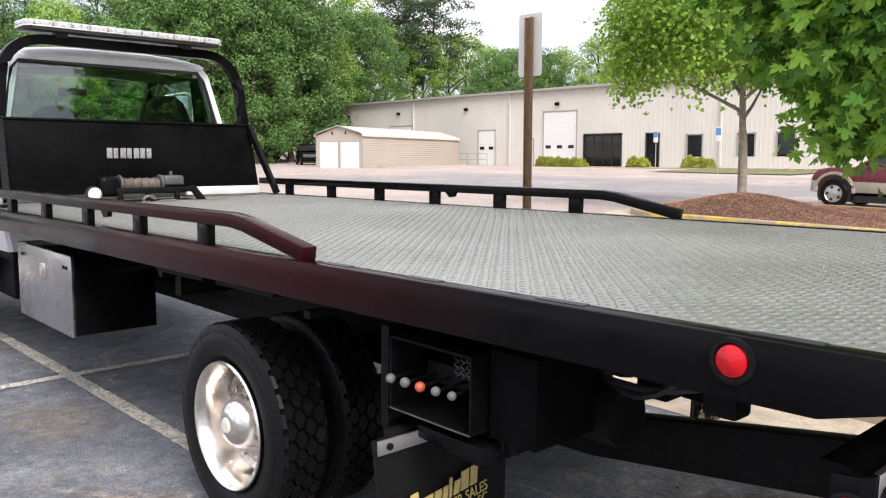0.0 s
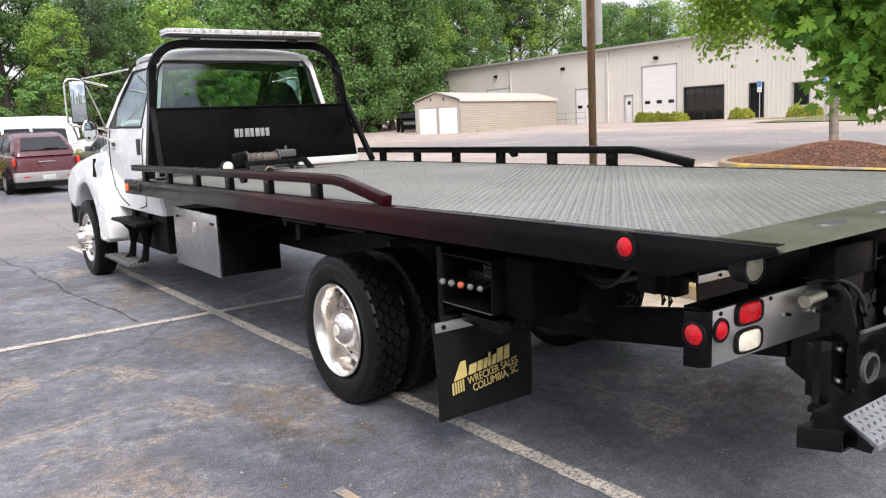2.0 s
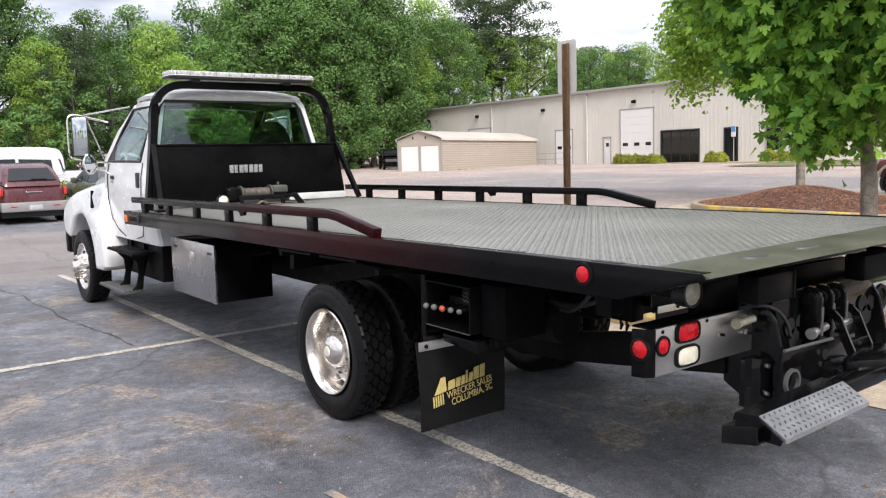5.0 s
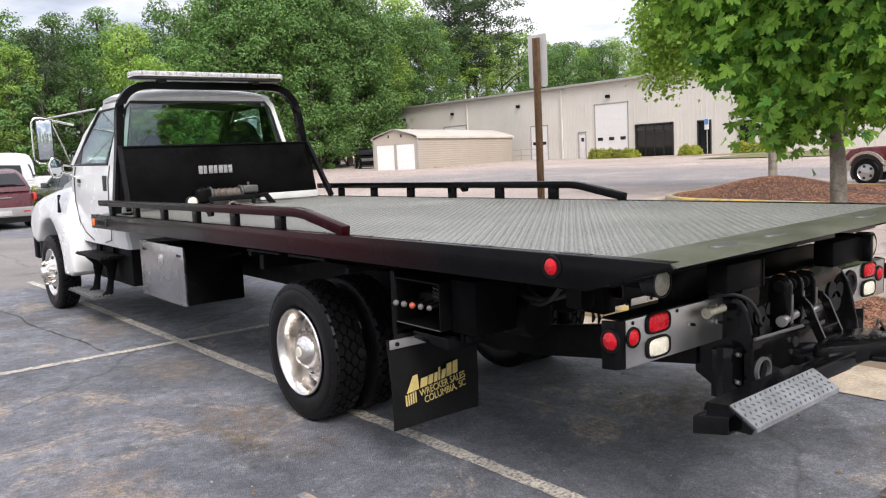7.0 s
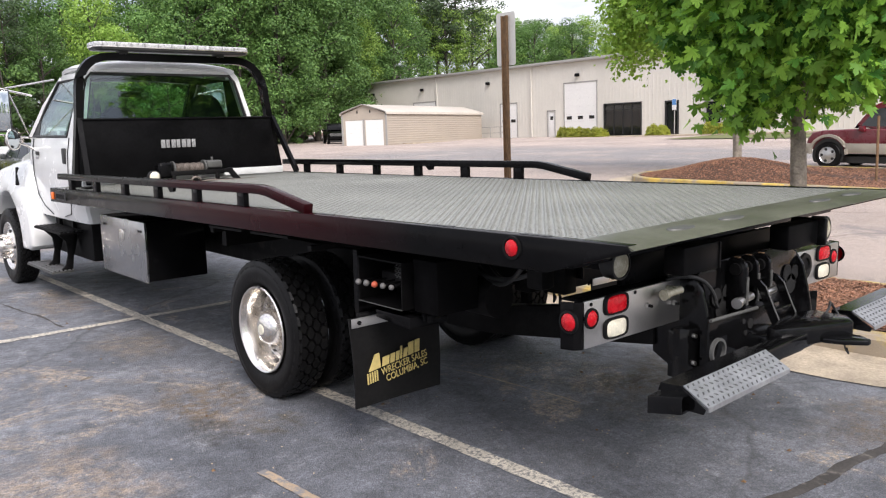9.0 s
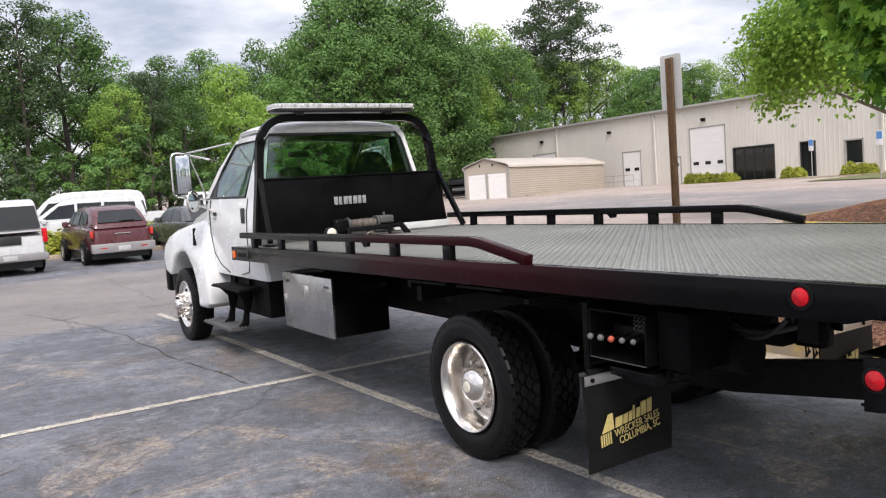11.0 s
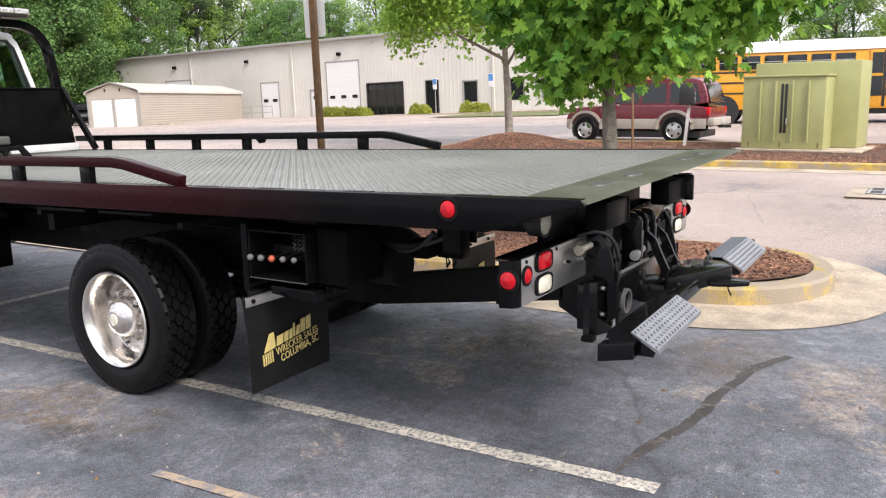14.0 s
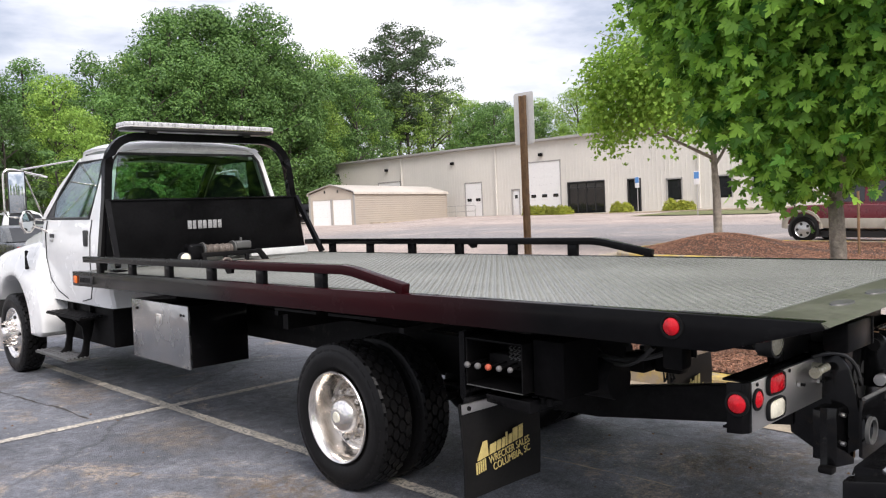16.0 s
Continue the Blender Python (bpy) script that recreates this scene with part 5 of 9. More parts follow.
def build_tail_lamps(side):
    near = side < 0
    y = -2.578 if near else -2.625
    out, inn = (-1.155, -0.47) if near else (1.055, 0.56)
    z0, z1 = (0.872, 1.068) if near else (0.868, 1.062)
    a, b = min(out, inn), max(out, inn)
    pan = part("lamp_panel", shaped(box, a, b, y, y + 0.016, z0, z1, 0.004), STEEL, truck, "brushed steel tail lamp panel")
    bm = bmesh.new()
    prism(bm, [(out, y + 0.001), (out, y + 0.016), (out + side * 0.030, y + 0.03), (out + side * 0.048, y + 0.075), (out + side * 0.060, y + 0.075), (out + side * 0.044, y + 0.02), (out + side * 0.016, y + 0.003)], "z", z0, z1, 0.003)
    part("side_panel", bm, BLACK, pan, "black bent side of the lamp panel")
    for zz in (z0, z1 - 0.008):
        part("lamp_box", shaped(box, a, b, y + 0.016, y + 0.12, zz, zz + 0.008), BLACK, pan)
    mid = -0.955 if near else 0.853
    lamp_oval(mid, y, z0 + 0.158, 0.135, 0.075, RED_LENS, pan, "oval red tail lamp")
    lamp_oval(mid, y, z0 + 0.057, 0.135, 0.075, CLEAR_LENS, pan, "oval clear reversing lamp")
    round_lamp((-1.115 if near else 0.985, y, z0 + 0.122), "y", -1, 0.034, RED_LENS, pan, "round red lamp")
    round_lamp((out + side * 0.052, y + 0.034, z0 + 0.118), "x", side, 0.038, RED_LENS, pan, "round red side lamp")
    if not near:
        bm = shaped(lathe, [(0.0, 0.0), (0.045, -0.002), (0.05, -0.012), (0.07, -0.012), (0.075, 0.0)], (0.635, y, 0.978), "y", 28)
        part("grommet", bm, RUBBER, pan, "round black rubber grommet")
    else:
        plug = part("plug", shaped(cyl, (-0.575, y - 0.035, 1.032), (-0.575, y, 1.032), 0.02, 14), FADED, pan, "yellowed plastic wiring plug")
        part("plug_tail", shaped(cyl, (-0.665, y - 0.045, 1.027), (-0.545, y - 0.045, 1.032), 0.018, 14), FADED, plug)
        part("plug_cap", shaped(cyl, (-0.675, y - 0.045, 1.0265), (-0.655, y - 0.045, 1.0275), 0.024, 14), FADED, plug)
        for x, z in ((-0.735, 0.985), (-0.53, 0.962)):
            bolt = part("bolt", shaped(cyl, (x, y - 0.03, z), (x, y + 0.004, z), 0.007, 8), CHASSIS, pan)
            part("nut", shaped(cyl, (x, y - 0.014, z), (x, y - 0.002, z), 0.013, 6), STEEL, bolt)
        for x, z in ((-1.115, 1.052), (-0.82, 1.056)):
            part("screw", shaped(cyl, (x, y - 0.004, z), (x, y + 0.004, z), 0.008, 8), CHASSIS, pan)
    # round work lamp under the tail
    x, yl, z = (-0.90, -2.56, 1.182) if near else (0.462, -2.80, 1.215)
    bm = shaped(lathe, [(0.0, -0.02), (0.03, -0.018), (0.052, -0.006), (0.055, 0.0)], (x, yl, z), "y", 26)
    wl_ = part("work_lamp", bm, FADED, truck, "round clear work lamp under the tail")
    bm = shaped(lathe, [(0.056, -0.008), (0.064, -0.006), (0.062, 0.06), (0.03, 0.09), (0.0, 0.09)], (x, yl, z), "y", 26)
    part("lamp_housing", bm, DARK, wl_)


FADED = mat("yellowed_clear_plastic", (0.42, 0.39, 0.29), 0.25, var=0.15, scale=30, fine=120, coat=0.5)
for s in (-1, 1):
    build_tail_lamps(s)


RISE = 0.022  # the lift bar rises towards the kerb side


def lifted(bm):
    for v in bm.verts:
        v.co.z += RISE * (v.co.x + 1.2)
    return bm


def step_plate(x0, x1, label):
    """Sloping tread-plate step with rows of raised diamonds and a small turned-down lip."""
    top, low = Vector((0, -3.042, 0.836)), Vector((0, -3.145, 0.778))
    bm = bmesh.new()
    prism(bm, [(top.y, top.z - 0.006), (top.y, top.z), (low.y, low.z), (low.y - 0.003, low.z - 0.016), (low.y + 0.003, low.z - 0.017), (low.y + 0.004, low.z - 0.006)], "x", x0, x1)
    st = part("step_plate", lifted(bm), GALV, truck, label)
    verts, faces = [], []
    along = (low - top).normalized()
    n = Vector((0, along.z, -along.y))
    pitch = 0.034
    for i in range(int((x1 - x0 - 0.01) / pitch)):
        for j in range(5):
            c = Vector((x0 + 0.015 + (i + 0.5 * (j % 2)) * pitch, 0, 0)) + top + along * (0.012 + j * 0.0235)
            c.z += RISE * (c.x + 1.2)
            a = 0.75 if j % 2 else -0.75
            u, w = Vector((1, 0, 0)) * math.cos(a) + along * math.sin(a), along * math.cos(a) - Vector((1, 0, 0)) * math.sin(a)
            k = len(verts)
            verts += [c - u * 0.0112, c - w * 0.0056, c + u * 0.0112, c + w * 0.0056, c - u * 0.004 + n * 0.004, c + u * 0.004 + n * 0.004]
            faces += [(k, k + 1, k + 5, k + 4), (k + 1, k + 2, k + 5), (k + 2, k + 3, k + 4, k + 5), (k + 3, k, k + 4)]
    o = new("stud_pattern", pydata("stud_pattern", verts, faces, STUDS))
    o.parent = st
    tagged(o, "raised grip studs", "", "", "stuff")


STUDS = mat("worn_stud_tops", (0.09, 0.09, 0.092), 0.45, 0.5, var=0.3, scale=20, fine=90)


def build_wheel_lift():
    bm = bmesh.new()
    box(bm, -1.16, 0.80, -3.035, -2.955, 0.752, 0.822, 0.008)
    bar = part("lift_crossbar", lifted(bm), LIFT_BLACK, truck, "black square-tube wheel-lift crossbar")
    # open square tubes at both ends, pointing to the rear
    for x0 in (-1.228, 0.84):
        bm = bmesh.new()
        y0, y1, z0, z1, w, t = -3.07, -2.93, 0.722, 0.788, 0.072, 0.008
        box(bm, x0, x0 + t, y0, y1, z0, z1, 0.002)
        box(bm, x0 + w - t, x0 + w, y0, y1, z0, z1, 0.002)
        box(bm, x0 + t, x0 + w - t, y0, y1, z0, z0 + t)
        box(bm, x0 + t, x0 + w - t, y0, y1, z1 - t, z1)
        box(bm, x0 + t, x0 + w - t, y1 - t, y1, z0 + t, z1 - t)
        for v in bm.verts:
            v.co.z += -0.20 * (v.co.y + 3.0) + 0.012
        sock = part("end_socket", lifted(bm), LIFT_BLACK, bar, "open square tube end")
        part("bare_edge", lifted(shaped(box, x0 + 0.004, x0 + w - 0.004, -2.955, -2.945, 0.784, 0.789)), WORN, sock)
    # step covers: a flat black top behind each tread plate, closed by gussets
    for x0, x1 in ((-1.185, -0.578), (0.235, 0.835)):
        bm = bmesh.new()
        prism(bm, [(-2.945, 0.80), (-2.955, 0.832), (-3.042, 0.838), (-3.042, 0.830), (-2.96, 0.824), (-2.951, 0.80)], "x", x0, x1)
        part("step_back", lifted(bm), LIFT_BLACK, bar, "dusty black top of the step")
        for x in (x0 + 0.002, x1 - 0.008):
            bm = bmesh.new()
            prism(bm, [(-2.955, 0.752), (-2.955, 0.826), (-3.042, 0.829), (-3.138, 0.770), (-3.13, 0.752)], "x", x, x + 0.006)
            part("step_gusset", lifted(bm), LIFT_BLACK, bar)
        step_plate(x0 + 0.012, x1, "galvanised tread-plate step on the crossbar")
    # pivot block in the middle, with a flat tongue and a slotted top
    bm = bmesh.new()
    prism(bm, [(-0.30, -2.90), (-0.30, -2.965), (-0.175, -3.045), (0.03, -3.14), (0.115, -3.08), (0.125, -2.93), (0.02, -2.86)], "z", 0.765, 0.848, 0.012)
    blk = part("pivot_block", lifted(bm), LIFT_BLACK, bar, "flat black pivot block")
    part("pivot_slot", lifted(shaped(box, -0.10, -0.02, -3.005, -2.985, 0.8475, 0.851)), INTERIOR_DARK, blk)
    part("pivot_slot", lifted(shaped(box, -0.075, -0.05, -3.03, -2.965, 0.8475, 0.8515)), INTERIOR_DARK, blk)
    bm = bmesh.new()
    prism(bm, [(-0.13, -3.07), (-0.10, -3.16), (-0.045, -3.235), (-0.015, -3.235), (0.02, -3.18), (0.02, -3.10)], "z", 0.768, 0.792, 0.007)
    part("tongue", lifted(bm), LIFT_BLACK, blk)
    part("pivot_bolt", lifted(shaped(cyl, (0.05, -3.02, 0.845), (0.05, -3.02, 0.858), 0.018, 6)), WORN, blk)
    part("stinger", shaped(box, -0.22, 0.02, -2.93, -2.2, 0.70, 0.80, 0.01), LIFT_BLACK, truck, "black wheel-lift stinger tube")

    def plate(name, pts, axis, a, b, parent=truck, label="", material=None, bevel=0.005):
        bm = bmesh.new()
        prism(bm, pts, axis, a, b, bevel)
        return part(name, bm, material or LIFT_BLACK, parent, label)

    # face plate with a three-lobed opening each side
    face = plate("face_plate", [(-0.47, 0.62), (-0.47, 1.08), (-0.42, 1.13), (0.36, 1.14), (0.47, 1.08), (0.50, 0.66)], "y", -2.66, -2.64, truck, "black face plate of the wheel lift")
    for cx, cz, r in ((-0.315, 0.968, 0.042), (-0.225, 0.975, 0.042), (-0.262, 0.905, 0.058), (0.365, 0.985, 0.040), (0.445, 0.978, 0.040), (0.405, 0.925, 0.052)):
        part("key_opening", shaped(cyl, (cx, -2.668, cz), (cx, -2.655, cz), r, 24), INTERIOR_DARK, face)
        part("opening_rim", shaped(lathe, [(r, -0.003), (r + 0.005, -0.003), (r + 0.005, 0.004), (r, 0.004)], (cx, -2.664, cz), "y", 24, True), LIFT_BLACK, face)
    # side webs run from the face plate back under the bed
    for x0 in (-0.478, 0.478):
        plate("side_web", [(-2.40, 1.13), (-2.62, 1.12), (-2.69, 1.02), (-2.72, 0.90), (-2.76, 0.70), (-2.62, 0.60), (-2.44, 0.70)], "x", x0, x0 + 0.022, truck, "black upright side web of the wheel lift")
    # lower apron with a folded, worn top edge
    ap = plate("apron_plate", [(-0.53, 0.905), (-0.53, 0.66), (-0.40, 0.60), (0.10, 0.60), (0.10, 0.895)], "y", -2.762, -2.746, truck, "black lower apron plate")
    part("apron_edge", shaped(lambda b: tube(b, [(-0.535, -2.768, 0.912), (-0.13, -2.768, 0.903)], 0.008, 8)), WORN, ap, "bare worn edge")
    for x, z, r in ((-0.185, 0.838, 0.024), (-0.245, 0.858, 0.012), (-0.225, 0.80, 0.012)):
        part("bolt_hole", shaped(cyl, (x, -2.768, z), (x, -2.758, z), r, 16), INTERIOR_DARK, ap)
    part("ring", shaped(lathe, [(0.046, -0.006), (0.058, -0.006), (0.058, 0.010), (0.046, 0.010)], (-0.50, -2.79, 0.775), "y", 22, True), WORN, ap, "worn steel ring")
    # three hinge lugs with round tops, and their pins
    for x0, ytop, z1 in ((-0.235, -2.745, 1.105), (-0.115, -2.735, 1.10), (0.005, -2.735, 1.095)):
        pts = [(-2.66, 0.90), (-2.66, z1 - 0.02)] + [(ytop + 0.035 + 0.055 * math.cos(radians(a)), z1 - 0.012 + 0.055 * math.sin(radians(a))) for a in range(30, 200, 20)] + [(ytop - 0.02, 0.99), (ytop - 0.01, 0.90)]
        lug = plate("hinge_plate", pts, "x", x0, x0 + 0.024, truck, "black round-topped hinge lug")
        part("pin", shaped(cyl, (x0 - 0.016, ytop + 0.03, z1 - 0.012), (x0 + 0.034, ytop + 0.03, z1 - 0.012), 0.027, 18), CHASSIS, lug)
        part("plate_edge", shaped(box, x0 + 0.004, x0 + 0.020, ytop - 0.024, ytop - 0.018, 0.93, 1.06), WORN, lug, "bare worn edge")
        part("red_paint", shaped(box, x0 + 0.004, x0 + 0.020, ytop + 0.02, ytop + 0.045, z1 + 0.040, z1 + 0.044), RUST, lug)
    pin = part("hinge_pin", shaped(cyl, (-0.285, -2.752, 0.946), (-0.13, -2.735, 0.955), 0.019, 18), STEEL, truck, "bright hinge pin")
    part("pin_head", shaped(cyl, (-0.292, -2.753, 0.9455), (-0.272, -2.750, 0.947), 0.025, 18), STEEL, pin)
    # ladder-shaped folding latch
    for k, x in enumerate((-0.125, 0.045)):
        bm = bmesh.new()
        tube(bm, [(x, -2.865, 0.83), (x, -2.83, 0.90), (x, -2.785, 1.0), (x, -2.765, 1.02), (x, -2.70, 1.028)], 0, flat=(0.014, 0.036))
        rail = part("latch_rail", bm, LIFT_BLACK, truck, "black ladder-shaped folding latch")
        part("worn_edge", shaped(lambda b, x=x: tube(b, [(x, -2.884, 0.838), (x, -2.85, 0.905), (x, -2.803, 1.008)], 0.0035, 6)), WORN, rail, "bare worn edge")
        if k == 0:
            first = rail
    for yy, z, hgt in ((-2.86, 0.842, 0.022), (-2.835, 0.888, 0.04), (-2.72, 1.022, 0.012)):
        part("latch_rung", shaped(box, -0.12, 0.04, yy - 0.016, yy + 0.016, z - hgt / 2, z + hgt / 2, 0.005), LIFT_BLACK, first)
    part("latch_rod", shaped(cyl, (-0.10, -2.765, 0.956), (0.03, -2.765, 0.967), 0.017, 16), STEEL, first, "bright latch rod")
    # channel-shaped drop legs beside the lamp panels
    for x0, x1 in ((-0.56, -0.44), (0.53, 0.65)):
        bm = bmesh.new()
        prism(bm, [(x0, -2.60), (x0 + 0.008, -2.60), (x0 + 0.02, -2.662), (x1 - 0.004, -2.70), (x1 + 0.002, -2.692), (x0 + 0.026, -2.652)], "z", 0.60, 0.855, 0.002)
        leg = part("drop_leg", bm, LIFT_BLACK, truck, "black folded drop leg of the wheel lift")
        part("leg_web", shaped(box, x0 + 0.02, x1, -2.66, -2.56, 0.62, 0.84, 0.006), LIFT_BLACK, leg)
        part("leg_foot", shaped(box, x0 - 0.03, x0 + 0.03, -2.66, -2.60, 0.575, 0.605, 0.008), CHASSIS, leg, "greasy foot of the leg")
        for z in (0.70, 0.825):
            part("bolt", shaped(cyl, (x0 + 0.045, -2.690, z), (x0 + 0.048, -2.672, z), 0.010, 8), STEEL, leg)
        part("rust_streak", shaped(box, x1 - 0.012, x1 - 0.004, -2.705, -2.70, 0.63, 0.74), RUST, leg)
    # box tubes under the tail
    for x0, x1 in ((-0.80, -0.53), (0.085, 0.40)):
        bm = bmesh.new()
        box(bm, x0, x1, -2.80, -2.70, 1.145, 1.265, 0.012)
        tb = part("tail_tube", bm, MATT_BLACK, truck, "black box tube under the tail")
        part("tube_edge", shaped(box, x1 - 0.006, x1 + 0.004, -2.804, -2.796, 1.15, 1.262, 0.002), CHASSIS, tb)
    part("lamp_plate", shaped(box, 0.385, 0.41, -2.84, -2.66, 1.14, 1.275, 0.006), LIFT_BLACK, truck)
    # added black sheets stand in for the shaded depth under the bed
    part("back_plate", shaped(box, -0.45, 0.47, -2.52, -2.49, 0.95, 1.20, 0.004), MATT_BLACK, truck, "black sheet added for the darkness under the bed")
    part("back_plate", shaped(box, -0.83, -0.455, -2.52, -2.49, 1.075, 1.20, 0.004), MATT_BLACK, truck, "black sheet added for the darkness under the bed")
    # cable loop by the block, and the hose to the lamp panel
    pts = [(0.10 + 0.085 * math.cos(a), -3.0 + 0.02 * math.sin(2 * a), 0.865 + 0.06 * math.sin(a)) for a in (radians(-20 + 22 * i) for i in range(11))]
    part("cable_loop", shaped(tube, pts, 0.006, 8), DARK, truck)
    pts = arc((-0.60, -2.585, 1.078), (-0.42, -2.70, 1.13), (-0.365, -2.70, 0.93), 10)
    part("hose", shaped(tube, pts, 0.009, 8), DARK, truck)
    part("lock_wire", shaped(lambda b: tube(b, [(-0.06, -3.135, 0.80), (-0.07, -3.15, 0.765), (-0.05, -3.155, 0.745), (-0.035, -3.14, 0.765)], 0.004, 6)), DARK, blk)


INTERIOR_DARK = mat("unlit_cavity", (0.004, 0.004, 0.004), 0.9, var=0.2)
build_wheel_lift()


# ---- cab ----
MIRROR = mat("mirror_glass", (0.62, 0.66, 0.67), 0.03, 1.0, var=0.03, rough_var=0.01)
STEEL_DARK = mat("scuffed_step_metal", (0.24, 0.24, 0.24), 0.45, 0.7, var=0.25, scale=12, fine=70)


def build_cab():
    def S(x):
        return -0.12 + 0.925 * x
    # lower body with door-height sides, curved towards the sills
    prof = [(1.00, 0.86), (1.025, 1.0), (1.035, 1.3), (1.02, 1.55), (0.985, 1.70)]
    bm = bmesh.new()
    rows = []
    for y, k, low in ((3.66, 0.955, 0.0), (3.68, 0.985, 0.0), (3.74, 0.995, 0.0), (3.9, 1.0, 0.0), (4.6, 1.0, 0.0), (5.2, 1.0, 0.0), (5.42, 0.985, 0.03)):
        left = [(S(-x * k), y, z + low) for x, z in prof]
        rows.append(left + [(S(x * k), y, z + low) for x, z in reversed(prof)])
    grid_mesh(bm, rows)
    back = [bm.verts.new(p) for p in rows[0]]
    bm.faces.new(back)
    bmesh.ops.remove_doubles(bm, verts=bm.verts, dist=0.001)
    bmesh.ops.recalc_face_normals(bm, faces=bm.faces)
    top = [f for f in bm.faces if abs(f.normal.z) > 0.9 and f.calc_center_median().z > 1.6]
    bmesh.ops.delete(bm, geom=top, context="FACES_ONLY")
    cab = part("cab_body", bm, WHITE, truck, "white painted truck cab", smooth=0.5)
    part("cab_floor", shaped(box, S(-0.96), S(0.96), 3.72, 5.5, 0.84, 0.9), CHASSIS, cab)

    # greenhouse: pillars, roof, rims
    belt, eave = 1.70, 2.30
    A0, A1 = (0.965, 5.42), (0.80, 4.66)
    B0, B1 = (0.975, 4.08), (0.835, 4.0)
    C0, C1 = (0.95, 3.66), (0.80, 3.80)
    roof = bmesh.new()
    rows = []
    for y, hw, z, crown in ((3.75, 0.76, 2.325, 0.05), (3.77, 0.82, 2.35, 0.065), (3.88, 0.84, 2.365, 0.075), (4.2, 0.85, 2.37, 0.085), (4.5, 0.835, 2.355, 0.08), (4.66, 0.79, 2.29, 0.06), (4.74, 0.74, 2.255, 0.045)):
        rows.append([(S(hw * math.sin(t)), y, z + crown * (math.cos(t) - 0.0)) for t in (radians(-90 + 15 * i) for i in range(13))])
    grid_mesh(roof, rows)
    bmesh.ops.solidify(roof, geom=list(roof.faces), thickness=-0.03)
    part("roof", roof, WHITE, cab, smooth=0.9)
    for sx in (-1, 1):
        bm = bmesh.new()
        tube(bm, [(S(sx * A0[0]), A0[1], belt), (S(sx * 0.89), 5.07, 2.02), (S(sx * A1[0]), A1[1], eave)], 0, flat=(0.06, 0.055))
        part("pillar", bm, WHITE, cab)
        bm = bmesh.new()
        tube(bm, [(S(sx * (A0[0] - 0.045)), A0[1] - 0.03, belt), (S(sx * 0.845), 5.04, 2.02), (S(sx * (A1[0] - 0.045)), A1[1] - 0.03, eave)], 0, flat=(0.07, 0.06))
        part("pillar_lining", bm, INTERIOR, cab)
        bm = bmesh.new()
        grid_mesh(bm, [[(S(sx * 0.985), 4.13, belt), (S(sx * 0.845), 3.98, eave)], [(S(sx * 0.985), 3.98, belt), (S(sx * 0.85), 3.92, eave)], [(S(sx * 0.995), 3.74, belt), (S(sx * 0.85), 3.83, eave)], [(S(sx * 0.985), 3.672, belt), (S(sx * 0.845), 3.77, eave)], [(S(sx * 0.96), 3.664, belt), (S(sx * 0.82), 3.76, eave)]])
        bmesh.ops.solidify(bm, geom=list(bm.faces), thickness=0.03)
        part("rear_pillar", bm, WHITE, cab)
        bm = bmesh.new()
        tube(bm, [(S(sx * A1[0]), A1[1], eave), (S(sx * 0.845), 4.4, eave + 0.012), (S(sx * 0.85), 3.95, eave + 0.012)], 0, flat=(0.05, 0.05))
        part("roof_rail", bm, WHITE, cab)
        # side window in its black surround
        bm = bmesh.new()
        prism(bm, [(4.15, 1.715), (5.33, 1.715), (5.0, 2.02), (4.66, 2.275), (4.02, 2.29)], "x", -0.004, 0.004)
        for v in bm.verts:
            t = (v.co.z - 1.70) / 0.6
            v.co.x += S(sx * (0.975 - 0.135 * t))
        w = part("side_window", bm, SIDE_GLASS, cab, "tinted side window")
        bm = bmesh.new()
        pts = [(4.15, 1.715), (5.33, 1.715), (5.0, 2.02), (4.66, 2.275), (4.02, 2.29), (4.15, 1.715)]
        tube(bm, [(S(sx * (0.982 - 0.135 * (z - 1.70) / 0.6)), y, z) for y, z in pts], 0.014, 8)
        part("window_seal", bm, DARK, w)
        bm = bmesh.new()
        prism(bm, [(5.35, 1.712), (5.13, 1.712), (5.12, 1.915)], "x", -0.007, 0.007)
        for v in bm.verts:
            v.co.x += S(sx * (0.977 - 0.135 * (v.co.z - 1.70) / 0.6))
        part("quarter_panel", bm, DARK, w, "black corner panel of the door window")
        # door shut lines
        bm = bmesh.new()
        tube(bm, [(S(sx * 0.990), 4.06, 1.70), (S(sx * 1.024), 4.05, 1.55), (S(sx * 1.038), 4.05, 1.3), (S(sx * 1.029), 4.05, 1.04), (S(sx * 1.016), 4.12, 0.93), (S(sx * 1.010), 4.35, 0.89)], 0.006, 6)
        part("door_gap", bm, DARK, cab)
        bm = bmesh.new()
        tube(bm, [(S(sx * 0.993), 5.28, 1.69), (S(sx * 1.023), 5.28, 1.55), (S(sx * 1.038), 5.24, 1.3), (S(sx * 1.030), 5.16, 1.08), (S(sx * 1.020), 4.98, 0.96), (S(sx * 1.010), 4.75, 0.89)], 0.006, 6)
        part("door_gap", bm, DARK, cab)
        h = part("door_handle", shaped(box, S(sx * 1.028) - 0.014, S(sx * 1.028) + 0.014, 4.11, 4.20, 1.44, 1.60, 0.012), DARK, cab, "black upright door handle")
        part("badge", shaped(box, S(sx * 1.032) - 0.005, S(sx * 1.032) + 0.005, 5.02, 5.12, 1.515, 1.555), DARK, cab, "small dark badge as a plain bar")
        part("badge", shaped(box, S(sx * 1.034) - 0.005, S(sx * 1.034) + 0.005, 5.04, 5.12, 1.475, 1.495), SILVER, cab)

    # back wall round the rear window
    bm = bmesh.new()
    y0, y1 = 3.655, 3.765
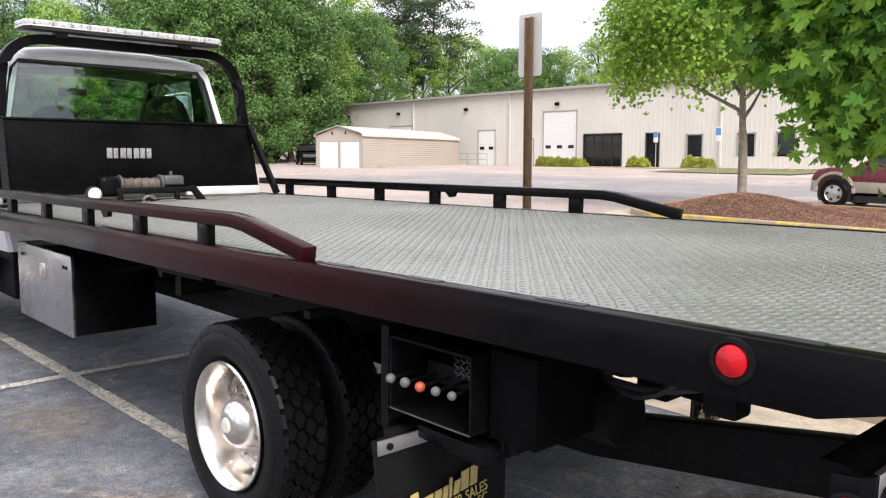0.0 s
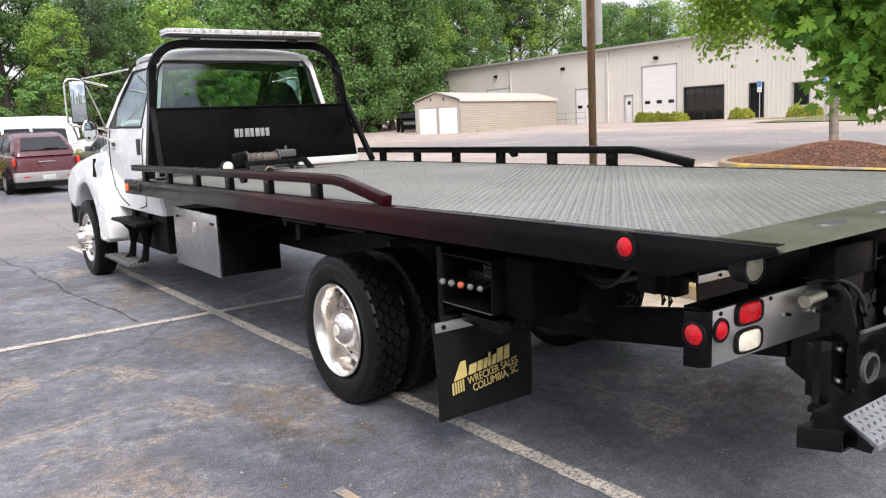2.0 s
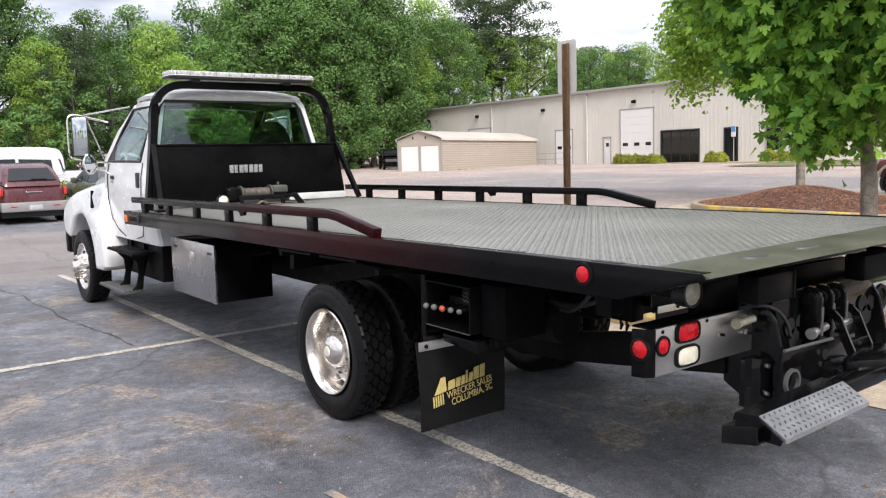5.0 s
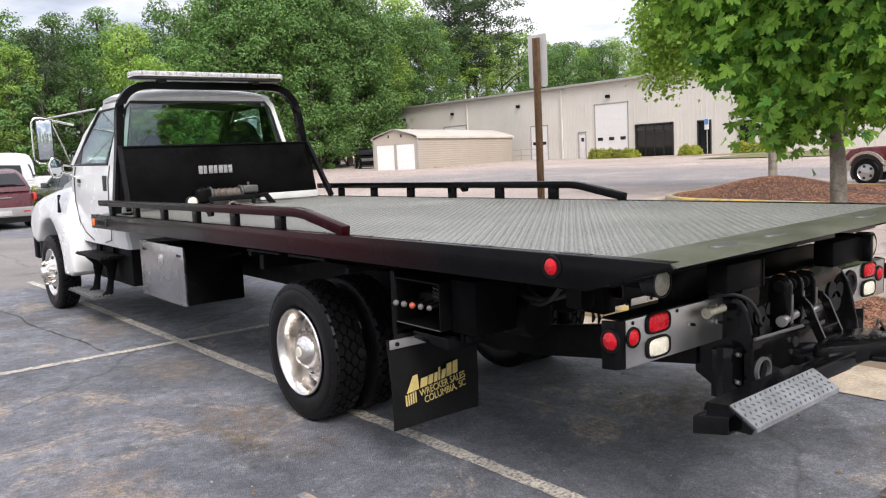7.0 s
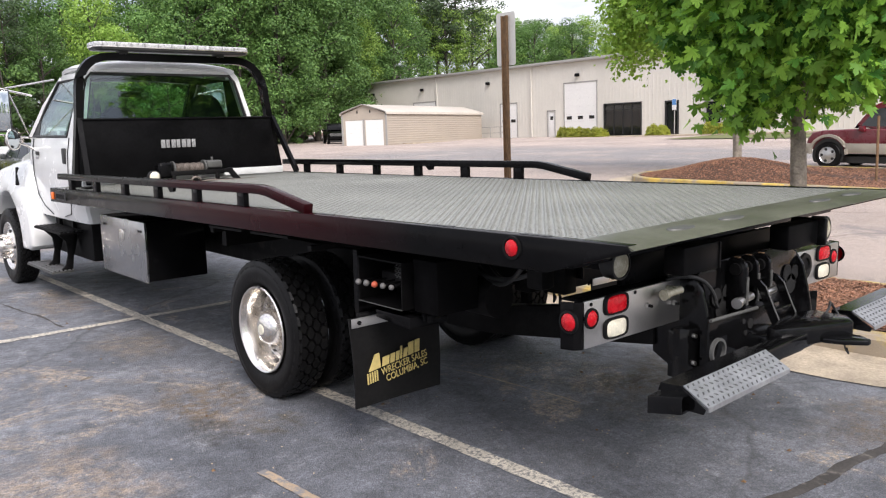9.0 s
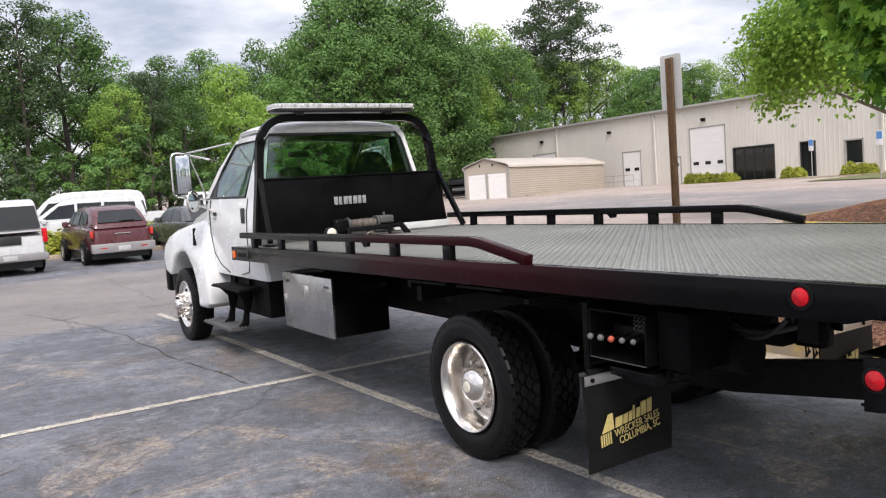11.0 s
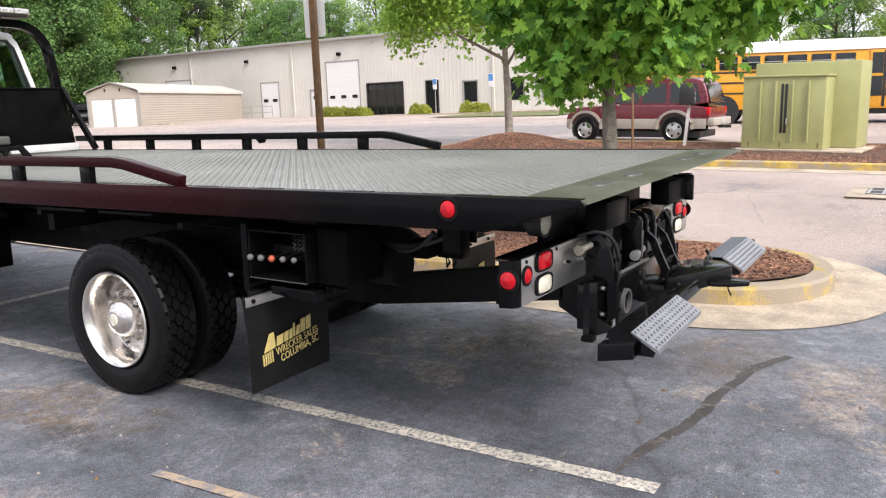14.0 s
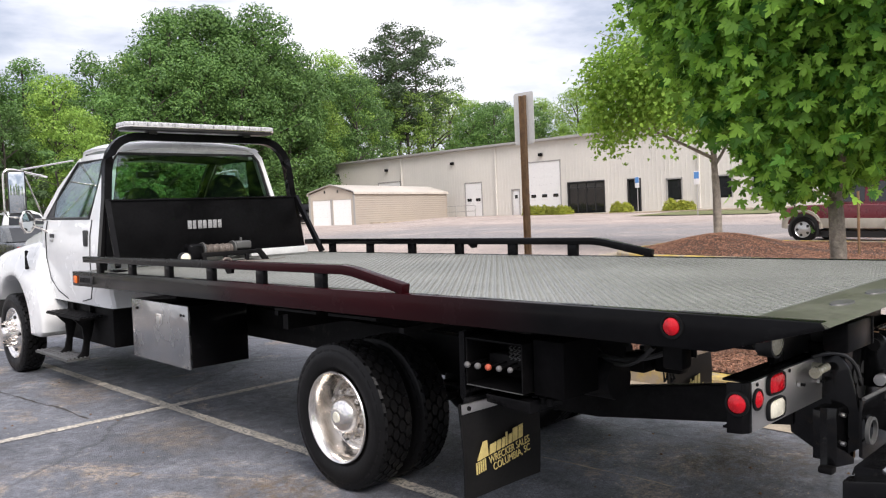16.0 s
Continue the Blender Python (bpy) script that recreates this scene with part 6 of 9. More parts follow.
    out = [(-0.99, 1.64), (0.99, 1.64), (1.005, 1.75), (0.87, 2.30), (0.79, 2.395), (-0.84, 2.395), (-0.925, 2.30), (-1.04, 1.75)]
    inn = [(-0.965, 1.70), (0.93, 1.70), (0.94, 1.80), (0.82, 2.26), (0.76, 2.325), (-0.825, 2.325), (-0.89, 2.26), (-0.99, 1.80)]
    rows = []
    for (a, b), (c, d) in zip(out, inn):
        yo, yi = y0 + (b - 1.66) / 0.67 * 0.11, y0 + (d - 1.66) / 0.67 * 0.11
        rows.append([(S(a), yo + 0.004, b), (S(c), yi - 0.01, d)])
    rows.append(rows[0])
    grid_mesh(bm, rows)
    bmesh.ops.solidify(bm, geom=list(bm.faces), thickness=0.02)
    part("rear_wall", bm, WHITE, cab)
    bm = bmesh.new()
    face = [bm.verts.new((S(c), y0 + (d - 1.66) / 0.67 * 0.11, d)) for c, d in inn]
    bm.faces.new(face)
    rw = part("rear_window", bm, CAB_GLASS, cab, "green-tinted rear window")
    bm = bmesh.new()
    pts = [(S(c), y0 + (d - 1.66) / 0.67 * 0.11 - 0.006, d) for c, d in inn]
    tube(bm, pts + [pts[0]], 0, flat=(0.05, 0.02))
    part("window_seal", bm, DARK, rw, "black rubber window seal")
    # windscreen
    bm = bmesh.new()
    grid_mesh(bm, [[(S(x * 0.93), 5.46 - 0.10 * abs(x) ** 2, 1.70) for x in (-1, -0.5, 0, 0.5, 1)], [(S(x * 0.78), 4.76 - 0.10 * abs(x) ** 2, 2.28) for x in (-1, -0.5, 0, 0.5, 1)]])
    part("windscreen", bm, CAB_GLASS, cab, "tinted windscreen")
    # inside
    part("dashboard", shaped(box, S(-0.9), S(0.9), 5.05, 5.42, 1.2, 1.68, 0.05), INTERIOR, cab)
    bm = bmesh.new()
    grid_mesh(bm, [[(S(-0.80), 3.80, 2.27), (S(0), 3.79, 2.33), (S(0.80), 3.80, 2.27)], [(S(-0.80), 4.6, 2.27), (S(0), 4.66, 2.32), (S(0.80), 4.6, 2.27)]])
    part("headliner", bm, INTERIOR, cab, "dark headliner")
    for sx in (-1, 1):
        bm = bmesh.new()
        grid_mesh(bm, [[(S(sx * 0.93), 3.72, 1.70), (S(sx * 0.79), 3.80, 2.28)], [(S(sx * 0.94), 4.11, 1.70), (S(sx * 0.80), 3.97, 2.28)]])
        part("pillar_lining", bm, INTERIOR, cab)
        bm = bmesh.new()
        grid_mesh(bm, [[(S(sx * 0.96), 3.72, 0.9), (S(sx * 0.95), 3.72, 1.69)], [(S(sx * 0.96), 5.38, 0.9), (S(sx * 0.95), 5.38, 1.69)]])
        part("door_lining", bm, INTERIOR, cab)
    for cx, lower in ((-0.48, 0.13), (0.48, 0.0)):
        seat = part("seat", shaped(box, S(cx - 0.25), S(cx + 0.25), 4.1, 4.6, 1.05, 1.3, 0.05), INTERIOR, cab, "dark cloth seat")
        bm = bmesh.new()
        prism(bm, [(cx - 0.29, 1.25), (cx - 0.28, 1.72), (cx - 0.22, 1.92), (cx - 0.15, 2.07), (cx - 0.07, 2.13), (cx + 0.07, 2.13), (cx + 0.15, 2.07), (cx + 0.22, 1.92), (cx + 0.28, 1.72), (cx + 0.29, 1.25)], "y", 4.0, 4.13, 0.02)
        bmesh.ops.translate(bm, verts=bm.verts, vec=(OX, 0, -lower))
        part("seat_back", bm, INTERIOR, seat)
    wheel_bm = shaped(lathe, [(0.185, -0.015), (0.2, 0.0), (0.185, 0.015), (0.17, 0.0)], (0, 0, 0), "y", 28, True)
    bmesh.ops.transform(wheel_bm, matrix=pose(S(-0.48), 4.95, 1.68, 30, 0, 0), verts=wheel_bm.verts)
    part("steering_wheel", wheel_bm, DARK, cab)
    part("rear_mirror", shaped(box, S(-0.14), S(0.14), 4.78, 4.81, 2.13, 2.20, 0.01), DARK, cab)
    # hood
    bm = bmesh.new()
    rows = []
    for y, hw, z, low in ((5.38, 0.93, 1.70, 1.30), (5.5, 0.90, 1.665, 1.30), (5.9, 0.84, 1.62, 1.28), (6.3, 0.79, 1.575, 1.25), (6.7, 0.75, 1.52, 1.22), (6.92, 0.71, 1.45, 1.18), (7.02, 0.66, 1.34, 1.1), (7.04, 0.64, 0.9, 0.85)):
        rows.append([(S(-hw - 0.05), y, low), (S(-hw), y, (z + low) / 2 + 0.08), (S(-hw + 0.08), y, z - 0.02), (S(-hw * 0.55), y, z + 0.015), (S(0), y, z + 0.03), (S(hw * 0.55), y, z + 0.015), (S(hw - 0.08), y, z - 0.02), (S(hw), y, (z + low) / 2 + 0.08), (S(hw + 0.05), y, low)])
    grid_mesh(bm, rows)
    part("hood", bm, WHITE, truck, "white sloping truck hood", smooth=0.9)
    part("cowl", shaped(box, S(-0.88), S(0.88), 5.38, 5.56, 1.62, 1.69, 0.02), DARK, cab)
    part("firewall", shaped(box, S(-0.9), S(0.9), 5.40, 5.46, 0.9, 1.62), CHASSIS, cab)
    for sx in (-1, 1):
        bm = bmesh.new()
        c = (6.13, 0.49)
        pts = [(5.26, 1.46), (5.22, 1.05), (5.16, 0.80), (5.20, 0.50), (5.30, 0.445), (5.55, 0.44)]
        pts += [(c[0] + 0.58 * math.cos(radians(a)), c[1] + 0.58 * math.sin(radians(a))) for a in range(172, 20, -12)]
        pts += [(6.74, 0.74), (6.92, 0.78), (6.99, 0.95), (6.97, 1.12), (6.86, 1.25), (6.6, 1.33), (6.2, 1.40), (5.7, 1.46)]
        prism(bm, pts, "x", -1.15, -0.72)
        # round the outer edge and pull the upper part inwards
        outer = [e for e in bm.edges if all(v.co.x < -1.1 for v in e.verts)]
        bmesh.ops.bevel(bm, geom=outer, offset=0.06, segments=4, affect="EDGES", profile=0.6)
        for v in bm.verts:
            up = max(0.0, v.co.z - 1.0) / 0.46
            if v.co.x < -0.8:
                v.co.x += 0.17 * up ** 1.6
            v.co.x = v.co.x * (-sx) * (1 if sx < 0 else 1) if sx < 0 else -v.co.x
            v.co.x = OX + (v.co.x if sx > 0 else -abs(v.co.x))
        bmesh.ops.recalc_face_normals(bm, faces=bm.faces)
        fd = part("fender", bm, WHITE, truck, "white flared front fender", smooth=0.7)
        part("wheel_well", shaped(box, S(sx * 0.74) - 0.02, S(sx * 0.74) + 0.02, 5.2, 6.7, 0.5, 1.3), CHASSIS, fd)
        bm = bmesh.new()
        tube(bm, [(S(sx * 1.14), 6.30, 1.06), (S(sx * 1.07), 6.05, 1.24), (S(sx * 1.0), 5.9, 1.36)], 0.006, 6)
        part("panel_gap", bm, DARK, fd)
        bm = shaped(tube, [(S(sx * 1.10), 5.70, 1.36), (S(sx * 1.125), 5.66, 1.30), (S(sx * 1.15), 5.56, 1.18)], [0.019, 0.009, 0.021], 10)
        part("hood_latch", bm, CHASSIS, fd, "rubber hood latch")
        part("splash_flap", shaped(box, S(sx * 1.1) - 0.04, S(sx * 1.1) + 0.04, 6.66, 6.68, 0.56, 0.84), DARK, fd)
        # side steps
        for z, ya, yb, nm in ((0.76, 4.10, 5.02, "upper"), (0.325, 4.38, 5.30, "lower")):
            bm = bmesh.new()
            x0, x1 = S(sx * (1.16 if z > 0.6 else 1.20)), S(sx * (0.92 if z > 0.6 else 0.96))
            box(bm, min(x0, x1), max(x0, x1), ya, yb, z - 0.03, z - 0.012)
            st = part("cab_step", bm, CHASSIS if z > 0.6 else WORN, truck, "ribbed metal cab step")
            for i in range(6):
                xx = min(x0, x1) + 0.01 + i * 0.04
                part("rib", shaped(box, xx, xx + 0.022, ya + 0.01, yb - 0.01, z - 0.012, z, 0.003), CHASSIS if z > 0.6 else STEEL_DARK, st)
        # curved plates that carry both steps
        for yy in (4.42, 4.88):
            bm = bmesh.new()
            prism(bm, [(S(sx * (1.16 - o)), z) for o, z in ((0.04, 0.73), (0.24, 0.73), (0.24, 0.86), (0.28, 0.86), (0.28, 0.64), (0.22, 0.45), (0.20, 0.295), (-0.02, 0.295), (-0.02, 0.315), (0.08, 0.325), (0.13, 0.37), (0.16, 0.48), (0.15, 0.62))], "y", yy - 0.015, yy + 0.015, 0.003)
            part("step_hanger", bm, CHASSIS, st, "black curved step hanger")
        part("battery_box", shaped(box, S(sx * 0.70) - 0.16, S(sx * 0.70) + 0.16, 3.95, 5.15, 0.44, 0.84, 0.01), CHASSIS, truck)
        # tall towing mirror on a bright tube loop
        mx_, my_ = S(sx * 1.34), 5.16
        turned = Matrix.Translation((mx_, my_, 0)) @ pose(0, 0, 0, 0, 0, sx * 17) @ Matrix.Translation((-mx_, -my_, 0))
        bm = shaped(box, mx_ - 0.085, mx_ + 0.085, my_, my_ + 0.05, 1.77, 2.22, 0.02, seg=3)
        bmesh.ops.transform(bm, matrix=turned, verts=bm.verts)
        mir = part("side_mirror", bm, DARK, truck, "tall side mirror in a bright tube frame")
        bm = shaped(box, mx_ - 0.074, mx_ + 0.074, my_ - 0.006, my_ + 0.001, 1.785, 2.205, 0.004)
        bmesh.ops.transform(bm, matrix=turned, verts=bm.verts)
        part("mirror_glass", bm, MIRROR, mir, "tall mirror glass")
        bm = bmesh.new()
        ox_ = mx_ + sx * 0.12
        pts = [(S(sx * 0.98), 5.25, 2.16), (mx_ + sx * 0.02, my_ + 0.02, 2.235)] + [tuple(p) for p in arc((ox_ - sx * 0.06, my_ + 0.02, 2.235), (ox_, my_ + 0.02, 2.235), (ox_, my_ + 0.02, 2.15), 4)] + [(ox_, my_ + 0.02, 1.86)] + [tuple(p) for p in arc((ox_, my_ + 0.02, 1.82), (ox_, my_ + 0.02, 1.74), (ox_ - sx * 0.10, my_ + 0.02, 1.74), 4)] + [(S(sx * 1.0), 5.32, 1.70)]
        tube(bm, pts, 0.011, 8)
        part("mirror_loop", bm, CHROME, mir, "bright tube loop")
        bm = bmesh.new()
        tube(bm, [(mx_ - sx * 0.06, my_ + 0.02, 2.235), (S(sx * 0.87), 4.75, 2.31)], 0.009, 8)
        part("mirror_stay", bm, CHROME, mir)
        bm = bmesh.new()
        tube(bm, [(mx_ - sx * 0.07, my_ + 0.02, 2.22), (S(sx * 1.06), 5.22, 1.74)], 0.009, 8)
        part("mirror_stay", bm, CHROME, mir)
        turn = pose(S(sx * 1.25), 5.14, 1.69, 0, 0, sx * -40)
        for prof, mt, nm, lb in (([(0.0, -0.020), (0.06, -0.014), (0.105, 0.0)], MIRROR, "spot_glass", "convex mirror glass"), ([(0.104, -0.006), (0.116, -0.006), (0.118, 0.012), (0.09, 0.04), (0.03, 0.05), (0.0, 0.05)], CHROME, "spot_mirror", "round convex spot mirror in a bright shell")):
            bm = shaped(lathe, prof, (0, 0, 0), "y", 26)
            bmesh.ops.transform(bm, matrix=turn, verts=bm.verts)
            part(nm, bm, mt, mir, lb)
        bm = shaped(tube, [(S(sx * 1.22), 5.17, 1.66), (S(sx * 1.10), 5.24, 1.62), (S(sx * 0.99), 5.22, 1.56)], 0.012, 8)
        part("mirror_stay", bm, CHROME, mir)
    part("front_bumper", shaped(box, S(-1.1), S(1.1), 7.04, 7.2, 0.5, 0.85, 0.03), CHASSIS, truck)


build_cab()

# ---- hall, shed and street furniture ----
TILT_UP = pose(0, 0, 0, -1.15, 0, 0)  # the lot falls towards the woods, so what stands plumb leans to the truck's ground


def ribbed(bm, y0, y1, z0, z1, pitch=0.31, x=0.0):
    """Vertical-ribbed metal siding facing -x."""
    n = max(1, int(abs(y1 - y0) / pitch))
    ys = []
    for i in range(n):
        a = y0 + (y1 - y0) * i / n
        d = (y1 - y0) / n
        ys += [(a, x), (a + d * 0.72, x), (a + d * 0.80, x - 0.010), (a + d * 0.92, x - 0.010)]
    ys.append((y1, x))
    rows = [[(b, a, z0), (b, a, z1)] for a, b in ys]
    grid_mesh(bm, rows)
    box(bm, x + 0.02, x + 0.2, min(y0, y1), max(y0, y1), z0, z1)


def build_hall():
    hall = thing("warehouse", pose(48, 48.4, 0.10) @ TILT_UP, "long low beige metal warehouse with white doors and dark shopfront", "building")
    H = 6.02
    L, R = 20.1, -34.0
    openings = [(10.0, 6.6, 0.0, 3.75), (-1.95, -4.05, 0.06, 3.07), (-7.4, -8.3, 0.03, 2.25), (-9.2, -12.6, 0.03, 4.36), (-13.2, -16.7, 0.03, 2.5), (-18.7, -19.85, 0.03, 2.45), (-21.9, -23.2, 0.75, 2.3), (-25.6, -26.9, 0.75, 2.3), (-28.2, -29.5, 0.75, 2.3)]
    y = L
    runs = []
    for a, b, z0, z1 in openings:
        runs += [(y, a, -1.0, H), (a, b, z1, H), (a, b, -1.0, z0)]
        y = b
    runs.append((y, R, -1.0, H))
    for a, b, z0, z1 in runs:
        part("wall_panel", shaped(ribbed, a, b, z0, z1), SIDING, hall, "beige vertical-ribbed metal siding", smooth=0)
    bm = bmesh.new()
    for yy in (L, R - 0.2):
        box(bm, 0.2, 26, yy, yy + 0.2, -1.0, H)
    box(bm, 25.8, 26, R, L, -1.0, H)
    part("side_wall", bm, SIDING, hall)
    bm = bmesh.new()
    prism(bm, [(-0.35, H + 0.02), (-0.35, H + 0.12), (13, H + 1.3), (26.3, H + 0.12), (26.3, H + 0.02), (13, H + 1.2)], "y", R - 0.3, L + 0.3)
    roof = part("roof", bm, TRIM, hall, "low-pitched grey metal roof")
    part("gutter", shaped(box, -0.36, -0.05, R - 0.3, L + 0.3, H - 0.10, H + 0.10, 0.03), TRIM, hall, "grey eaves gutter")
    for yy in (6.4, -5.7, 20.4, -24.5):
        part("downpipe", shaped(box, -0.14, -0.04, yy - 0.06, yy + 0.06, 0.1, H - 0.1), SIDING, hall)
    for yy in (16.4, 8.5, -0.6, -10.7):
        lm = part("wall_lamp", shaped(box, -0.30, -0.04, yy - 0.16, yy + 0.16, 4.75, 5.0, 0.04), CHASSIS, hall, "small grey wall lamp")
    # doors
    for k, (a, b, z0, z1) in enumerate(openings):
        fr = bmesh.new()
        for u, v, s, t in ((a, a - 0.09, z0, z1), (b, b + 0.09, z0, z1), (a, b, z1 - 0.09, z1)):
            box(fr, -0.05, 0.06, min(u, v), max(u, v), s, t)
        part("door_frame", fr, TRIM if k != 4 and k != 5 else DARK, hall)
        if k in (0, 1, 3):
            n = 5 if k == 1 else 7
            for i in range(n):
                s, t = z0 + (z1 - 0.09 - z0) * i / n, z0 + (z1 - 0.09 - z0) * (i + 1) / n
                p = part("door_panel", shaped(box, -0.02, 0.06, b + 0.09, a - 0.09, s + 0.002, t - 0.002, 0.003), DOOR_WHITE, hall, "white sectional door panel", smooth=0)
                if i == (2 if k == 1 else 2) and k != 0:
                    m = 2 if k == 1 else 3
                    for j in range(m):
                        c = b + (a - b) * (j + 0.5) / m
                        part("door_window", shaped(box, -0.035, 0.0, c - 0.26, c + 0.26, (s + t) / 2 - 0.13, (s + t) / 2 + 0.13, 0.01), DARK_GLASS, p)
        elif k == 2:
            d = part("entrance_door", shaped(box, 0.03, 0.08, b + 0.09, a - 0.09, z0, z1 - 0.09, 0.01), DOOR_WHITE, hall, "white steel door")
            part("notice", shaped(box, 0.02, 0.032, b + 0.3, a - 0.3, 1.45, 1.75), DARK, d)
        else:
            m = 4 if k == 4 else 1
            wd = (a - b - 0.18) / m
            for j in range(m):
                c = b + 0.09 + wd * j
                part("glass_pane", shaped(box, 0.06, 0.075, c + 0.03, c + wd - 0.03, z0 + 0.1, z1 - 0.14), DARK_GLASS, hall, "dark reflecting shop window")
                part("mullion", shaped(box, 0.02, 0.1, c - 0.03, c + 0.03, z0, z1 - 0.09), DARK, hall)
            if k == 4:
                part("transom", shaped(box, 0.02, 0.1, b + 0.09, a - 0.09, 1.95, 2.01), DARK, hall)
    part("inside_wall", shaped(box, 0.9, 1.0, R + 1, L - 1, -0.5, 5.9), DARK, hall)
    # loading railing by the dock door
    rl = bmesh.new()
    for zz in (0.55, 1.05):
        tube(rl, [(-1.6, 1.2, zz), (-1.6, -4.6, zz)], 0.025, 6)
    part("railing", rl, TRIM, hall, "grey pipe railing by the dock door")
    for i in range(6):
        yy = 1.2 - i * 1.16
        part("railing_post", shaped(cyl, (-1.6, yy, -0.3), (-1.6, yy, 1.05), 0.025, 8), TRIM, hall)
    part("dock_slab", shaped(box, -3.0, 0, -36, 3, -1.0, 0.02), CONCRETE, hall, "concrete pavement along the hall")


build_hall()


def build_shed():
    m = Matrix.Translation((31.7, 41.7, ground_z(31.3, 42.2) - 0.02)) @ TILT_UP @ pose(0, 0, 0, 0, 0, 20)
    shed = thing("carport_shed", m, "tan corrugated metal carport shed with two white doors", "shed")
    Ln, W, E, P = 15.4, 3.7, 2.3, 2.95
    # horizontal ribbed sides
    for y0 in (0.0, W):
        bm = bmesh.new()
        rows = []
        n = 14
        s = -1 if y0 == 0 else 1
        for i in range(n):
            z = E * i / n
            d = E / n
            for zz, o in ((z, 0), (z + d * 0.6, 0), (z + d * 0.7, 0.016), (z + d * 0.9, 0.016)):
                rows.append([(0, y0 + s * o, zz), (Ln, y0 + s * o, zz)])
        rows.append([(0, y0, E), (Ln, y0, E)])
        grid_mesh(bm, rows)
        bmesh.ops.solidify(bm, geom=list(bm.faces), thickness=0.02)
        part("side_wall", bm, SHED, shed, "tan horizontal-ribbed metal side")
    bm = bmesh.new()
    prof = [(-0.14, E - 0.10), (-0.10, E + 0.06), (0.10, E + 0.16), (W / 2, P), (W - 0.10, E + 0.16), (W + 0.10, E + 0.06), (W + 0.14, E - 0.10)]
    rows = []
    for i in range(53):
        x = -0.15 + (Ln + 0.3) * i / 52
        o = 0.02 if i % 2 else 0.0
        rows.append([(x, a, b + o) for a, b in prof])
    grid_mesh(bm, rows)
    bmesh.ops.solidify(bm, geom=list(bm.faces), thickness=0.03)
    part("roof", bm, SHED_ROOF, shed, "pale tan ribbed metal roof")
    bm = bmesh.new()
    prism(bm, [(0, 0), (0.22, 0), (0.22, 1.86), (1.74, 1.86), (1.74, 0), (1.96, 0), (1.96, 1.86), (3.48, 1.86), (3.48, 0), (W, 0), (W, E), (W / 2, P - 0.03), (0, E)], "x", 0.0, 0.05)
    part("gable_wall", bm, SHED, shed, "tan gable wall")
    for y0 in (0.22, 1.96):
        for i in range(6):
            part("door_panel", shaped(box, 0.03, 0.07, y0, y0 + 1.52, 0.02 + i * 0.306, 0.02 + (i + 1) * 0.306 - 0.003, 0.003), DOOR_WHITE, shed, "white roll-up door", smooth=0)
    for yy in (-0.03, W / 2, W + 0.03):
        part("corner_trim", shaped(box, -0.04, 0.02, yy - 0.07, yy + 0.07, 0, E if yy != W / 2 else 1.9), TRIM, shed)
    for yy in (1.3, 2.4):
        part("vent", shaped(box, -0.03, 0.01, yy - 0.05, yy + 0.05, 2.35, 2.55), DARK, shed)
    for s in (0, 1):
        pts = [(-0.16, a, b + 0.02) for a, b in prof]
        part("gable_trim", shaped(tube, pts, 0, flat=(0.08, 0.05)), TRIM, shed) if s == 0 else None
    part("end_wall", shaped(box, Ln - 0.05, Ln, 0, W, 0, E), SHED, shed)
    part("base_bank", shaped(box, 2, Ln + 1, -1.0, -0.1, -0.4, 0.12), CONCRETE, shed)


build_shed()


def build_sign_pole():
    """Back of a road sign on a rusty steel channel post."""
    m = Matrix.Translation((3.62, 2.45, 0.15)) @ TILT_UP
    t = thing("road_sign", m, "back of a tall white road sign on a rusty brown post", "road sign")
    bm = bmesh.new()
    box(bm, -0.010, 0.0, -0.045, 0.045, 0, 2.88)
    box(bm, -0.035, -0.010, -0.045, -0.035, 0, 2.88)
    box(bm, -0.035, -0.010, 0.035, 0.045, 0, 2.88)
    part("post", bm, RUST, t, "rusty brown steel channel post")
    bm = bmesh.new()
    prism(bm, [(a, b) for a, b in rounded_rect(-0.155, 0.155, 2.29, 2.92, 0.03, 4)], "x", 0.004, 0.009)
    part("sign_plate", bm, STEEL_DULL, t, "plain back of an aluminium sign plate")
    for z in (2.4, 2.8):
        part("bolt", shaped(cyl, (-0.02, 0, z), (0.012, 0, z), 0.012, 8), RUST, t)


STEEL_DULL = mat("dull_aluminium", (0.62, 0.60, 0.56), 0.55, 0.3, var=0.08, scale=4, fine=30)
build_sign_pole()

UBOX = mat("olive_green_cabinet_paint", (0.36, 0.36, 0.155), 0.5, var=0.06, scale=3, fine=30, stain=(0.24, 0.20, 0.08), stain_scale=2.2, stain_at=0.66)


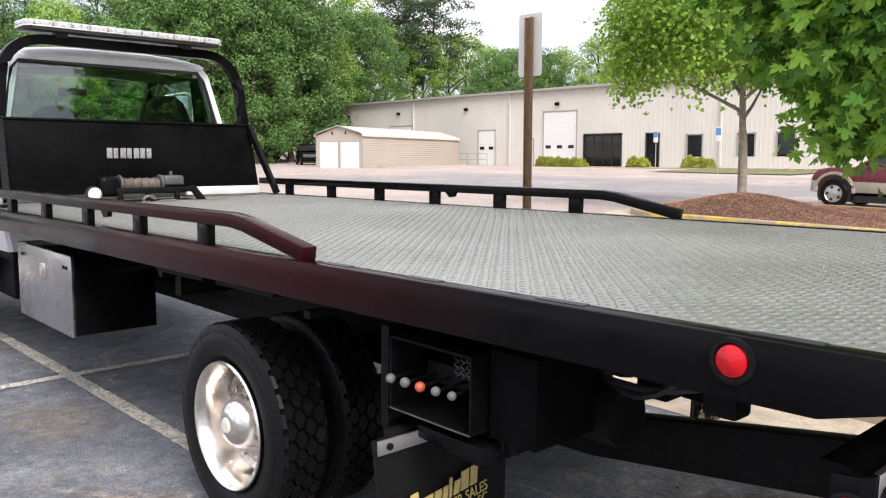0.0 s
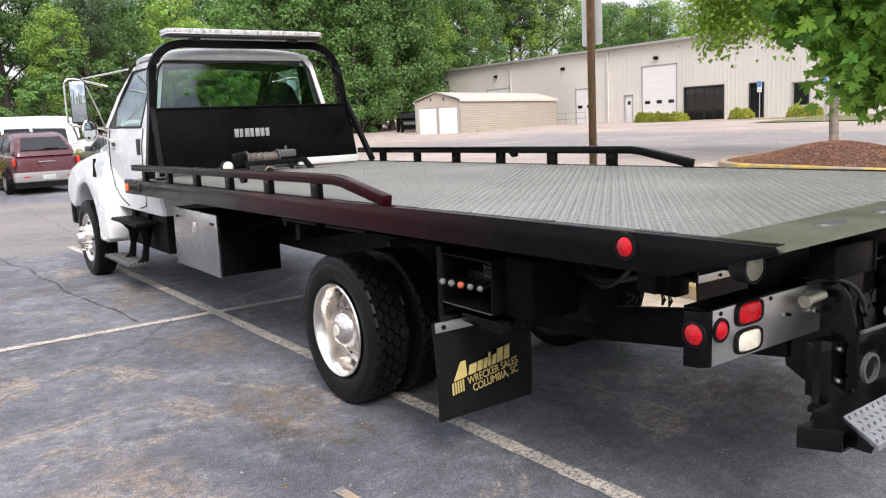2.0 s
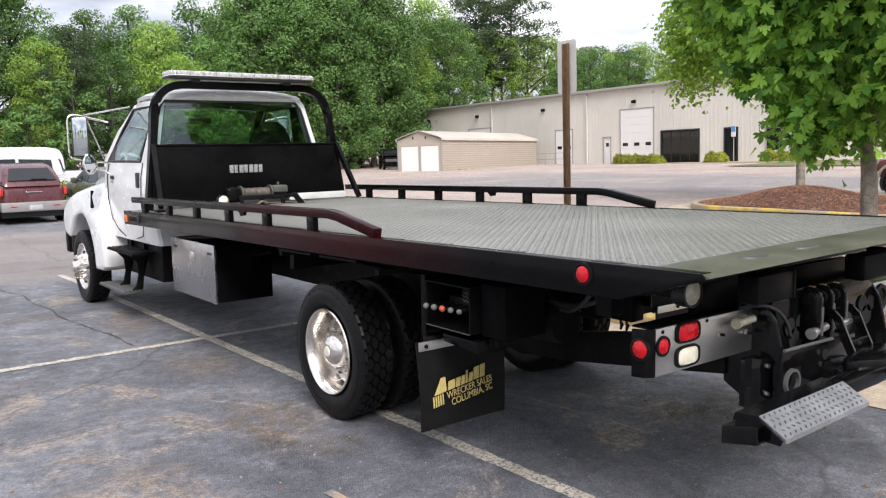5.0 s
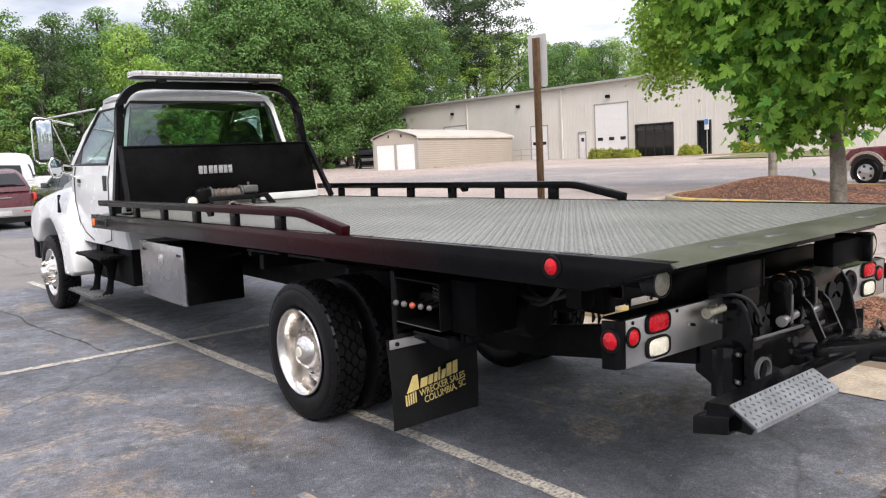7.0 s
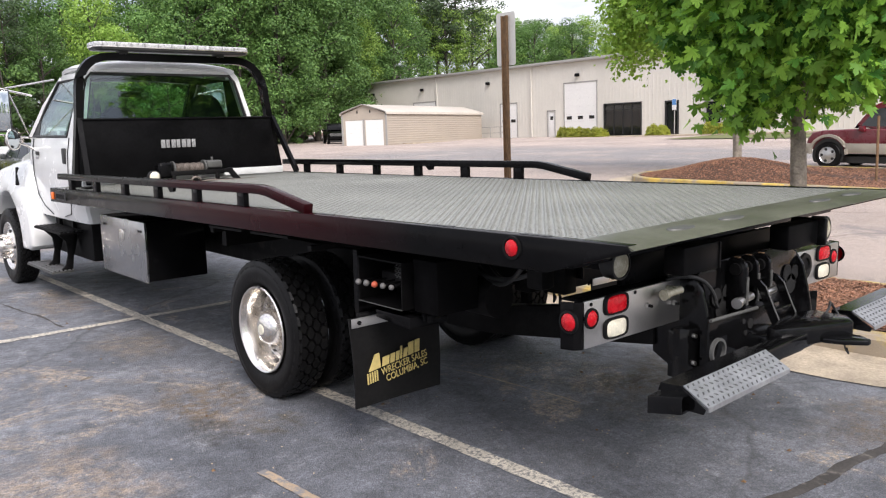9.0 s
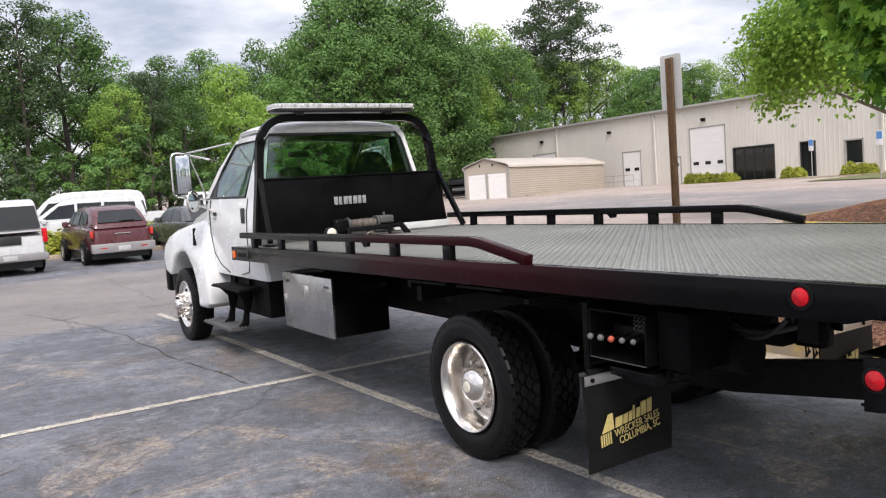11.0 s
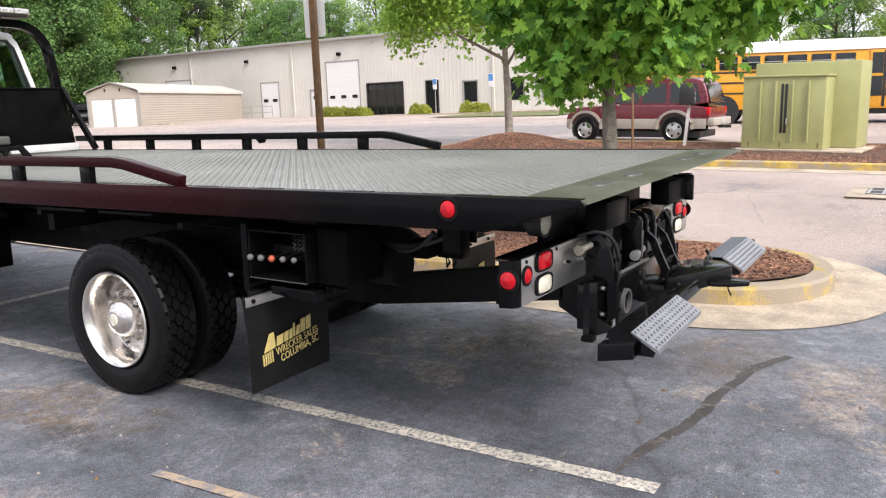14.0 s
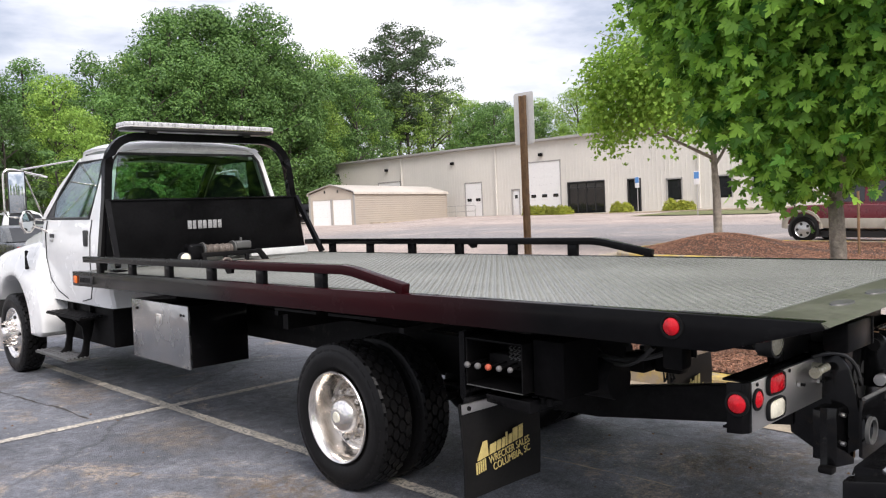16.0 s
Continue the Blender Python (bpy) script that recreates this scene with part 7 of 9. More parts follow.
def build_ubox():
    z = ground_z(15.6, 0.0) + 0.12
    t = thing("transformer_cabinet", pose(16.45, 0.30, z, 0, 0, -6) @ Matrix.Diagonal((0.948, 0.948, 1.04, 1)), "olive-green pad-mounted transformer cabinet on a mulch bed", "transformer")
    part("pad", shaped(box, -0.2, 2.3, -2.8, 0.2, -0.2, 0.06, 0.02), CONCRETE, t, "grey concrete pad")
    part("rear_cabinet", shaped(box, 0.85, 2.05, -2.50, -0.02, 0.06, 1.98, 0.03), UBOX, t)
    front = part("front_cabinet", shaped(box, 0.05, 0.85, -1.92, 0.02, 0.06, 1.66, 0.02), UBOX, t)
    part("lid", shaped(box, 0.0, 0.90, -1.955, 0.045, 1.645, 1.69, 0.012), UBOX, t)
    for y in (-0.42, -0.78, -1.18, -1.55):
        part("fin", shaped(box, -0.02, 0.06, y - 0.02, y + 0.02, 0.22, 1.56, 0.008), UBOX, front)
    for y in (-0.93, -1.02):
        part("vent_slot", shaped(box, 0.03, 0.055, y - 0.028, y + 0.028, 0.42, 1.50, 0.004), DARK, front, "dark upright vent slot")
    for y in (-0.16, -0.92, -1.8):
        part("rust_patch", shaped(box, 0.040, 0.054, y - 0.014, y + 0.014, 0.10, 0.21, 0.004), RUST, front)
    part("latch", shaped(box, -0.01, 0.06, -1.08, -1.05, 0.6, 0.75, 0.004), STEEL, front)


build_ubox()


def build_signs():
    blue = mat("blue_sign", (0.08, 0.23, 0.50), 0.5, var=0.05)
    for x, y, h in ((45.2, 27.1, 2.5), (38.5, 19.0, 2.5)):
        z = ground_z(x, y)
        t = thing("parking_sign", Matrix.Translation((x, y, z)) @ TILT_UP, "small blue and white parking sign on a post", "road sign", "signs by the hall")
        part("post", shaped(cyl, (0, 0, 0), (0, 0, h), 0.03, 8), TRIM, t)
        p = part("plate", shaped(box, -0.05, -0.035, -0.17, 0.17, h - 0.75, h, 0.005), DOOR_WHITE, t)
        part("panel", shaped(box, -0.056, -0.049, -0.15, 0.15, h - 0.42, h - 0.03), blue, p, "blue panel")
    # large black rural mailbox on a leaning grey post, and a bare stake, on the far bed
    z = ground_z(17.3, 1.8) + 0.1
    t = thing("mailbox", Matrix.Translation((17.3, 1.83, z)) @ TILT_UP @ pose(0, 0, 0, 0, 0, 14), "black round-topped mailbox on a leaning grey post", "mailbox")
    part("post", shaped(lambda b: tube(b, [(0.0, 0.06, 0), (0.0, -0.06, 1.12)], 0, flat=(0.08, 0.08))), STEEL_DULL, t)
    w, low, high = 0.19, 1.08, 1.44
    bm = bmesh.new()
    pts = [(w, low), (w, high)] + [(w * math.cos(radians(a)), high + w * math.sin(radians(a))) for a in range(20, 180, 20)] + [(-w, high), (-w, low)]
    prism(bm, pts, "x", -0.25, 0.30, 0.008)
    body = part("box_body", bm, DARK, t)
    part("flag", shaped(box, 0.05, 0.14, -0.205, -0.195, 1.42, 1.48, 0.003), RED_LENS, t, "small red flag")
    for x0, z0, h in ((0.10, 1.34, 0.07), (0.08, 1.16, 0.12)):
        part("sticker", shaped(box, x0, x0 + 0.12, -0.196, -0.190, z0, z0 + h), DOOR_WHITE, body, "pale sticker")
    z = ground_z(15.2, 2.55) + 0.1
    t = thing("stake", Matrix.Translation((15.2, 2.55, z)) @ TILT_UP, "thin rusty steel stake in the mulch", "stake")
    part("rod", shaped(cyl, (0, 0, 0), (0, 0, 1.45), 0.03, 8), RUST, t)


build_signs()

# ---- parked vehicles ----
CAR_PAINT = {
    "maroon": mat("maroon_car_paint", (0.085, 0.022, 0.027), 0.3, var=0.1, coat=0.6),
    "red": mat("dark_red_car_paint", (0.13, 0.008, 0.016), 0.3, var=0.08, coat=0.35),
    "white": mat("white_car_paint", (0.58, 0.59, 0.59), 0.3, var=0.06, coat=0.5),
    "dark": mat("dark_grey_car_paint", (0.05, 0.055, 0.055), 0.3, var=0.1, coat=0.6),
    "black": BLACK,
    "gold": mat("pale_gold_cladding", (0.38, 0.345, 0.295), 0.5, var=0.08),
}
CAR_GLASS = mat("car_glass", (0.013, 0.015, 0.016), 0.06, var=0.3, scale=1.5, spec=0.6)
HUBCAP = mat("wheel_silver", (0.5, 0.5, 0.5), 0.35, 0.7, var=0.15)


def car_wheel(parent, x, y, r, sx, w=0.2):
    bm = bmesh.new()
    lathe(bm, [(r * 0.62, -w / 2), (r * 0.9, -w / 2), (r, -w / 2 + 0.04), (r, w / 2 - 0.04), (r * 0.9, w / 2), (r * 0.62, w / 2)], (x, y, r), "x", 32)
    wh = part("wheel", bm, RUBBER, parent)
    bm = bmesh.new()
    lathe(bm, [(r * 0.64, sx * (w / 2 - 0.005)), (r * 0.58, sx * (w / 2 - 0.03)), (r * 0.3, sx * (w / 2 - 0.015)), (r * 0.14, sx * (w / 2 + 0.005)), (0.0, sx * (w / 2 + 0.006))], (x, y, r), "x", 24)
    rim = part("rim", bm, HUBCAP, wh)
    for i in range(5):
        a = 2 * math.pi * i / 5
        bm = shaped(cyl, (x + sx * (w / 2 - 0.028), y + r * 0.44 * math.cos(a), r + r * 0.44 * math.sin(a)), (x + sx * (w / 2 - 0.012), y + r * 0.44 * math.cos(a), r + r * 0.44 * math.sin(a)), r * 0.11, 8)
        part("rim_hole", bm, DARK, wh)


def smooth_side(pts, n=2):
    for _ in range(n):
        out = []
        for i, p in enumerate(pts):
            q = pts[(i + 1) % len(pts)]
            out += [(p[0] * 0.8 + q[0] * 0.2, p[1] * 0.8 + q[1] * 0.2), (p[0] * 0.2 + q[0] * 0.8, p[1] * 0.2 + q[1] * 0.8)]
        pts = out
    return pts


def build_car(m, name, label, category, paint, W, side, cabin, wheels, r, panes, rear_pane=None, front_pane=None, belt=0.95, taper=0.16, lamps=(), bumper=None, cladding=None, cabin_paint=None, soft=0.05, plan=0.05):
    """A parked car; y runs to its front. side, cabin: outlines seen from the side; panes: side windows."""
    t = thing(name, m, label, category, "parked vehicles")
    paint_m = CAR_PAINT[paint]
    bm = bmesh.new()
    prism(bm, smooth_side(side, 1), "x", -W / 2, W / 2)
    ends = [e for e in bm.edges if abs(e.verts[0].co.x - e.verts[1].co.x) < 1e-4]
    bmesh.ops.bevel(bm, geom=ends, offset=soft + 0.02, segments=3, affect="EDGES", profile=0.6)
    tail, nose = min(p[0] for p in side), max(p[0] for p in side)

    def narrowing(y):
        return 1 - plan * max(0.0, (abs(2 * (y - tail) / (nose - tail) - 1) - 0.55) / 0.45) ** 2
    for v in bm.verts:
        v.co.x *= narrowing(v.co.y)
    body = part("body", bm, paint_m, t)
    bm = bmesh.new()
    prism(bm, smooth_side(cabin, 1), "x", -W / 2 + 0.03, W / 2 - 0.03)
    ends = [e for e in bm.edges if abs(e.verts[0].co.x - e.verts[1].co.x) < 1e-4]
    bmesh.ops.bevel(bm, geom=ends, offset=soft, segments=3, affect="EDGES", profile=0.6)
    ztop = max(z for _, z in cabin)
    for v in bm.verts:
        k = max(0.0, (v.co.z - belt) / (ztop - belt))
        v.co.x *= (1 - taper * k) * narrowing(v.co.y)
    part("cabin", bm, CAR_PAINT[cabin_paint or paint], t)

    def hx(z):
        return (W / 2 - 0.03) * (1 - taper * max(0.0, (z - belt) / (ztop - belt)))
    for sx in (-1, 1):
        for pane in panes:
            bm = bmesh.new()
            prism(bm, pane, "x", -0.012, 0.012)
            for v in bm.verts:
                v.co.x += sx * hx(v.co.z) * narrowing(v.co.y)
            part("side_window", bm, CAR_GLASS, t)
        for y in wheels:
            bm = bmesh.new()
            lathe(bm, [(0.0, 0.0), (r * 1.2, 0.0)], (sx * (W / 2 + 0.004), y, r * 1.03), "x", 28)
            for v in bm.verts:
                v.co.z = max(v.co.z, 0.2)
            part("wheel_arch", bm, DARK, t)
            car_wheel(t, sx * (W / 2 - 0.05), y, r, sx)
        part("door_mirror", shaped(box, sx * (W / 2 + 0.02) - 0.08, sx * (W / 2 + 0.02) + 0.08, panes[-1][1][0] - 0.15 if panes else 0, panes[-1][1][0] if panes else 0.15, belt + 0.02, belt + 0.18, 0.03), paint_m, t)
        if cladding:
            edge = [cladding[0]] + [q for y in wheels for q in (y - r * 1.2, y + r * 1.2)] + [cladding[1]]
            for ya, yb in zip(edge[::2], edge[1::2]):
                part("cladding", shaped(box, sx * (W / 2 + 0.012) - 0.012, sx * (W / 2 + 0.012) + 0.012, ya, yb, cladding[2], cladding[3], 0.008), CAR_PAINT["gold"], t, "pale gold lower cladding")
    for pane, nm in ((rear_pane, "rear_window"), (front_pane, "windscreen")):
        if pane:
            (ya, za), (yb, zb), inset = pane
            bm = bmesh.new()
            s = -1 if nm == "rear_window" else 1
            grid_mesh(bm, [[(-hx(za) + inset, ya + s * 0.02, za), (hx(za) - inset, ya + s * 0.02, za)], [(-hx(zb) + inset, yb + s * 0.02, zb), (hx(zb) - inset, yb + s * 0.02, zb)]])
            bmesh.ops.solidify(bm, geom=list(bm.faces), thickness=0.015)
            part(nm, bm, CAR_GLASS, t)
    for nm, x0, x1, y0, y1, z0, z1, mt, lb in lamps:
        for sx in (-1, 1):
            part(nm, shaped(box, sx * x0, sx * x1, y0, y1, z0, z1, 0.015), mt, t, lb)
    if bumper:
        y0, y1, z0, z1, mt = bumper
        part("bumper", shaped(box, -W / 2 + 0.02, W / 2 - 0.02, y0, y1, z0, z1, 0.04), mt, t)
        part("number_plate", shaped(box, -0.16, 0.16, y0 - 0.012, y0 + 0.01, z0 + 0.04, z0 + 0.16, 0.004), PALE_PLATE, t, "blank pale number plate")
    part("underside", shaped(box, -W / 2 + 0.12, W / 2 - 0.12, side[0][0] + 0.2, max(p[0] for p in side) - 0.2, 0.16, 0.34), DARK, t)
    return t


def place(x, y, heading):
    """Heading: degrees of the front, from +x towards +y."""
    return Matrix.Translation((x, y, ground_z(x, y))) @ pose(0, 0, 0, 0, 0, heading - 90)


PALE_PLATE = mat("dusty_number_plate", (0.42, 0.42, 0.41), 0.5, var=0.12, scale=12)
PALE = mat("pale_grey_bumper", (0.25, 0.24, 0.24), 0.5, var=0.08)


AMBER_RED = mat("orange_red_lens", (0.5, 0.03, 0.02), 0.2, var=0.1, coat=0.5)


def build_cars():
    # maroon retro hatchback, tail towards the truck
    w = build_car(place(0.72, 21.2, 92.5) @ Matrix.Diagonal((1, 1, 1.05, 1)), "retro_hatchback", "maroon retro hatchback parked with its tail out", "car", "maroon", 1.70,
                  [(-2.05, 0.32), (-2.12, 0.55), (-2.05, 0.95), (-1.6, 1.0), (1.0, 1.02), (1.9, 0.9), (2.15, 0.6), (2.1, 0.3)],
                  [(-2.06, 0.9), (-1.95, 1.15), (-1.55, 1.44), (-1.0, 1.53), (0.0, 1.51), (0.5, 1.38), (1.05, 0.98)],
                  (-1.3, 1.32), 0.31, [[(-1.45, 1.05), (-1.40, 1.32), (-0.75, 1.40), (-0.7, 1.05)], [(-0.6, 1.05), (-0.6, 1.40), (0.1, 1.39), (0.15, 1.05)], [(0.22, 1.05), (0.8, 1.05), (0.35, 1.36), (0.2, 1.38)]],
                  ((-1.99, 1.10), (-1.66, 1.40), 0.17), ((1.0, 1.02), (0.52, 1.40), 0.14), 0.95, 0.27,
                  [("tail_lamp", 0.74, 0.82, -2.10, -1.98, 0.72, 0.90, AMBER_RED, "upright red tail lamp"), ("reflector", 0.42, 0.62, -2.20, -2.14, 0.42, 0.48, RED_LENS, "small red reflector")],
                  (-2.2, -2.0, 0.32, 0.56, PALE), soft=0.13, plan=0.13)
    part("emblem", shaped(box, -0.2, 0.2, -2.125, -2.10, 0.795, 0.815, 0.004), CHROME, w, "winged chrome bar")
    part("wiper", shaped(box, -0.02, 0.36, -2.02, -1.99, 1.12, 1.14), DARK, w)
    # white minivan, tail towards the truck
    w = build_car(place(-2.25, 20.8, 96), "minivan", "white minivan parked with its tail out", "van", "white", 1.82,
                  [(-2.3, 0.35), (-2.36, 0.6), (-2.33, 1.05), (1.3, 1.06), (2.2, 0.95), (2.4, 0.6), (2.35, 0.33)],
                  [(-2.34, 1.0), (-2.28, 1.4), (-2.15, 1.83), (-1.8, 1.90), (0.5, 1.88), (0.9, 1.7), (1.6, 1.02)],
                  (-1.4, 1.5), 0.34, [[(-2.0, 1.12), (-1.95, 1.68), (-0.9, 1.72), (-0.9, 1.12)], [(-0.8, 1.12), (-0.8, 1.72), (0.1, 1.72), (0.1, 1.12)], [(0.2, 1.12), (1.2, 1.12), (0.75, 1.65), (0.2, 1.70)]],
                  ((-2.345, 1.16), (-2.23, 1.72), 0.10), ((1.5, 1.08), (0.95, 1.66), 0.1), 1.0, 0.13,
                  [("tail_lamp", 0.80, 0.905, -2.40, -2.25, 0.80, 1.15, RED_LENS, "upright red tail lamp")],
                  (-2.48, -2.3, 0.36, 0.55, PALE), soft=0.09, plan=0.08)
    part("plate_recess", shaped(box, -0.3, 0.3, -2.385, -2.35, 0.78, 0.98, 0.01), DARK, w, "dark recess for the number plate")
    # dark saloon partly behind the truck's nose
    build_car(place(3.75, 22.6, 95), "saloon_car", "dark green-grey saloon car parked by a hedge", "car", "dark", 1.75,
              [(-2.2, 0.3), (-2.3, 0.6), (-2.2, 0.92), (-1.4, 0.95), (1.0, 0.93), (2.1, 0.82), (2.3, 0.55), (2.25, 0.28)],
              [(-1.75, 0.88), (-1.1, 1.33), (-0.6, 1.42), (0.2, 1.41), (0.55, 1.30), (1.2, 0.88)], (-1.35, 1.4), 0.31,
              [[(-1.1, 0.97), (-0.85, 1.28), (-0.35, 1.34), (-0.35, 0.97)], [(-0.25, 0.97), (0.85, 0.97), (0.4, 1.26), (-0.25, 1.34)]],
              ((-1.62, 0.95), (-1.05, 1.33), 0.15), ((1.1, 0.93), (0.58, 1.28), 0.15), 0.9, 0.22,
              [("tail_lamp", 0.55, 0.8, -2.28, -2.15, 0.68, 0.84, RED_LENS, "red tail lamp")], (-2.36, -2.15, 0.32, 0.58, CAR_PAINT["dark"]))
    # white high-top van and white pickup beyond the hedge, side on
    w = build_car(place(1.9, 32.6, 172), "high_top_van", "white high-roofed van parked beyond the hedge", "van", "white", 2.0,
                  [(-2.6, 0.4), (-2.68, 0.7), (-2.65, 1.2), (1.6, 1.2), (2.5, 1.1), (2.7, 0.7), (2.6, 0.38)],
                  [(-2.65, 1.1), (-2.6, 1.75), (-2.45, 2.05), (-1.9, 2.14), (0.6, 2.14), (1.1, 1.9), (1.8, 1.15)],
                  (-1.7, 1.8), 0.37, [[(-2.3, 1.25), (-2.3, 1.72), (-0.9, 1.75), (-0.9, 1.25)], [(-0.75, 1.25), (-0.75, 1.75), (0.2, 1.75), (0.2, 1.25)], [(0.35, 1.25), (1.45, 1.25), (1.05, 1.72), (0.35, 1.75)]],
                  ((-2.67, 1.3), (-2.6, 1.85), 0.15), ((1.75, 1.2), (1.15, 2.0), 0.15), 1.1, 0.12, [], (2.55, 2.75, 0.42, 0.62, PALE))
    w = build_car(place(6.4, 31.4, 352), "pickup_truck", "white pickup truck parked beyond the hedge", "pickup", "white", 1.95,
                  [(-2.7, 0.5), (-2.75, 0.8), (-2.7, 1.15), (1.4, 1.15), (2.5, 1.1), (2.7, 0.75), (2.6, 0.42)],
                  [(-0.6, 1.1), (-0.45, 1.75), (-0.1, 1.86), (0.7, 1.84), (1.5, 1.12)], (-1.6, 1.75), 0.38,
                  [[(-0.35, 1.2), (-0.3, 1.7), (0.25, 1.74), (0.25, 1.2)], [(0.35, 1.2), (1.2, 1.2), (0.75, 1.68), (0.35, 1.74)]],
                  ((-0.58, 1.25), (-0.46, 1.7), 0.15), None, 1.1, 0.14, [], None)
    build_car(place(1.25, 28.6, 172), "estate_car", "white estate van parked beyond the hedge", "van", "white", 1.85,
              [(-2.3, 0.35), (-2.36, 0.6), (-2.33, 1.05), (1.3, 1.06), (2.2, 0.95), (2.4, 0.6), (2.35, 0.33)],
              [(-2.34, 1.0), (-2.28, 1.4), (-2.15, 1.78), (-1.8, 1.86), (0.3, 1.84), (0.7, 1.68), (1.6, 1.02)],
              (-1.4, 1.5), 0.34, [[(-2.0, 1.16), (-1.95, 1.64), (-0.9, 1.68), (-0.9, 1.16)], [(-0.8, 1.16), (-0.8, 1.68), (0.0, 1.68), (0.0, 1.16)], [(0.1, 1.16), (1.2, 1.16), (0.6, 1.62), (0.1, 1.66)]],
              ((-2.345, 1.16), (-2.23, 1.66), 0.10), ((1.5, 1.08), (0.75, 1.64), 0.1), 1.0, 0.13, [], None)
    # small dark SUV by the shed
    build_car(place(35.2, 53.2, 244), "dark_suv", "small black SUV parked near the woods", "car", "black", 1.8,
              [(-2.1, 0.4), (-2.2, 0.7), (-2.1, 1.05), (1.2, 1.05), (2.0, 0.95), (2.15, 0.6), (2.1, 0.36)],
              [(-2.05, 1.0), (-1.8, 1.6), (-1.4, 1.72), (0.2, 1.7), (1.0, 1.02)], (-1.3, 1.35), 0.36,
              [[(-1.7, 1.1), (-1.55, 1.55), (-0.6, 1.6), (-0.6, 1.1)], [(-0.5, 1.1), (-0.5, 1.6), (0.15, 1.58), (0.65, 1.1)]],
              ((-2.02, 1.1), (-1.82, 1.55), 0.15), None, 1.0, 0.15, [("tail_lamp", 0.7, 0.86, -2.2, -2.0, 0.8, 1.05, RED_LENS, "red tail lamp")], (-2.25, -2.1, 0.4, 0.6, DARK))
    # red and gold off-roader
    w = build_car(place(20.5, 4.08, 88), "off_roader", "dark red off-road car with pale gold lower cladding", "car", "red", 1.80,
                  [(-2.2, 0.48), (-2.28, 0.75), (-2.25, 1.08), (0.7, 1.10), (1.9, 1.05), (2.1, 0.8), (2.1, 0.48)],
                  [(-2.25, 1.05), (-2.15, 1.5), (-2.0, 1.78), (-1.6, 1.84), (0.1, 1.82), (0.35, 1.70), (0.85, 1.08)],
                  (-1.30, 1.45), 0.375, [[(-2.0, 1.16), (-1.88, 1.66), (-1.15, 1.70), (-1.15, 1.16)], [(-1.0, 1.16), (-1.0, 1.70), (-0.32, 1.70), (-0.32, 1.16)], [(-0.2, 1.16), (0.62, 1.16), (0.25, 1.62), (-0.2, 1.68)]],
                  ((-2.24, 1.15), (-2.09, 1.65), 0.12), ((0.82, 1.12), (0.36, 1.66), 0.12), 1.0, 0.10,
                  [("tail_lamp", 0.76, 0.885, -2.275, -2.12, 0.80, 1.02, RED_LENS, "upright red tail lamp")],
                  (-2.42, -2.2, 0.50, 0.72, CAR_PAINT["gold"]), (-2.2, 2.08, 0.42, 0.70), plan=0.02)
    for sx in (-1, 1):
        for y in (-1.30, 1.45):
            bm = bmesh.new()
            pts = [(sx * 0.925, y + 0.52 * math.cos(radians(a)), 0.40 + 0.52 * math.sin(radians(a))) for a in range(0, 181, 15)]
            tube(bm, pts, 0, flat=(0.09, 0.07))
            part("arch_flare", bm, CAR_PAINT["gold"], w, "pale gold wheel-arch flare", smooth=0.9)
        part("roof_rail", shaped(box, sx * 0.68 - 0.02, sx * 0.68 + 0.02, -1.8, 0.0, 1.84, 1.87), CAR_PAINT["gold"], w)
    part("tow_hitch", shaped(box, -0.04, 0.04, -2.65, -2.3, 0.42, 0.5), DARK, w)


build_cars()

BUS_YELLOW = mat("school_bus_yellow", (0.72, 0.33, 0.02), 0.35, var=0.05, coat=0.4)


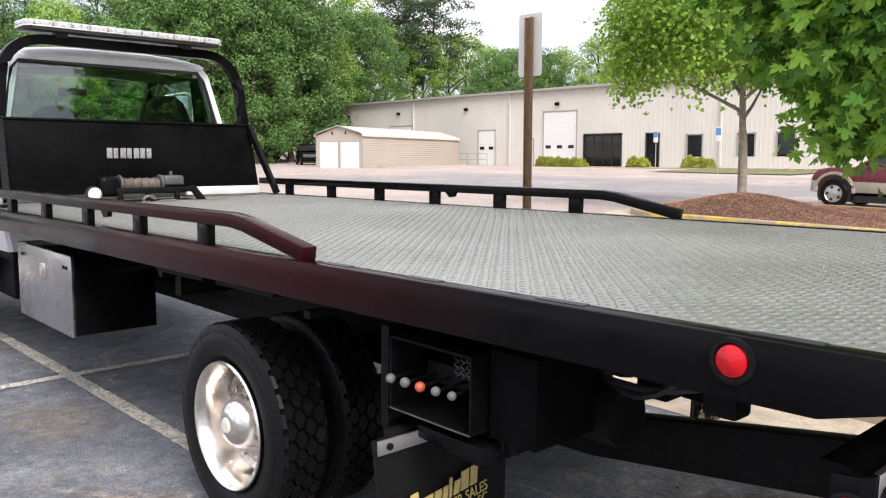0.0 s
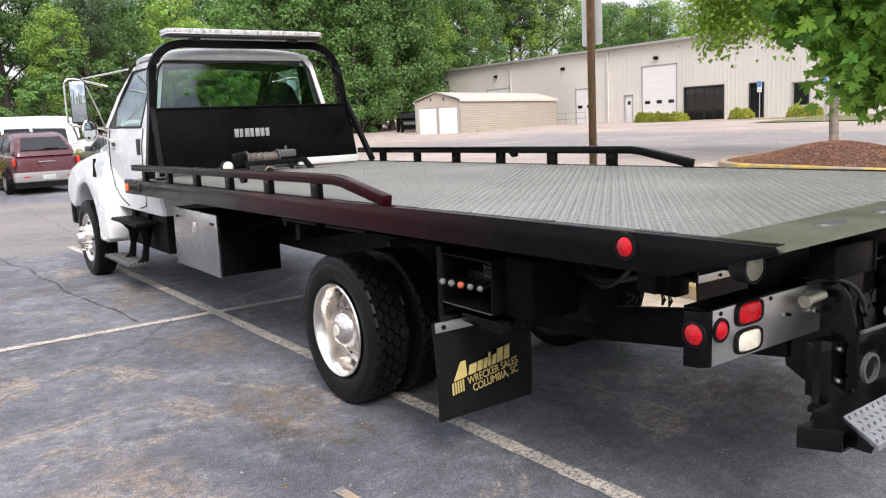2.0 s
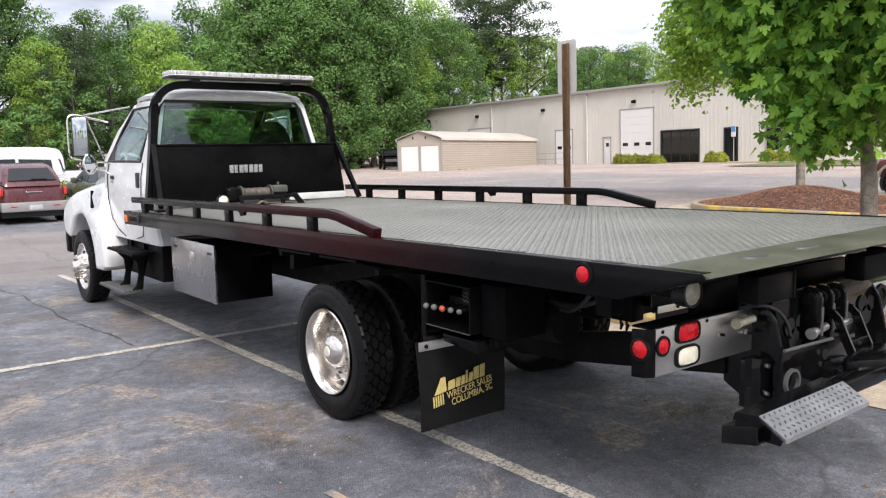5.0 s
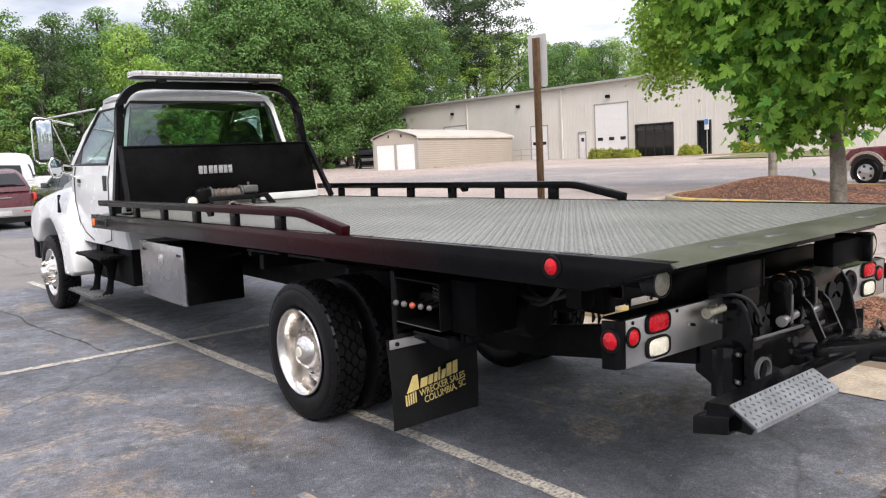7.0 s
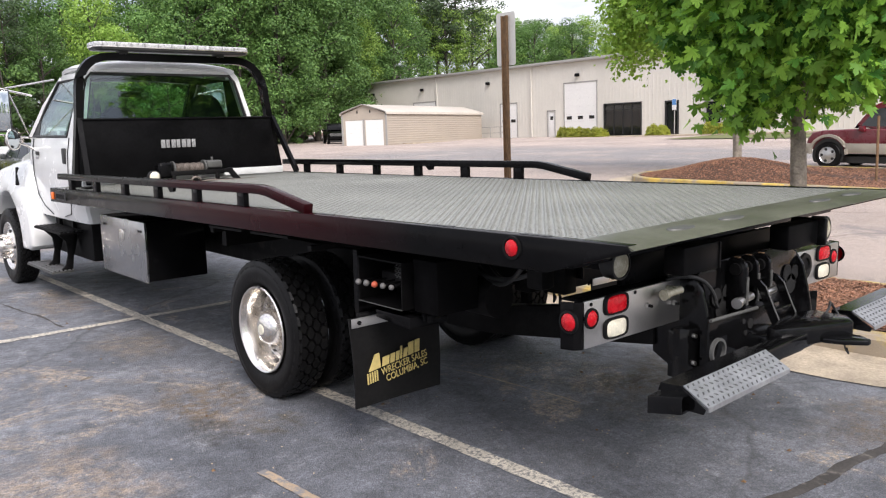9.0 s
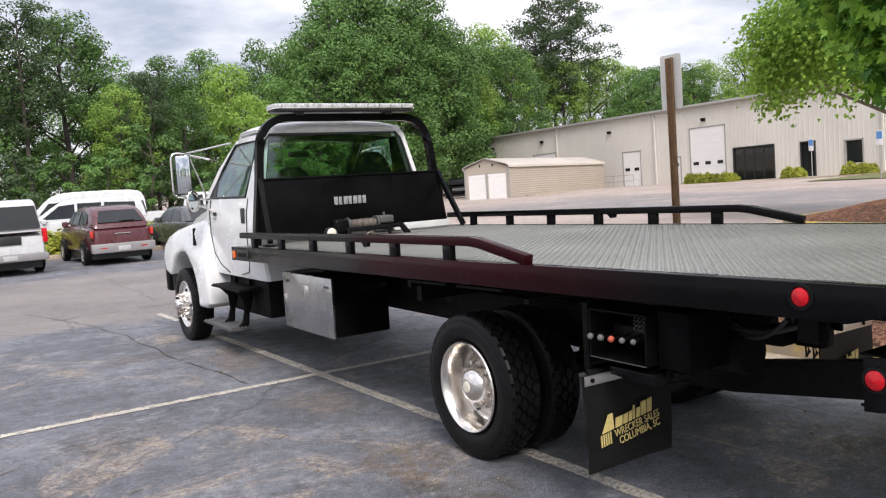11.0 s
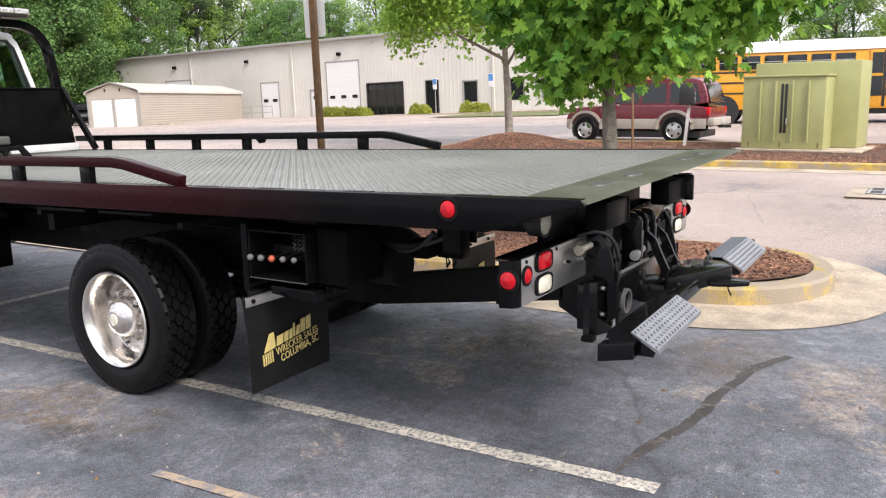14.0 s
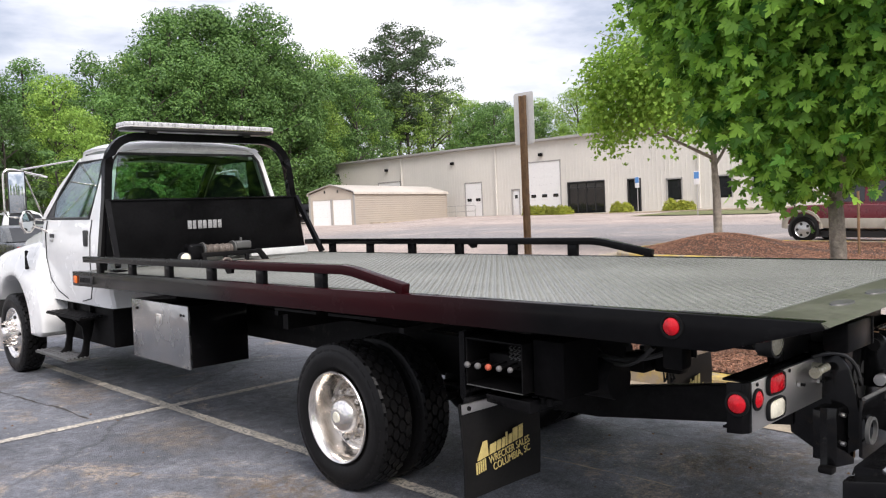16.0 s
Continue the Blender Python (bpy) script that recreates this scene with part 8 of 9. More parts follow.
def build_bus():
    z = ground_z(30, 0)
    t = thing("school_bus", Matrix.Translation((30.5, 4.7, z)) @ pose(0, 0, 0, 0, 0, 188), "yellow school bus with a white roof, parked", "bus")
    W, Ln = 2.4, 11.0
    bm = shaped(box, -W / 2, W / 2, -3.2, 7.0, 0.55, 2.0, 0.05)
    part("body", bm, BUS_YELLOW, t, "yellow bus body")
    bm = bmesh.new()
    rows = []
    for y in (-3.2, 7.0):
        rows.append([(-W / 2 + 0.02, y, 2.0), (-W / 2 + 0.03, y, 2.62), (-W / 2 + 0.12, y, 2.82)] + [(W / 2 * 0.9 * math.sin(radians(a)), y, 2.80 + 0.26 * math.cos(radians(a))) for a in range(-75, 76, 25)] + [(W / 2 - 0.12, y, 2.82), (W / 2 - 0.03, y, 2.62), (W / 2 - 0.02, y, 2.0)])
    grid_mesh(bm, rows)
    for r in rows:
        bm.faces.new([bm.verts.new(p) for p in r])
    part("upper_body", bm, BUS_YELLOW, t)
    bm = bmesh.new()
    rows = []
    for y in (-3.15, 7.05):
        rows.append([(-W / 2 - 0.01, y, 2.70)] + [(W / 2 * 0.99 * math.sin(radians(a)), y, 2.80 + 0.36 * math.cos(radians(a))) for a in range(-80, 81, 20)] + [(W / 2 + 0.01, y, 2.70)])
    grid_mesh(bm, rows)
    bmesh.ops.solidify(bm, geom=list(bm.faces), thickness=0.02)
    part("roof", bm, DOOR_WHITE, t, "white bus roof", smooth=0.9)
    for sx in (-1, 1):
        x = sx * (W / 2)
        for i in range(10):
            y = -2.7 + i * 0.82
            p = part("side_window", shaped(box, x - 0.02, x + 0.005, y, y + 0.66, 2.08, 2.58, 0.02), CAR_GLASS, t)
            part("window_bar", shaped(box, x - 0.022, x + 0.012, y + 0.02, y + 0.64, 2.33, 2.36), STEEL, p)
        for zz in (1.15, 1.55, 1.95):
            part("rub_rail", shaped(box, x - 0.02, x + 0.02, -3.2, 5.7, zz, zz + 0.06), DARK, t)
        for y in (0.76, 7.5):
            car_wheel(t, sx * (W / 2 - 0.16), y, 0.48, sx, 0.28)
            bm = shaped(lathe, [(0.0, 0.0), (0.6, 0.0)], (sx * (W / 2 + 0.008), y, 0.5), "x", 28)
            part("wheel_arch", bm, DARK, t)
    # folding door on the kerb side, hood, windscreen
    for sx in (-1, 1):
        x = sx * W / 2
        d = part("folding_door", shaped(box, x - 0.03, x + 0.02, 5.82, 6.82, 0.62, 2.66, 0.02), BUS_YELLOW, t, "glazed folding door")
        part("door_post", shaped(box, x - 0.03, x + 0.035, 6.27, 6.37, 0.62, 2.64, 0.01), DARK, d, "dark post between the leaves")
        for y in (5.89, 6.38):
            for z0, z1 in ((1.0, 1.72), (1.82, 2.56)):
                part("door_glass", shaped(box, x - 0.03, x + 0.028, y, y + 0.37, z0, z1), CAR_GLASS, d)
    for sx in (-1, 1):
        x = sx * (W / 2 - 0.15)
        part("fender", shaped(box, x - 0.15, x + 0.15, 6.98, 8.45, 0.6, 1.22, 0.08), BUS_YELLOW, t, "rounded yellow fender")
    part("windscreen", shaped(box, -1.0, 1.0, 6.99, 7.02, 1.75, 2.6, 0.02), CAR_GLASS, t)
    bm = bmesh.new()
    prism(bm, [(7.0, 0.6), (7.0, 1.65), (8.2, 1.45), (8.55, 1.25), (8.6, 0.6)], "x", -1.05, 1.05, 0.08)
    part("hood", bm, BUS_YELLOW, t, "sloping yellow hood")
    part("bumper", shaped(box, -1.15, 1.15, 8.6, 8.75, 0.5, 0.75, 0.02), DARK, t)
    part("stop_mirror", shaped(box, 1.25, 1.45, 7.4, 7.46, 1.7, 2.1, 0.02), DARK, t)
    part("underside", shaped(box, -1.0, 1.0, -2.8, 8.1, 0.35, 0.6), DARK, t)


build_bus()

# ---- trees and shrubs ----
def leaf_shape(kind):
    """Outline of one leaf, stalk at the origin, tip along +y, about 1 long."""
    if kind == "maple":
        half = [(0.0, 0.02), (0.30, -0.06), (0.20, 0.12), (0.50, 0.14), (0.66, 0.32), (0.42, 0.36), (0.52, 0.66), (0.30, 0.56), (0.17, 0.40), (0.24, 0.72)]
        pts = half + [(0.0, 1.0)] + [(-x, y) for x, y in reversed(half[1:])]
    elif kind == "lobed":
        half = [(0.0, 0.0), (0.30, 0.08), (0.50, 0.35), (0.26, 0.42), (0.22, 0.68)]
        pts = half + [(0.0, 1.0)] + [(-x, y) for x, y in reversed(half[1:])]
    elif kind == "spray":
        pts = [(0, 0), (0.34, 0.45), (0, 1.0), (-0.30, 0.5)]
    else:
        pts = [(0, 0), (0.30, 0.3), (0.22, 0.75), (0, 1.0), (-0.24, 0.7), (-0.28, 0.28)]
    return pts


def leaves_mesh(name, spots, kind, material, rng, size, droop=0.5, loose=1.0):
    """spots: (place, outward way). Each leaf is its own small folded blade."""
    shape = leaf_shape(kind)
    verts, faces = [], []
    for p, out in spots:
        s = size * rng.uniform(0.7, 1.25)
        n = (Vector(out) * 0.75 + Vector((rng.uniform(-1, 1), rng.uniform(-1, 1), rng.uniform(-0.2, 1.5))) * loose).normalized()
        tip = Vector((rng.uniform(-1, 1), rng.uniform(-1, 1), -droop + rng.uniform(-0.6, 0.5)))
        tip = tip - n * tip.dot(n)
        if tip.length < 1e-3:
            tip = n.orthogonal()
        tip.normalize()
        side = tip.cross(n)
        k = len(verts)
        fold = rng.uniform(0.05, 0.3)
        for x, y in shape:
            verts.append(Vector(p) + side * (x * s) + tip * (y * s) + n * (abs(x) * fold * s - 0.12 * s * y * y))
        faces.append(tuple(range(k, k + len(shape))))
    return pydata(name, verts, faces, material)


def limb(bm, a, b, r0, r1, rng, bend=0.12):
    a, b = Vector(a), Vector(b)
    ln = (b - a).length
    mid = a.lerp(b, 0.5) + Vector((rng.uniform(-1, 1), rng.uniform(-1, 1), rng.uniform(0, 0.8))) * ln * bend
    pts = [a.lerp(mid, t).lerp(mid.lerp(b, t), t) for t in (0, 0.25, 0.5, 0.75, 1.0)]
    tube(bm, pts, [r0 + (r1 - r0) * i / 4 for i in range(5)], 7)
    return pts


def build_yard_tree(m, label, seed, trunk_r, fork, centre, radii, clusters, per, kind, material, size, low=-0.8, spread=0.34, taper=0.0, sag=(0.0, 0.0)):
    rng = random.Random(seed)
    t = thing("maple_tree", m, label, "tree")
    bm = bmesh.new()
    lean = Vector((rng.uniform(-0.06, 0.06), rng.uniform(-0.06, 0.06), 0))
    n = 12
    rings = []
    for i in range(9):
        f = i / 8
        c = lean * f * 2 + Vector((0.02 * math.sin(f * 7), 0.02 * math.cos(f * 5), fork * f - 0.05))
        rr = trunk_r * (1.0 - 0.2 * f + 0.45 * max(0, 0.12 - f) / 0.12)
        rings.append([c + Vector((math.cos(2 * math.pi * k / n), math.sin(2 * math.pi * k / n), 0)) * rr * (1 + 0.08 * math.sin(k * 2.7 + i)) for k in range(n)])
    for r in rings:
        r.append(r[0])
    grid_mesh(bm, rings)
    bmesh.ops.remove_doubles(bm, verts=bm.verts, dist=0.0004)
    part("trunk", bm, BARK, t, "grey-brown bark trunk", smooth=0.9)
    top = lean * 2 + Vector((0, 0, fork - 0.05))
    C, Rr = Vector(centre), Vector(radii)
    tips = []
    lead = C + Vector((0, 0, Rr.z * 0.75))
    main = shaped(lambda b: limb(b, top, lead, trunk_r * 0.72, 0.02, rng, 0.04))
    part("limb", main, BARK, t, smooth=0.9)
    for k in range(13):
        a = 2.4 * k + rng.uniform(-0.3, 0.3)
        h = -0.45 + 1.15 * k / 12
        q = C + Vector((math.cos(a) * Rr.x * 0.72 * math.cos(h), math.sin(a) * Rr.y * 0.72 * math.cos(h), Rr.z * h * 0.8))
        base = top.lerp(lead, max(0.0, 0.05 + 0.6 * k / 12))
        bm = bmesh.new()
        pts = limb(bm, base, q, trunk_r * 0.42, 0.012, rng)
        for _ in range(3):
            s = pts[rng.choice((2, 3))]
            e = s + (q - base).normalized() * rng.uniform(0.3, 0.6) + Vector((rng.uniform(-0.5, 0.5), rng.uniform(-0.5, 0.5), rng.uniform(-0.1, 0.5)))
            limb(bm, s, e, trunk_r * 0.16, 0.006, rng)
        part("limb", bm, BARK, t, smooth=0.9)
    spots = []
    for _ in range(clusters):
        while True:
            d = Vector((rng.gauss(0, 1), rng.gauss(0, 1), rng.gauss(0, 1))).normalized()
            if d.z > low and (d.z < 0.35 or rng.random() < 0.4):
                break
        bump = 0.82 + 0.20 * noise.noise(d * 2.3 + Vector((seed, 0, 0))) + 0.12 * noise.noise(d * 5.1)
        under = 1 - taper * max(0.0, -d.z - 0.25) / 0.75
        r = bump * (1 - 0.55 * rng.random() ** 2.2)
        c = C + Vector((d.x * Rr.x * under, d.y * Rr.y * under, d.z * Rr.z)) * r
        if d.z < 0.2:
            c.z += sag[0] * d.x + sag[1] * d.y
        lay = (d + Vector((rng.uniform(-0.7, 0.7), rng.uniform(-0.7, 0.7), rng.uniform(0.0, 0.9)))).normalized()
        flat = lay.orthogonal().normalized()
        wide = lay.cross(flat)
        for _ in range(per):
            o = flat * rng.gauss(0, 1) + wide * rng.gauss(0, 1) + lay * rng.gauss(0, 0.45)
            spots.append((c + o * spread * 0.55, lay))
    crown = new("crown", leaves_mesh("crown", spots, kind, material, rng, size, 0.7, 0.95))
    crown.parent = t
    tagged(crown, "dense green lobed leaves")
    return t


build_yard_tree(Matrix.Translation((3.60, -1.2, 0.16)) @ TILT_UP, "young maple tree with dense fresh green leaves on a mulch bed", 11, 0.080, 1.60, (0.10, -0.22, 3.84), (2.20, 2.20, 2.42), 2600, 24, "maple", MAPLE_LEAF, 0.106, -0.97, 0.28, 0.04, (0.09, -0.20))
build_yard_tree(Matrix.Translation((16.6, 6.6, ground_z(16.6, 6.6) + 0.35)) @ TILT_UP, "young maple tree with airy lime-green leaves on a mound", 23, 0.12, 1.75, (0.0, 0.6, 4.35), (3.3, 3.5, 2.7), 1100, 26, "lobed", YOUNG_LEAF, 0.115, -0.66, 0.50)


def wood_tree_meshes(seed, height, width, clumps, material, per=420, leaf=0.2, base=0.1):
    """A tall woodland tree: tapered trunk with limbs, and a crown of many leafy clumps with gaps between them."""
    rng = random.Random(seed)
    bm = bmesh.new()
    tube(bm, [(0, 0, -0.3), (0.1, 0, height * 0.3), (-0.1, 0.1, height * 0.6), (0, 0, height * 0.92)], [height * 0.017, height * 0.013, height * 0.008, 0.03], 8)
    spots = []
    for k in range(clumps):
        f = (k + 0.5) / clumps
        z = height * (base + (0.95 - base) * f ** 0.9)
        w = width * (math.sin(math.pi * (0.20 + 0.76 * f)) ** 0.7) * 0.5
        a = 2.4 * k + rng.uniform(-0.5, 0.5)
        off = w * rng.uniform(0.45, 1.12)
        c = Vector((math.cos(a) * off, math.sin(a) * off, z + rng.uniform(-0.03, 0.03) * height))
        if k % 2 == 0:
            tube(bm, [(0, 0, z - height * 0.13), tuple(c * 0.5 + Vector((0, 0, (z - height * 0.09) * 0.5))), tuple(c)], [height * 0.006, height * 0.004, 0.02], 5)
        rr = Vector((1, 1, 0.66)) * height * rng.uniform(0.050, 0.092)
        for _ in range(int(per * (rr.x / height / 0.08) ** 2)):
            d = Vector((rng.gauss(0, 1), rng.gauss(0, 1), rng.gauss(0.25, 1))).normalized()
            r = (0.85 + 0.45 * noise.noise(d * 2.3 + Vector((k * 3.1, seed, 0)))) * (1 - 0.45 * rng.random() ** 2)
            spots.append((c + Vector((d.x * rr.x, d.y * rr.y, d.z * rr.z)) * r * 1.25, d))
    return link_mesh("trunk", bm, WOOD_BARK, 0.9), leaves_mesh("crown", spots, "spray", material, rng, leaf, 0.2, 0.55)


WOOD_BARK = mat("dark_woodland_bark", (0.065, 0.055, 0.046), 0.95, var=0.3, scale=3, fine=20)


def pine_meshes(seed, height):
    rng = random.Random(seed)
    bm = bmesh.new()
    tube(bm, [(0, 0, -0.3), (0.1, 0.05, height * 0.5), (0, 0, height * 0.97)], [0.22, 0.15, 0.03], 8)
    spots = []
    for k in range(34):
        f = 0.40 + 0.57 * k / 33
        a = 2.4 * k + rng.uniform(-0.5, 0.5)
        ln = height * 0.22 * math.sin(math.pi * min(1.0, (1.08 - f) / 0.70)) ** 0.6 * rng.uniform(0.45, 1.15) + 0.3
        e = Vector((math.cos(a) * ln, math.sin(a) * ln, height * f + rng.uniform(0.1, 0.9)))
        tube(bm, [(0, 0, height * f - 0.4), tuple(e * 0.5 + Vector((0, 0, height * f * 0.5 - 0.1))), tuple(e)], [0.06, 0.04, 0.015], 5)
        for q in range(7):
            s = 0.35 + 0.75 * q / 6
            c = Vector((e.x * s + rng.gauss(0, 0.3), e.y * s + rng.gauss(0, 0.3), e.z + rng.uniform(-0.2, 0.5)))
            for _ in range(44):
                d = Vector((rng.gauss(0, 1), rng.gauss(0, 1), rng.gauss(0, 0.5)))
                spots.append((c + d * 0.30, d.normalized()))
    return link_mesh("trunk", bm, WOOD_BARK, 0.9), leaves_mesh("crown", spots, "spray", PINE_SHADE_LEAF, rng, 0.2, 0.1)


WOOD = [wood_tree_meshes(31, 14, 7.0, 44, WOOD_LEAF), wood_tree_meshes(32, 14, 6.2, 40, WOOD_LEAF), wood_tree_meshes(33, 14, 7.6, 46, WOOD_LEAF, base=0.06),
        wood_tree_meshes(34, 14, 6.0, 40, LIGHT_LEAF, base=0.06), wood_tree_meshes(35, 14, 6.8, 42, LIGHT_LEAF, base=0.04)]
PINES = [pine_meshes(41, 16), pine_meshes(42, 16)]


def plant(meshes, x, y, h, full, turn, label, name="woodland_tree"):
    s = h / full
    t = thing(name, Matrix.Translation((x, y, ground_z(x, y) - 0.1)) @ TILT_UP @ pose(0, 0, 0, 0, 0, turn), label, "tree", "woods behind the lot")
    t.scale = (s, s, s)
    for nm, me in zip(("trunk", "crown"), meshes):
        o = new(nm, me)
        o.parent = t
    return t


def build_woods():
    rng = random.Random(77)
    dark, fresh, pine = "tall dark green broadleaf tree at the edge of the woods", "fresh light green broadleaf tree at the edge of the woods", "tall pine with a thin dark crown"
    under_label = "dense undergrowth at the foot of the woods, shade put into its leaf colour"

    def stand(x, h, kind, depth=57.0):
        """A tree given by where it stands against the sky along the wood's edge, set back to its depth."""
        k = (depth + 4.0) / 61.0
        xx, hh = -4.1 + (x + 4.1) * k, 1.8 + (h - 1.8) * k
        hh += 0.02 * depth
        if kind == "p":
            plant(PINES[rng.randrange(2)], xx, depth, hh, 16, rng.uniform(0, 360), pine)
        else:
            light = kind == "f"
            plant(WOOD[3 + rng.randrange(2)] if light else WOOD[rng.randrange(3)], xx, depth, hh, 14.6, rng.uniform(0, 360), fresh if light else dark)

    # the edge of the woods, from the lane round to the hall
    for x, h, kind, depth in ((-3.0, 13.5, "d", 58), (0.5, 14.4, "d", 59), (3.2, 13.6, "p", 56), (5.6, 14.2, "d", 60), (7.4, 12.6, "d", 62), (9.2, 9.2, "f", 54), (11.4, 9.4, "p", 55), (12.2, 11.4, "d", 60),
                              (13.6, 8.6, "d", 55), (15.2, 12.0, "d", 60), (17.2, 11.2, "f", 56), (18.4, 8.8, "f", 54), (20.0, 12.8, "d", 60), (21.2, 10.2, "d", 57), (24.4, 14.6, "d", 59), (26.0, 16.8, "d", 61), (27.8, 17.6, "d", 64),
                              (28.6, 14.0, "d", 59), (29.8, 17.8, "d", 63), (31.6, 17.2, "d", 64), (34.0, 18.4, "d", 63), (32.4, 14.5, "d", 60), (35.8, 17.4, "d", 65), (36.8, 14.4, "d", 64), (38.6, 11.5, "d", 66), (41.8, 15.4, "f", 72), (44.0, 13.4, "d", 76), (40.4, 10.5, "f", 66),
                              (46.4, 12.6, "f", 80), (47.8, 14.6, "p", 80), (49.8, 17.2, "p", 79), (52.4, 17.0, "p", 81), (51.0, 12.4, "f", 78), (54.6, 12.8, "f", 82), (57.0, 12.9, "f", 84), (60.0, 12.2, "f", 84), (64.0, 12.0, "d", 86), (68.0, 11.6, "d", 88)):
        stand(x, h, kind, depth)
    # rows behind, lower against the sky, that close the gaps
    for row, (depth, step) in enumerate(((68, 4.2), (76, 5.0))):
        x = -6.0 - row
        while x < 46:
            stand(x + rng.uniform(-0.8, 0.8), (9.6 if x < 22 else 13.2) * rng.uniform(0.9, 1.05), "f" if rng.random() < 0.2 else "d", depth + rng.uniform(-2, 2))
            x += step
    # behind the hall and on to the bus
    for row, (x0, k) in enumerate(((80, 1.0), (88, 1.08))):
        y = -60.0
        while y < 80:
            xx, yy = x0 + rng.uniform(-2, 2), y + rng.uniform(-1.5, 1.5)
            light = rng.random() < 0.6
            v = WOOD[3 + rng.randrange(2)] if light else WOOD[rng.randrange(3)]
            hh = 15.0 if yy > 62 else (13.6 + 1.4 * math.sin(yy * 0.19) if yy > 18 else 13.0)
            plant(v, xx, yy, hh * k * rng.uniform(0.9, 1.06), 14, rng.uniform(0, 360), fresh if light else dark)
            y += 5.4
    # unseen belt of trees behind the camera, added for glass and paint to mirror
    for k in range(17):
        plant(WOOD[rng.randrange(5)], -62 + 7.4 * k + rng.uniform(-1.5, 1.5), -42 + rng.uniform(-3, 3), rng.uniform(9.5, 13.0), 14, rng.uniform(0, 360), dark)
    # low undergrowth along the edge; its dark leaf colour stands in for deep shade
    under = [wood_tree_meshes(51, 5, 5.4, 22, PINE_SHADE_LEAF, 330, 0.17, 0.04), wood_tree_meshes(52, 5, 5.0, 22, PINE_SHADE_LEAF, 330, 0.17, 0.04), wood_tree_meshes(53, 5, 5.4, 22, WOOD_LEAF, 330, 0.17, 0.04)]
    x = -14.0
    while x < 38:
        plant(under[rng.randrange(3)], x, 50.5 + rng.uniform(-1, 1) + (10 if x > 20 else 0), rng.uniform(4.4, 7.4), 5, rng.uniform(0, 360), under_label, "undergrowth_bush")
        x += 2.6
    for x, y in ((36.5, 66), (39, 69.5), (41.5, 73), (44, 77), (46.5, 80)):
        plant(under[rng.randrange(3)], x, y, 6.5, 5, rng.uniform(0, 360), under_label, "undergrowth_bush")


build_woods()


def shrub_mesh(seed, r, h, n, material, leaf=0.07):
    rng = random.Random(seed)
    spots = []
    for _ in range(n):
        d = Vector((rng.gauss(0, 1), rng.gauss(0, 1), abs(rng.gauss(0, 1)))).normalized()
        k = (0.85 + 0.25 * noise.noise(d * 3 + Vector((seed, 0, 0)))) * (1 - 0.3 * rng.random() ** 2)
        spots.append((Vector((d.x * r, d.y * r, d.z * h)) * k, d))
    return leaves_mesh("foliage", spots, "oval", material, rng, leaf, 0.0)


SHRUBS = [shrub_mesh(61 + i, 0.75, 1.0, 1500, SHRUB_LEAF, 0.14) for i in range(3)]


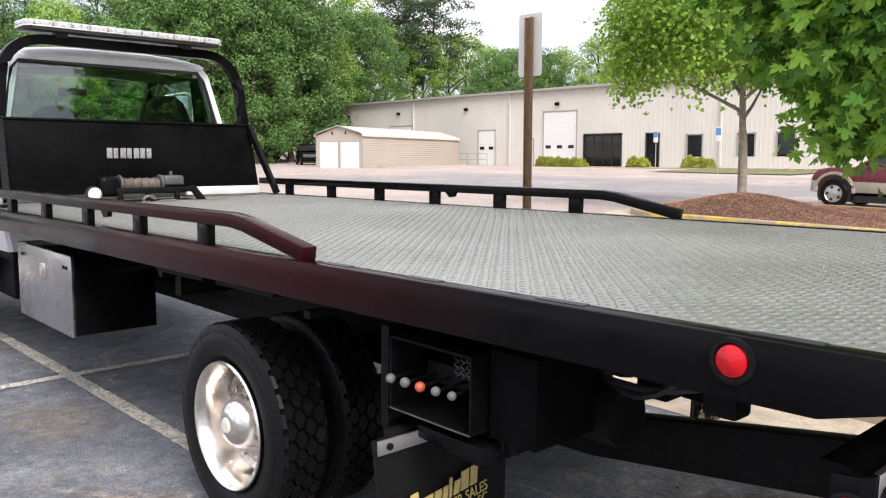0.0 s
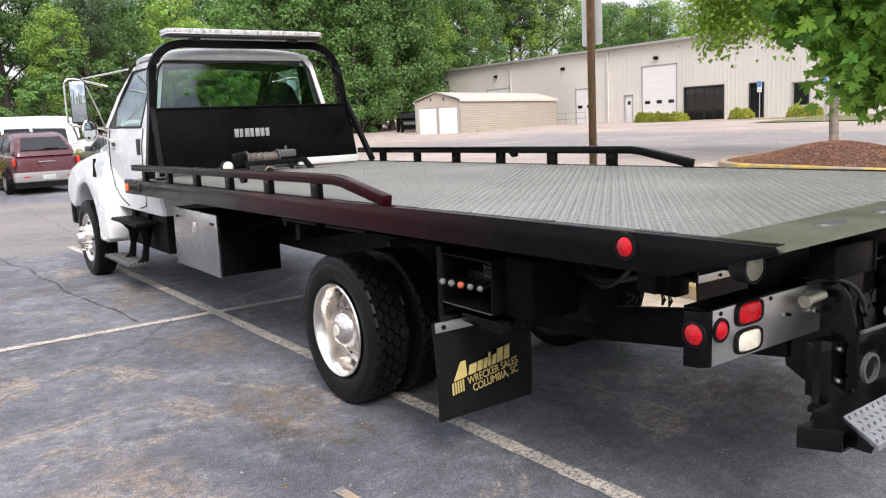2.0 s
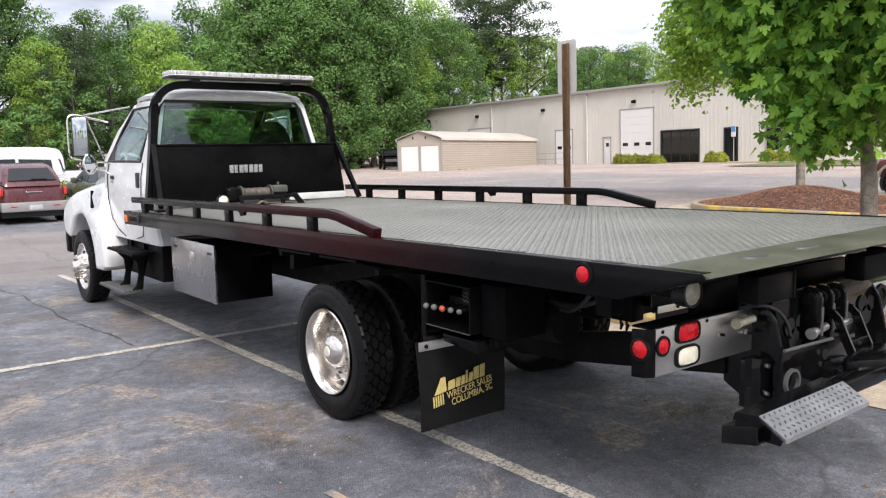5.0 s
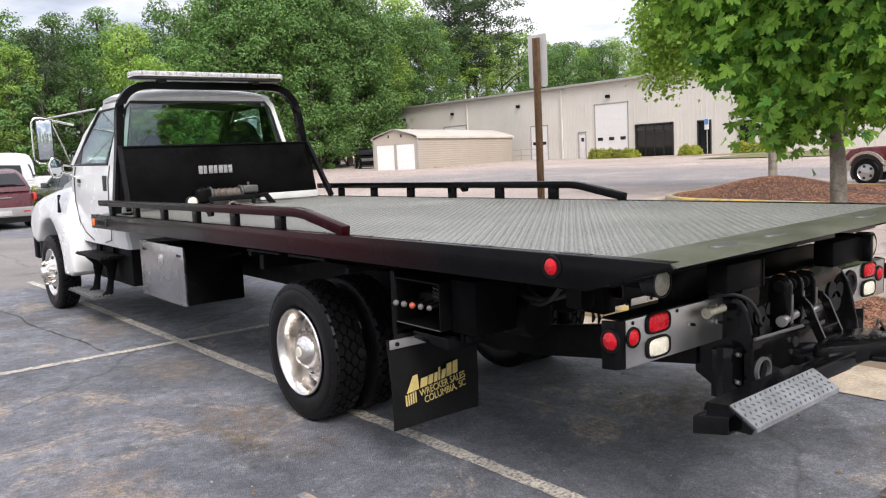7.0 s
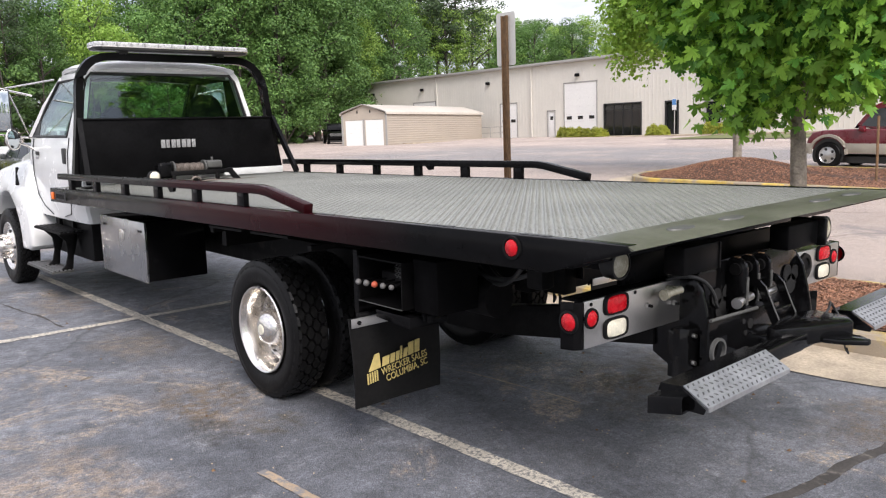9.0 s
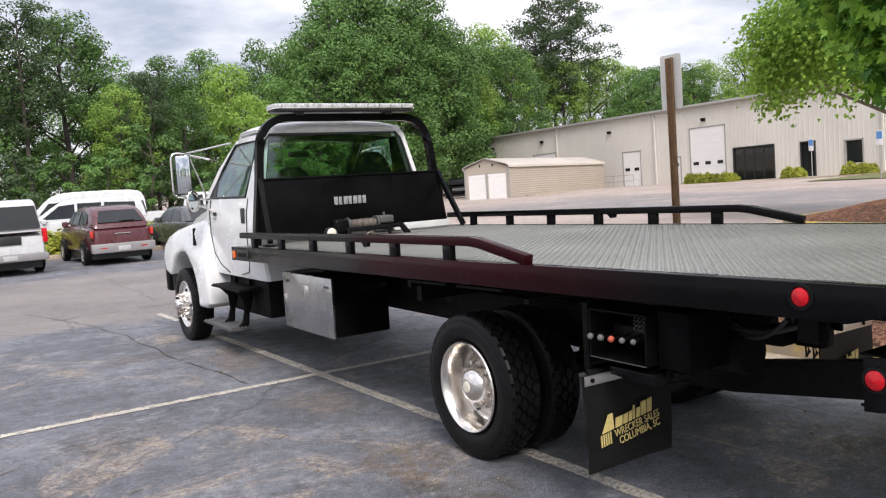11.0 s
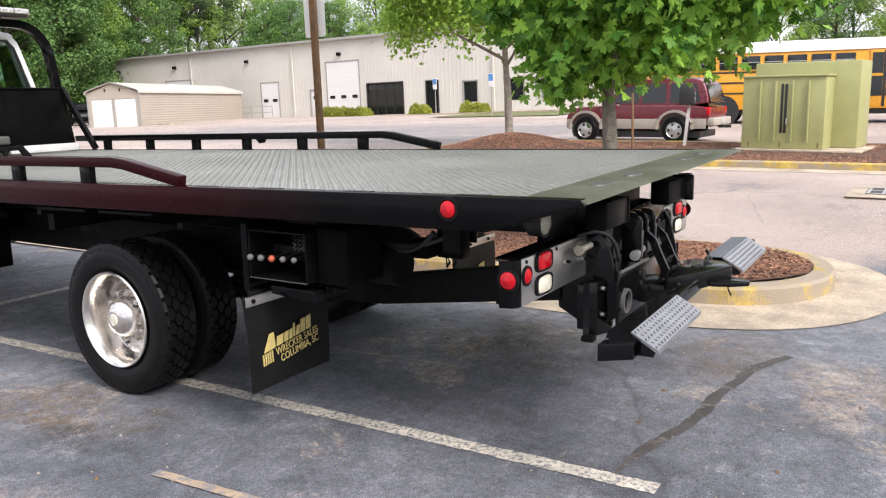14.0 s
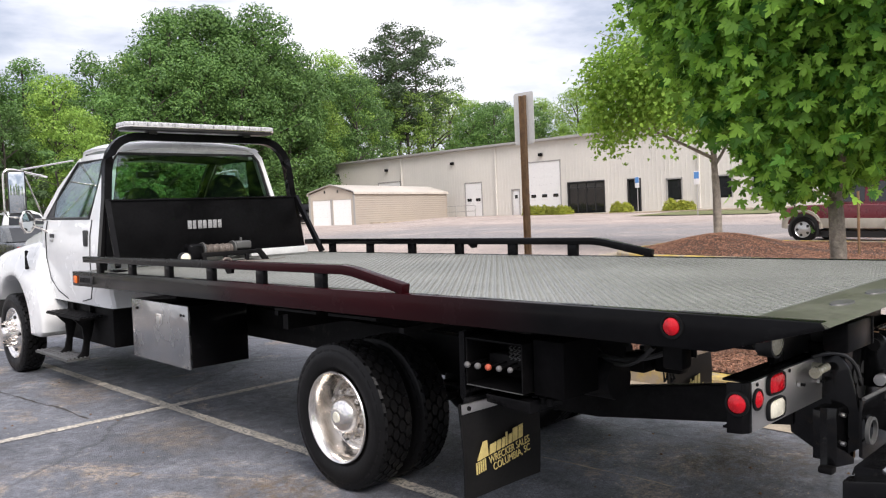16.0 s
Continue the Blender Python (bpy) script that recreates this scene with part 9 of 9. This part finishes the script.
def build_shrubs():
    rng = random.Random(5)

    def shrub(x, y, s, label, group):
        t = thing("shrub", Matrix.Translation((x, y, ground_z(x, y))) @ pose(0, 0, 0, 0, 0, rng.uniform(0, 360)), label, "shrub", group)
        t.scale = (s, s, s * rng.uniform(0.9, 1.1))
        o = new("foliage", SHRUBS[rng.randrange(3)])
        o.parent = t
        st = part("stems", shaped(lambda b: [tube(b, [(0, 0, -0.05), (0.15 * math.cos(k), 0.15 * math.sin(k), 0.5)], [0.02, 0.01], 5) for k in range(5)]), BARK, t)
    for y in (37.3, 36.5, 35.7, 34.9, 34.1, 33.5):
        shrub(45.6 + rng.uniform(-0.2, 0.2), y, rng.uniform(0.72, 0.88), "clipped yellow-green shrub before the hall", "shrubs by the hall")
    for y in (29.2, 28.5, 24.9, 24.2, 23.6):
        shrub(45.8, y, rng.uniform(0.8, 0.95), "clipped yellow-green shrub before the hall", "shrubs by the hall")
    x = -3.6
    while x < 6.5:
        shrub(x, 24.5 + rng.uniform(-0.2, 0.2), rng.uniform(0.95, 1.15), "yellow-green hedge shrub behind the parked cars", "hedge behind the cars")
        x += 0.8
    bm = bmesh.new()
    box(bm, -30, 7.5, 23.5, 23.7, 0, 0.15, 0.02)
    solid("kerb", bm, CONCRETE, "concrete kerb in front of the hedge", "kerb")
    bm = bmesh.new()
    grid_mesh(bm, [[(-30, 23.7, 0.13), (7.5, 23.7, 0.13)], [(-30, 25.6, 0.13), (7.5, 25.6, 0.13)]])
    for f in bm.faces:
        if f.normal.z < 0:
            f.normal_flip()
    solid("mulch_strip", bm, MULCH, "brown mulch strip under the hedge", "mulch bed")
    bm = bmesh.new()
    rows = []
    for y in (-70, -30, 0, 15, 17, 23.5):
        rows.append([(x, y, ground_z(x, y) + 0.05) for x in (38.5 if y > 14 else 36, 40, 42, 44.9)])
    grid_mesh(bm, rows[3:])
    for f in bm.faces:
        if f.normal.z < 0:
            f.normal_flip()
    solid("lawn", bm, GRASS, "strip of lawn before the hall", "lawn")
    bm = bmesh.new()
    grid_mesh(bm, [[(-120, 49, 0.03), (24, 49, 0.03), (30, 56, 0.03), (50, 72, 0.2)], [(-120, 120, 0.03), (24, 120, 0.03), (40, 120, 0.03), (90, 120, 0.2)]])
    for f in bm.faces:
        if f.normal.z < 0:
            f.normal_flip()
    solid("woodland_floor", bm, MULCH, "brown leaf litter under the woods", "ground")


build_shrubs()


def build_fence():
    """Chain-link fence before the woods."""
    t = thing("chain_link_fence", Matrix.Translation((0, 0, 0)), "grey chain-link fence before the woods", "fence")
    a, b = Vector((22.0, 49.0, 0.02)), Vector((32.0, 58.5, 0.02))
    for i in range(6):
        p = a.lerp(b, i / 5)
        part("post", shaped(cyl, p, p + Vector((0, 0, 1.9)), 0.035, 8), TRIM, t)
    part("top_rail", shaped(cyl, a + Vector((0, 0, 1.85)), b + Vector((0, 0, 1.85)), 0.02, 6), TRIM, t)
    bm = bmesh.new()
    n = 70
    for s in (0, 1):
        for i in range(-9, n):
            p, q = i / n, (i + 9) / n
            z0, z1 = 0.05, 1.85
            if p < 0:
                z0, p = 0.05 + 1.8 * (-p * n / 9), 0
            if q > 1:
                z1, q = 1.85 - 1.8 * ((q - 1) * n / 9), 1
            if s:
                u, v = a.lerp(b, q) + Vector((0, 0, z0)), a.lerp(b, p) + Vector((0, 0, z1))
                u, v = a.lerp(b, 1 - p) + Vector((0, 0, z0)), a.lerp(b, 1 - q) + Vector((0, 0, z1))
            else:
                u, v = a.lerp(b, p) + Vector((0, 0, z0)), a.lerp(b, q) + Vector((0, 0, z1))
            cyl(bm, u, v, 0.006, 3, caps=False)
    tagged(part("wire_mesh", bm, TRIM, t, "grey woven wire", smooth=0), kind="stuff")


build_fence()
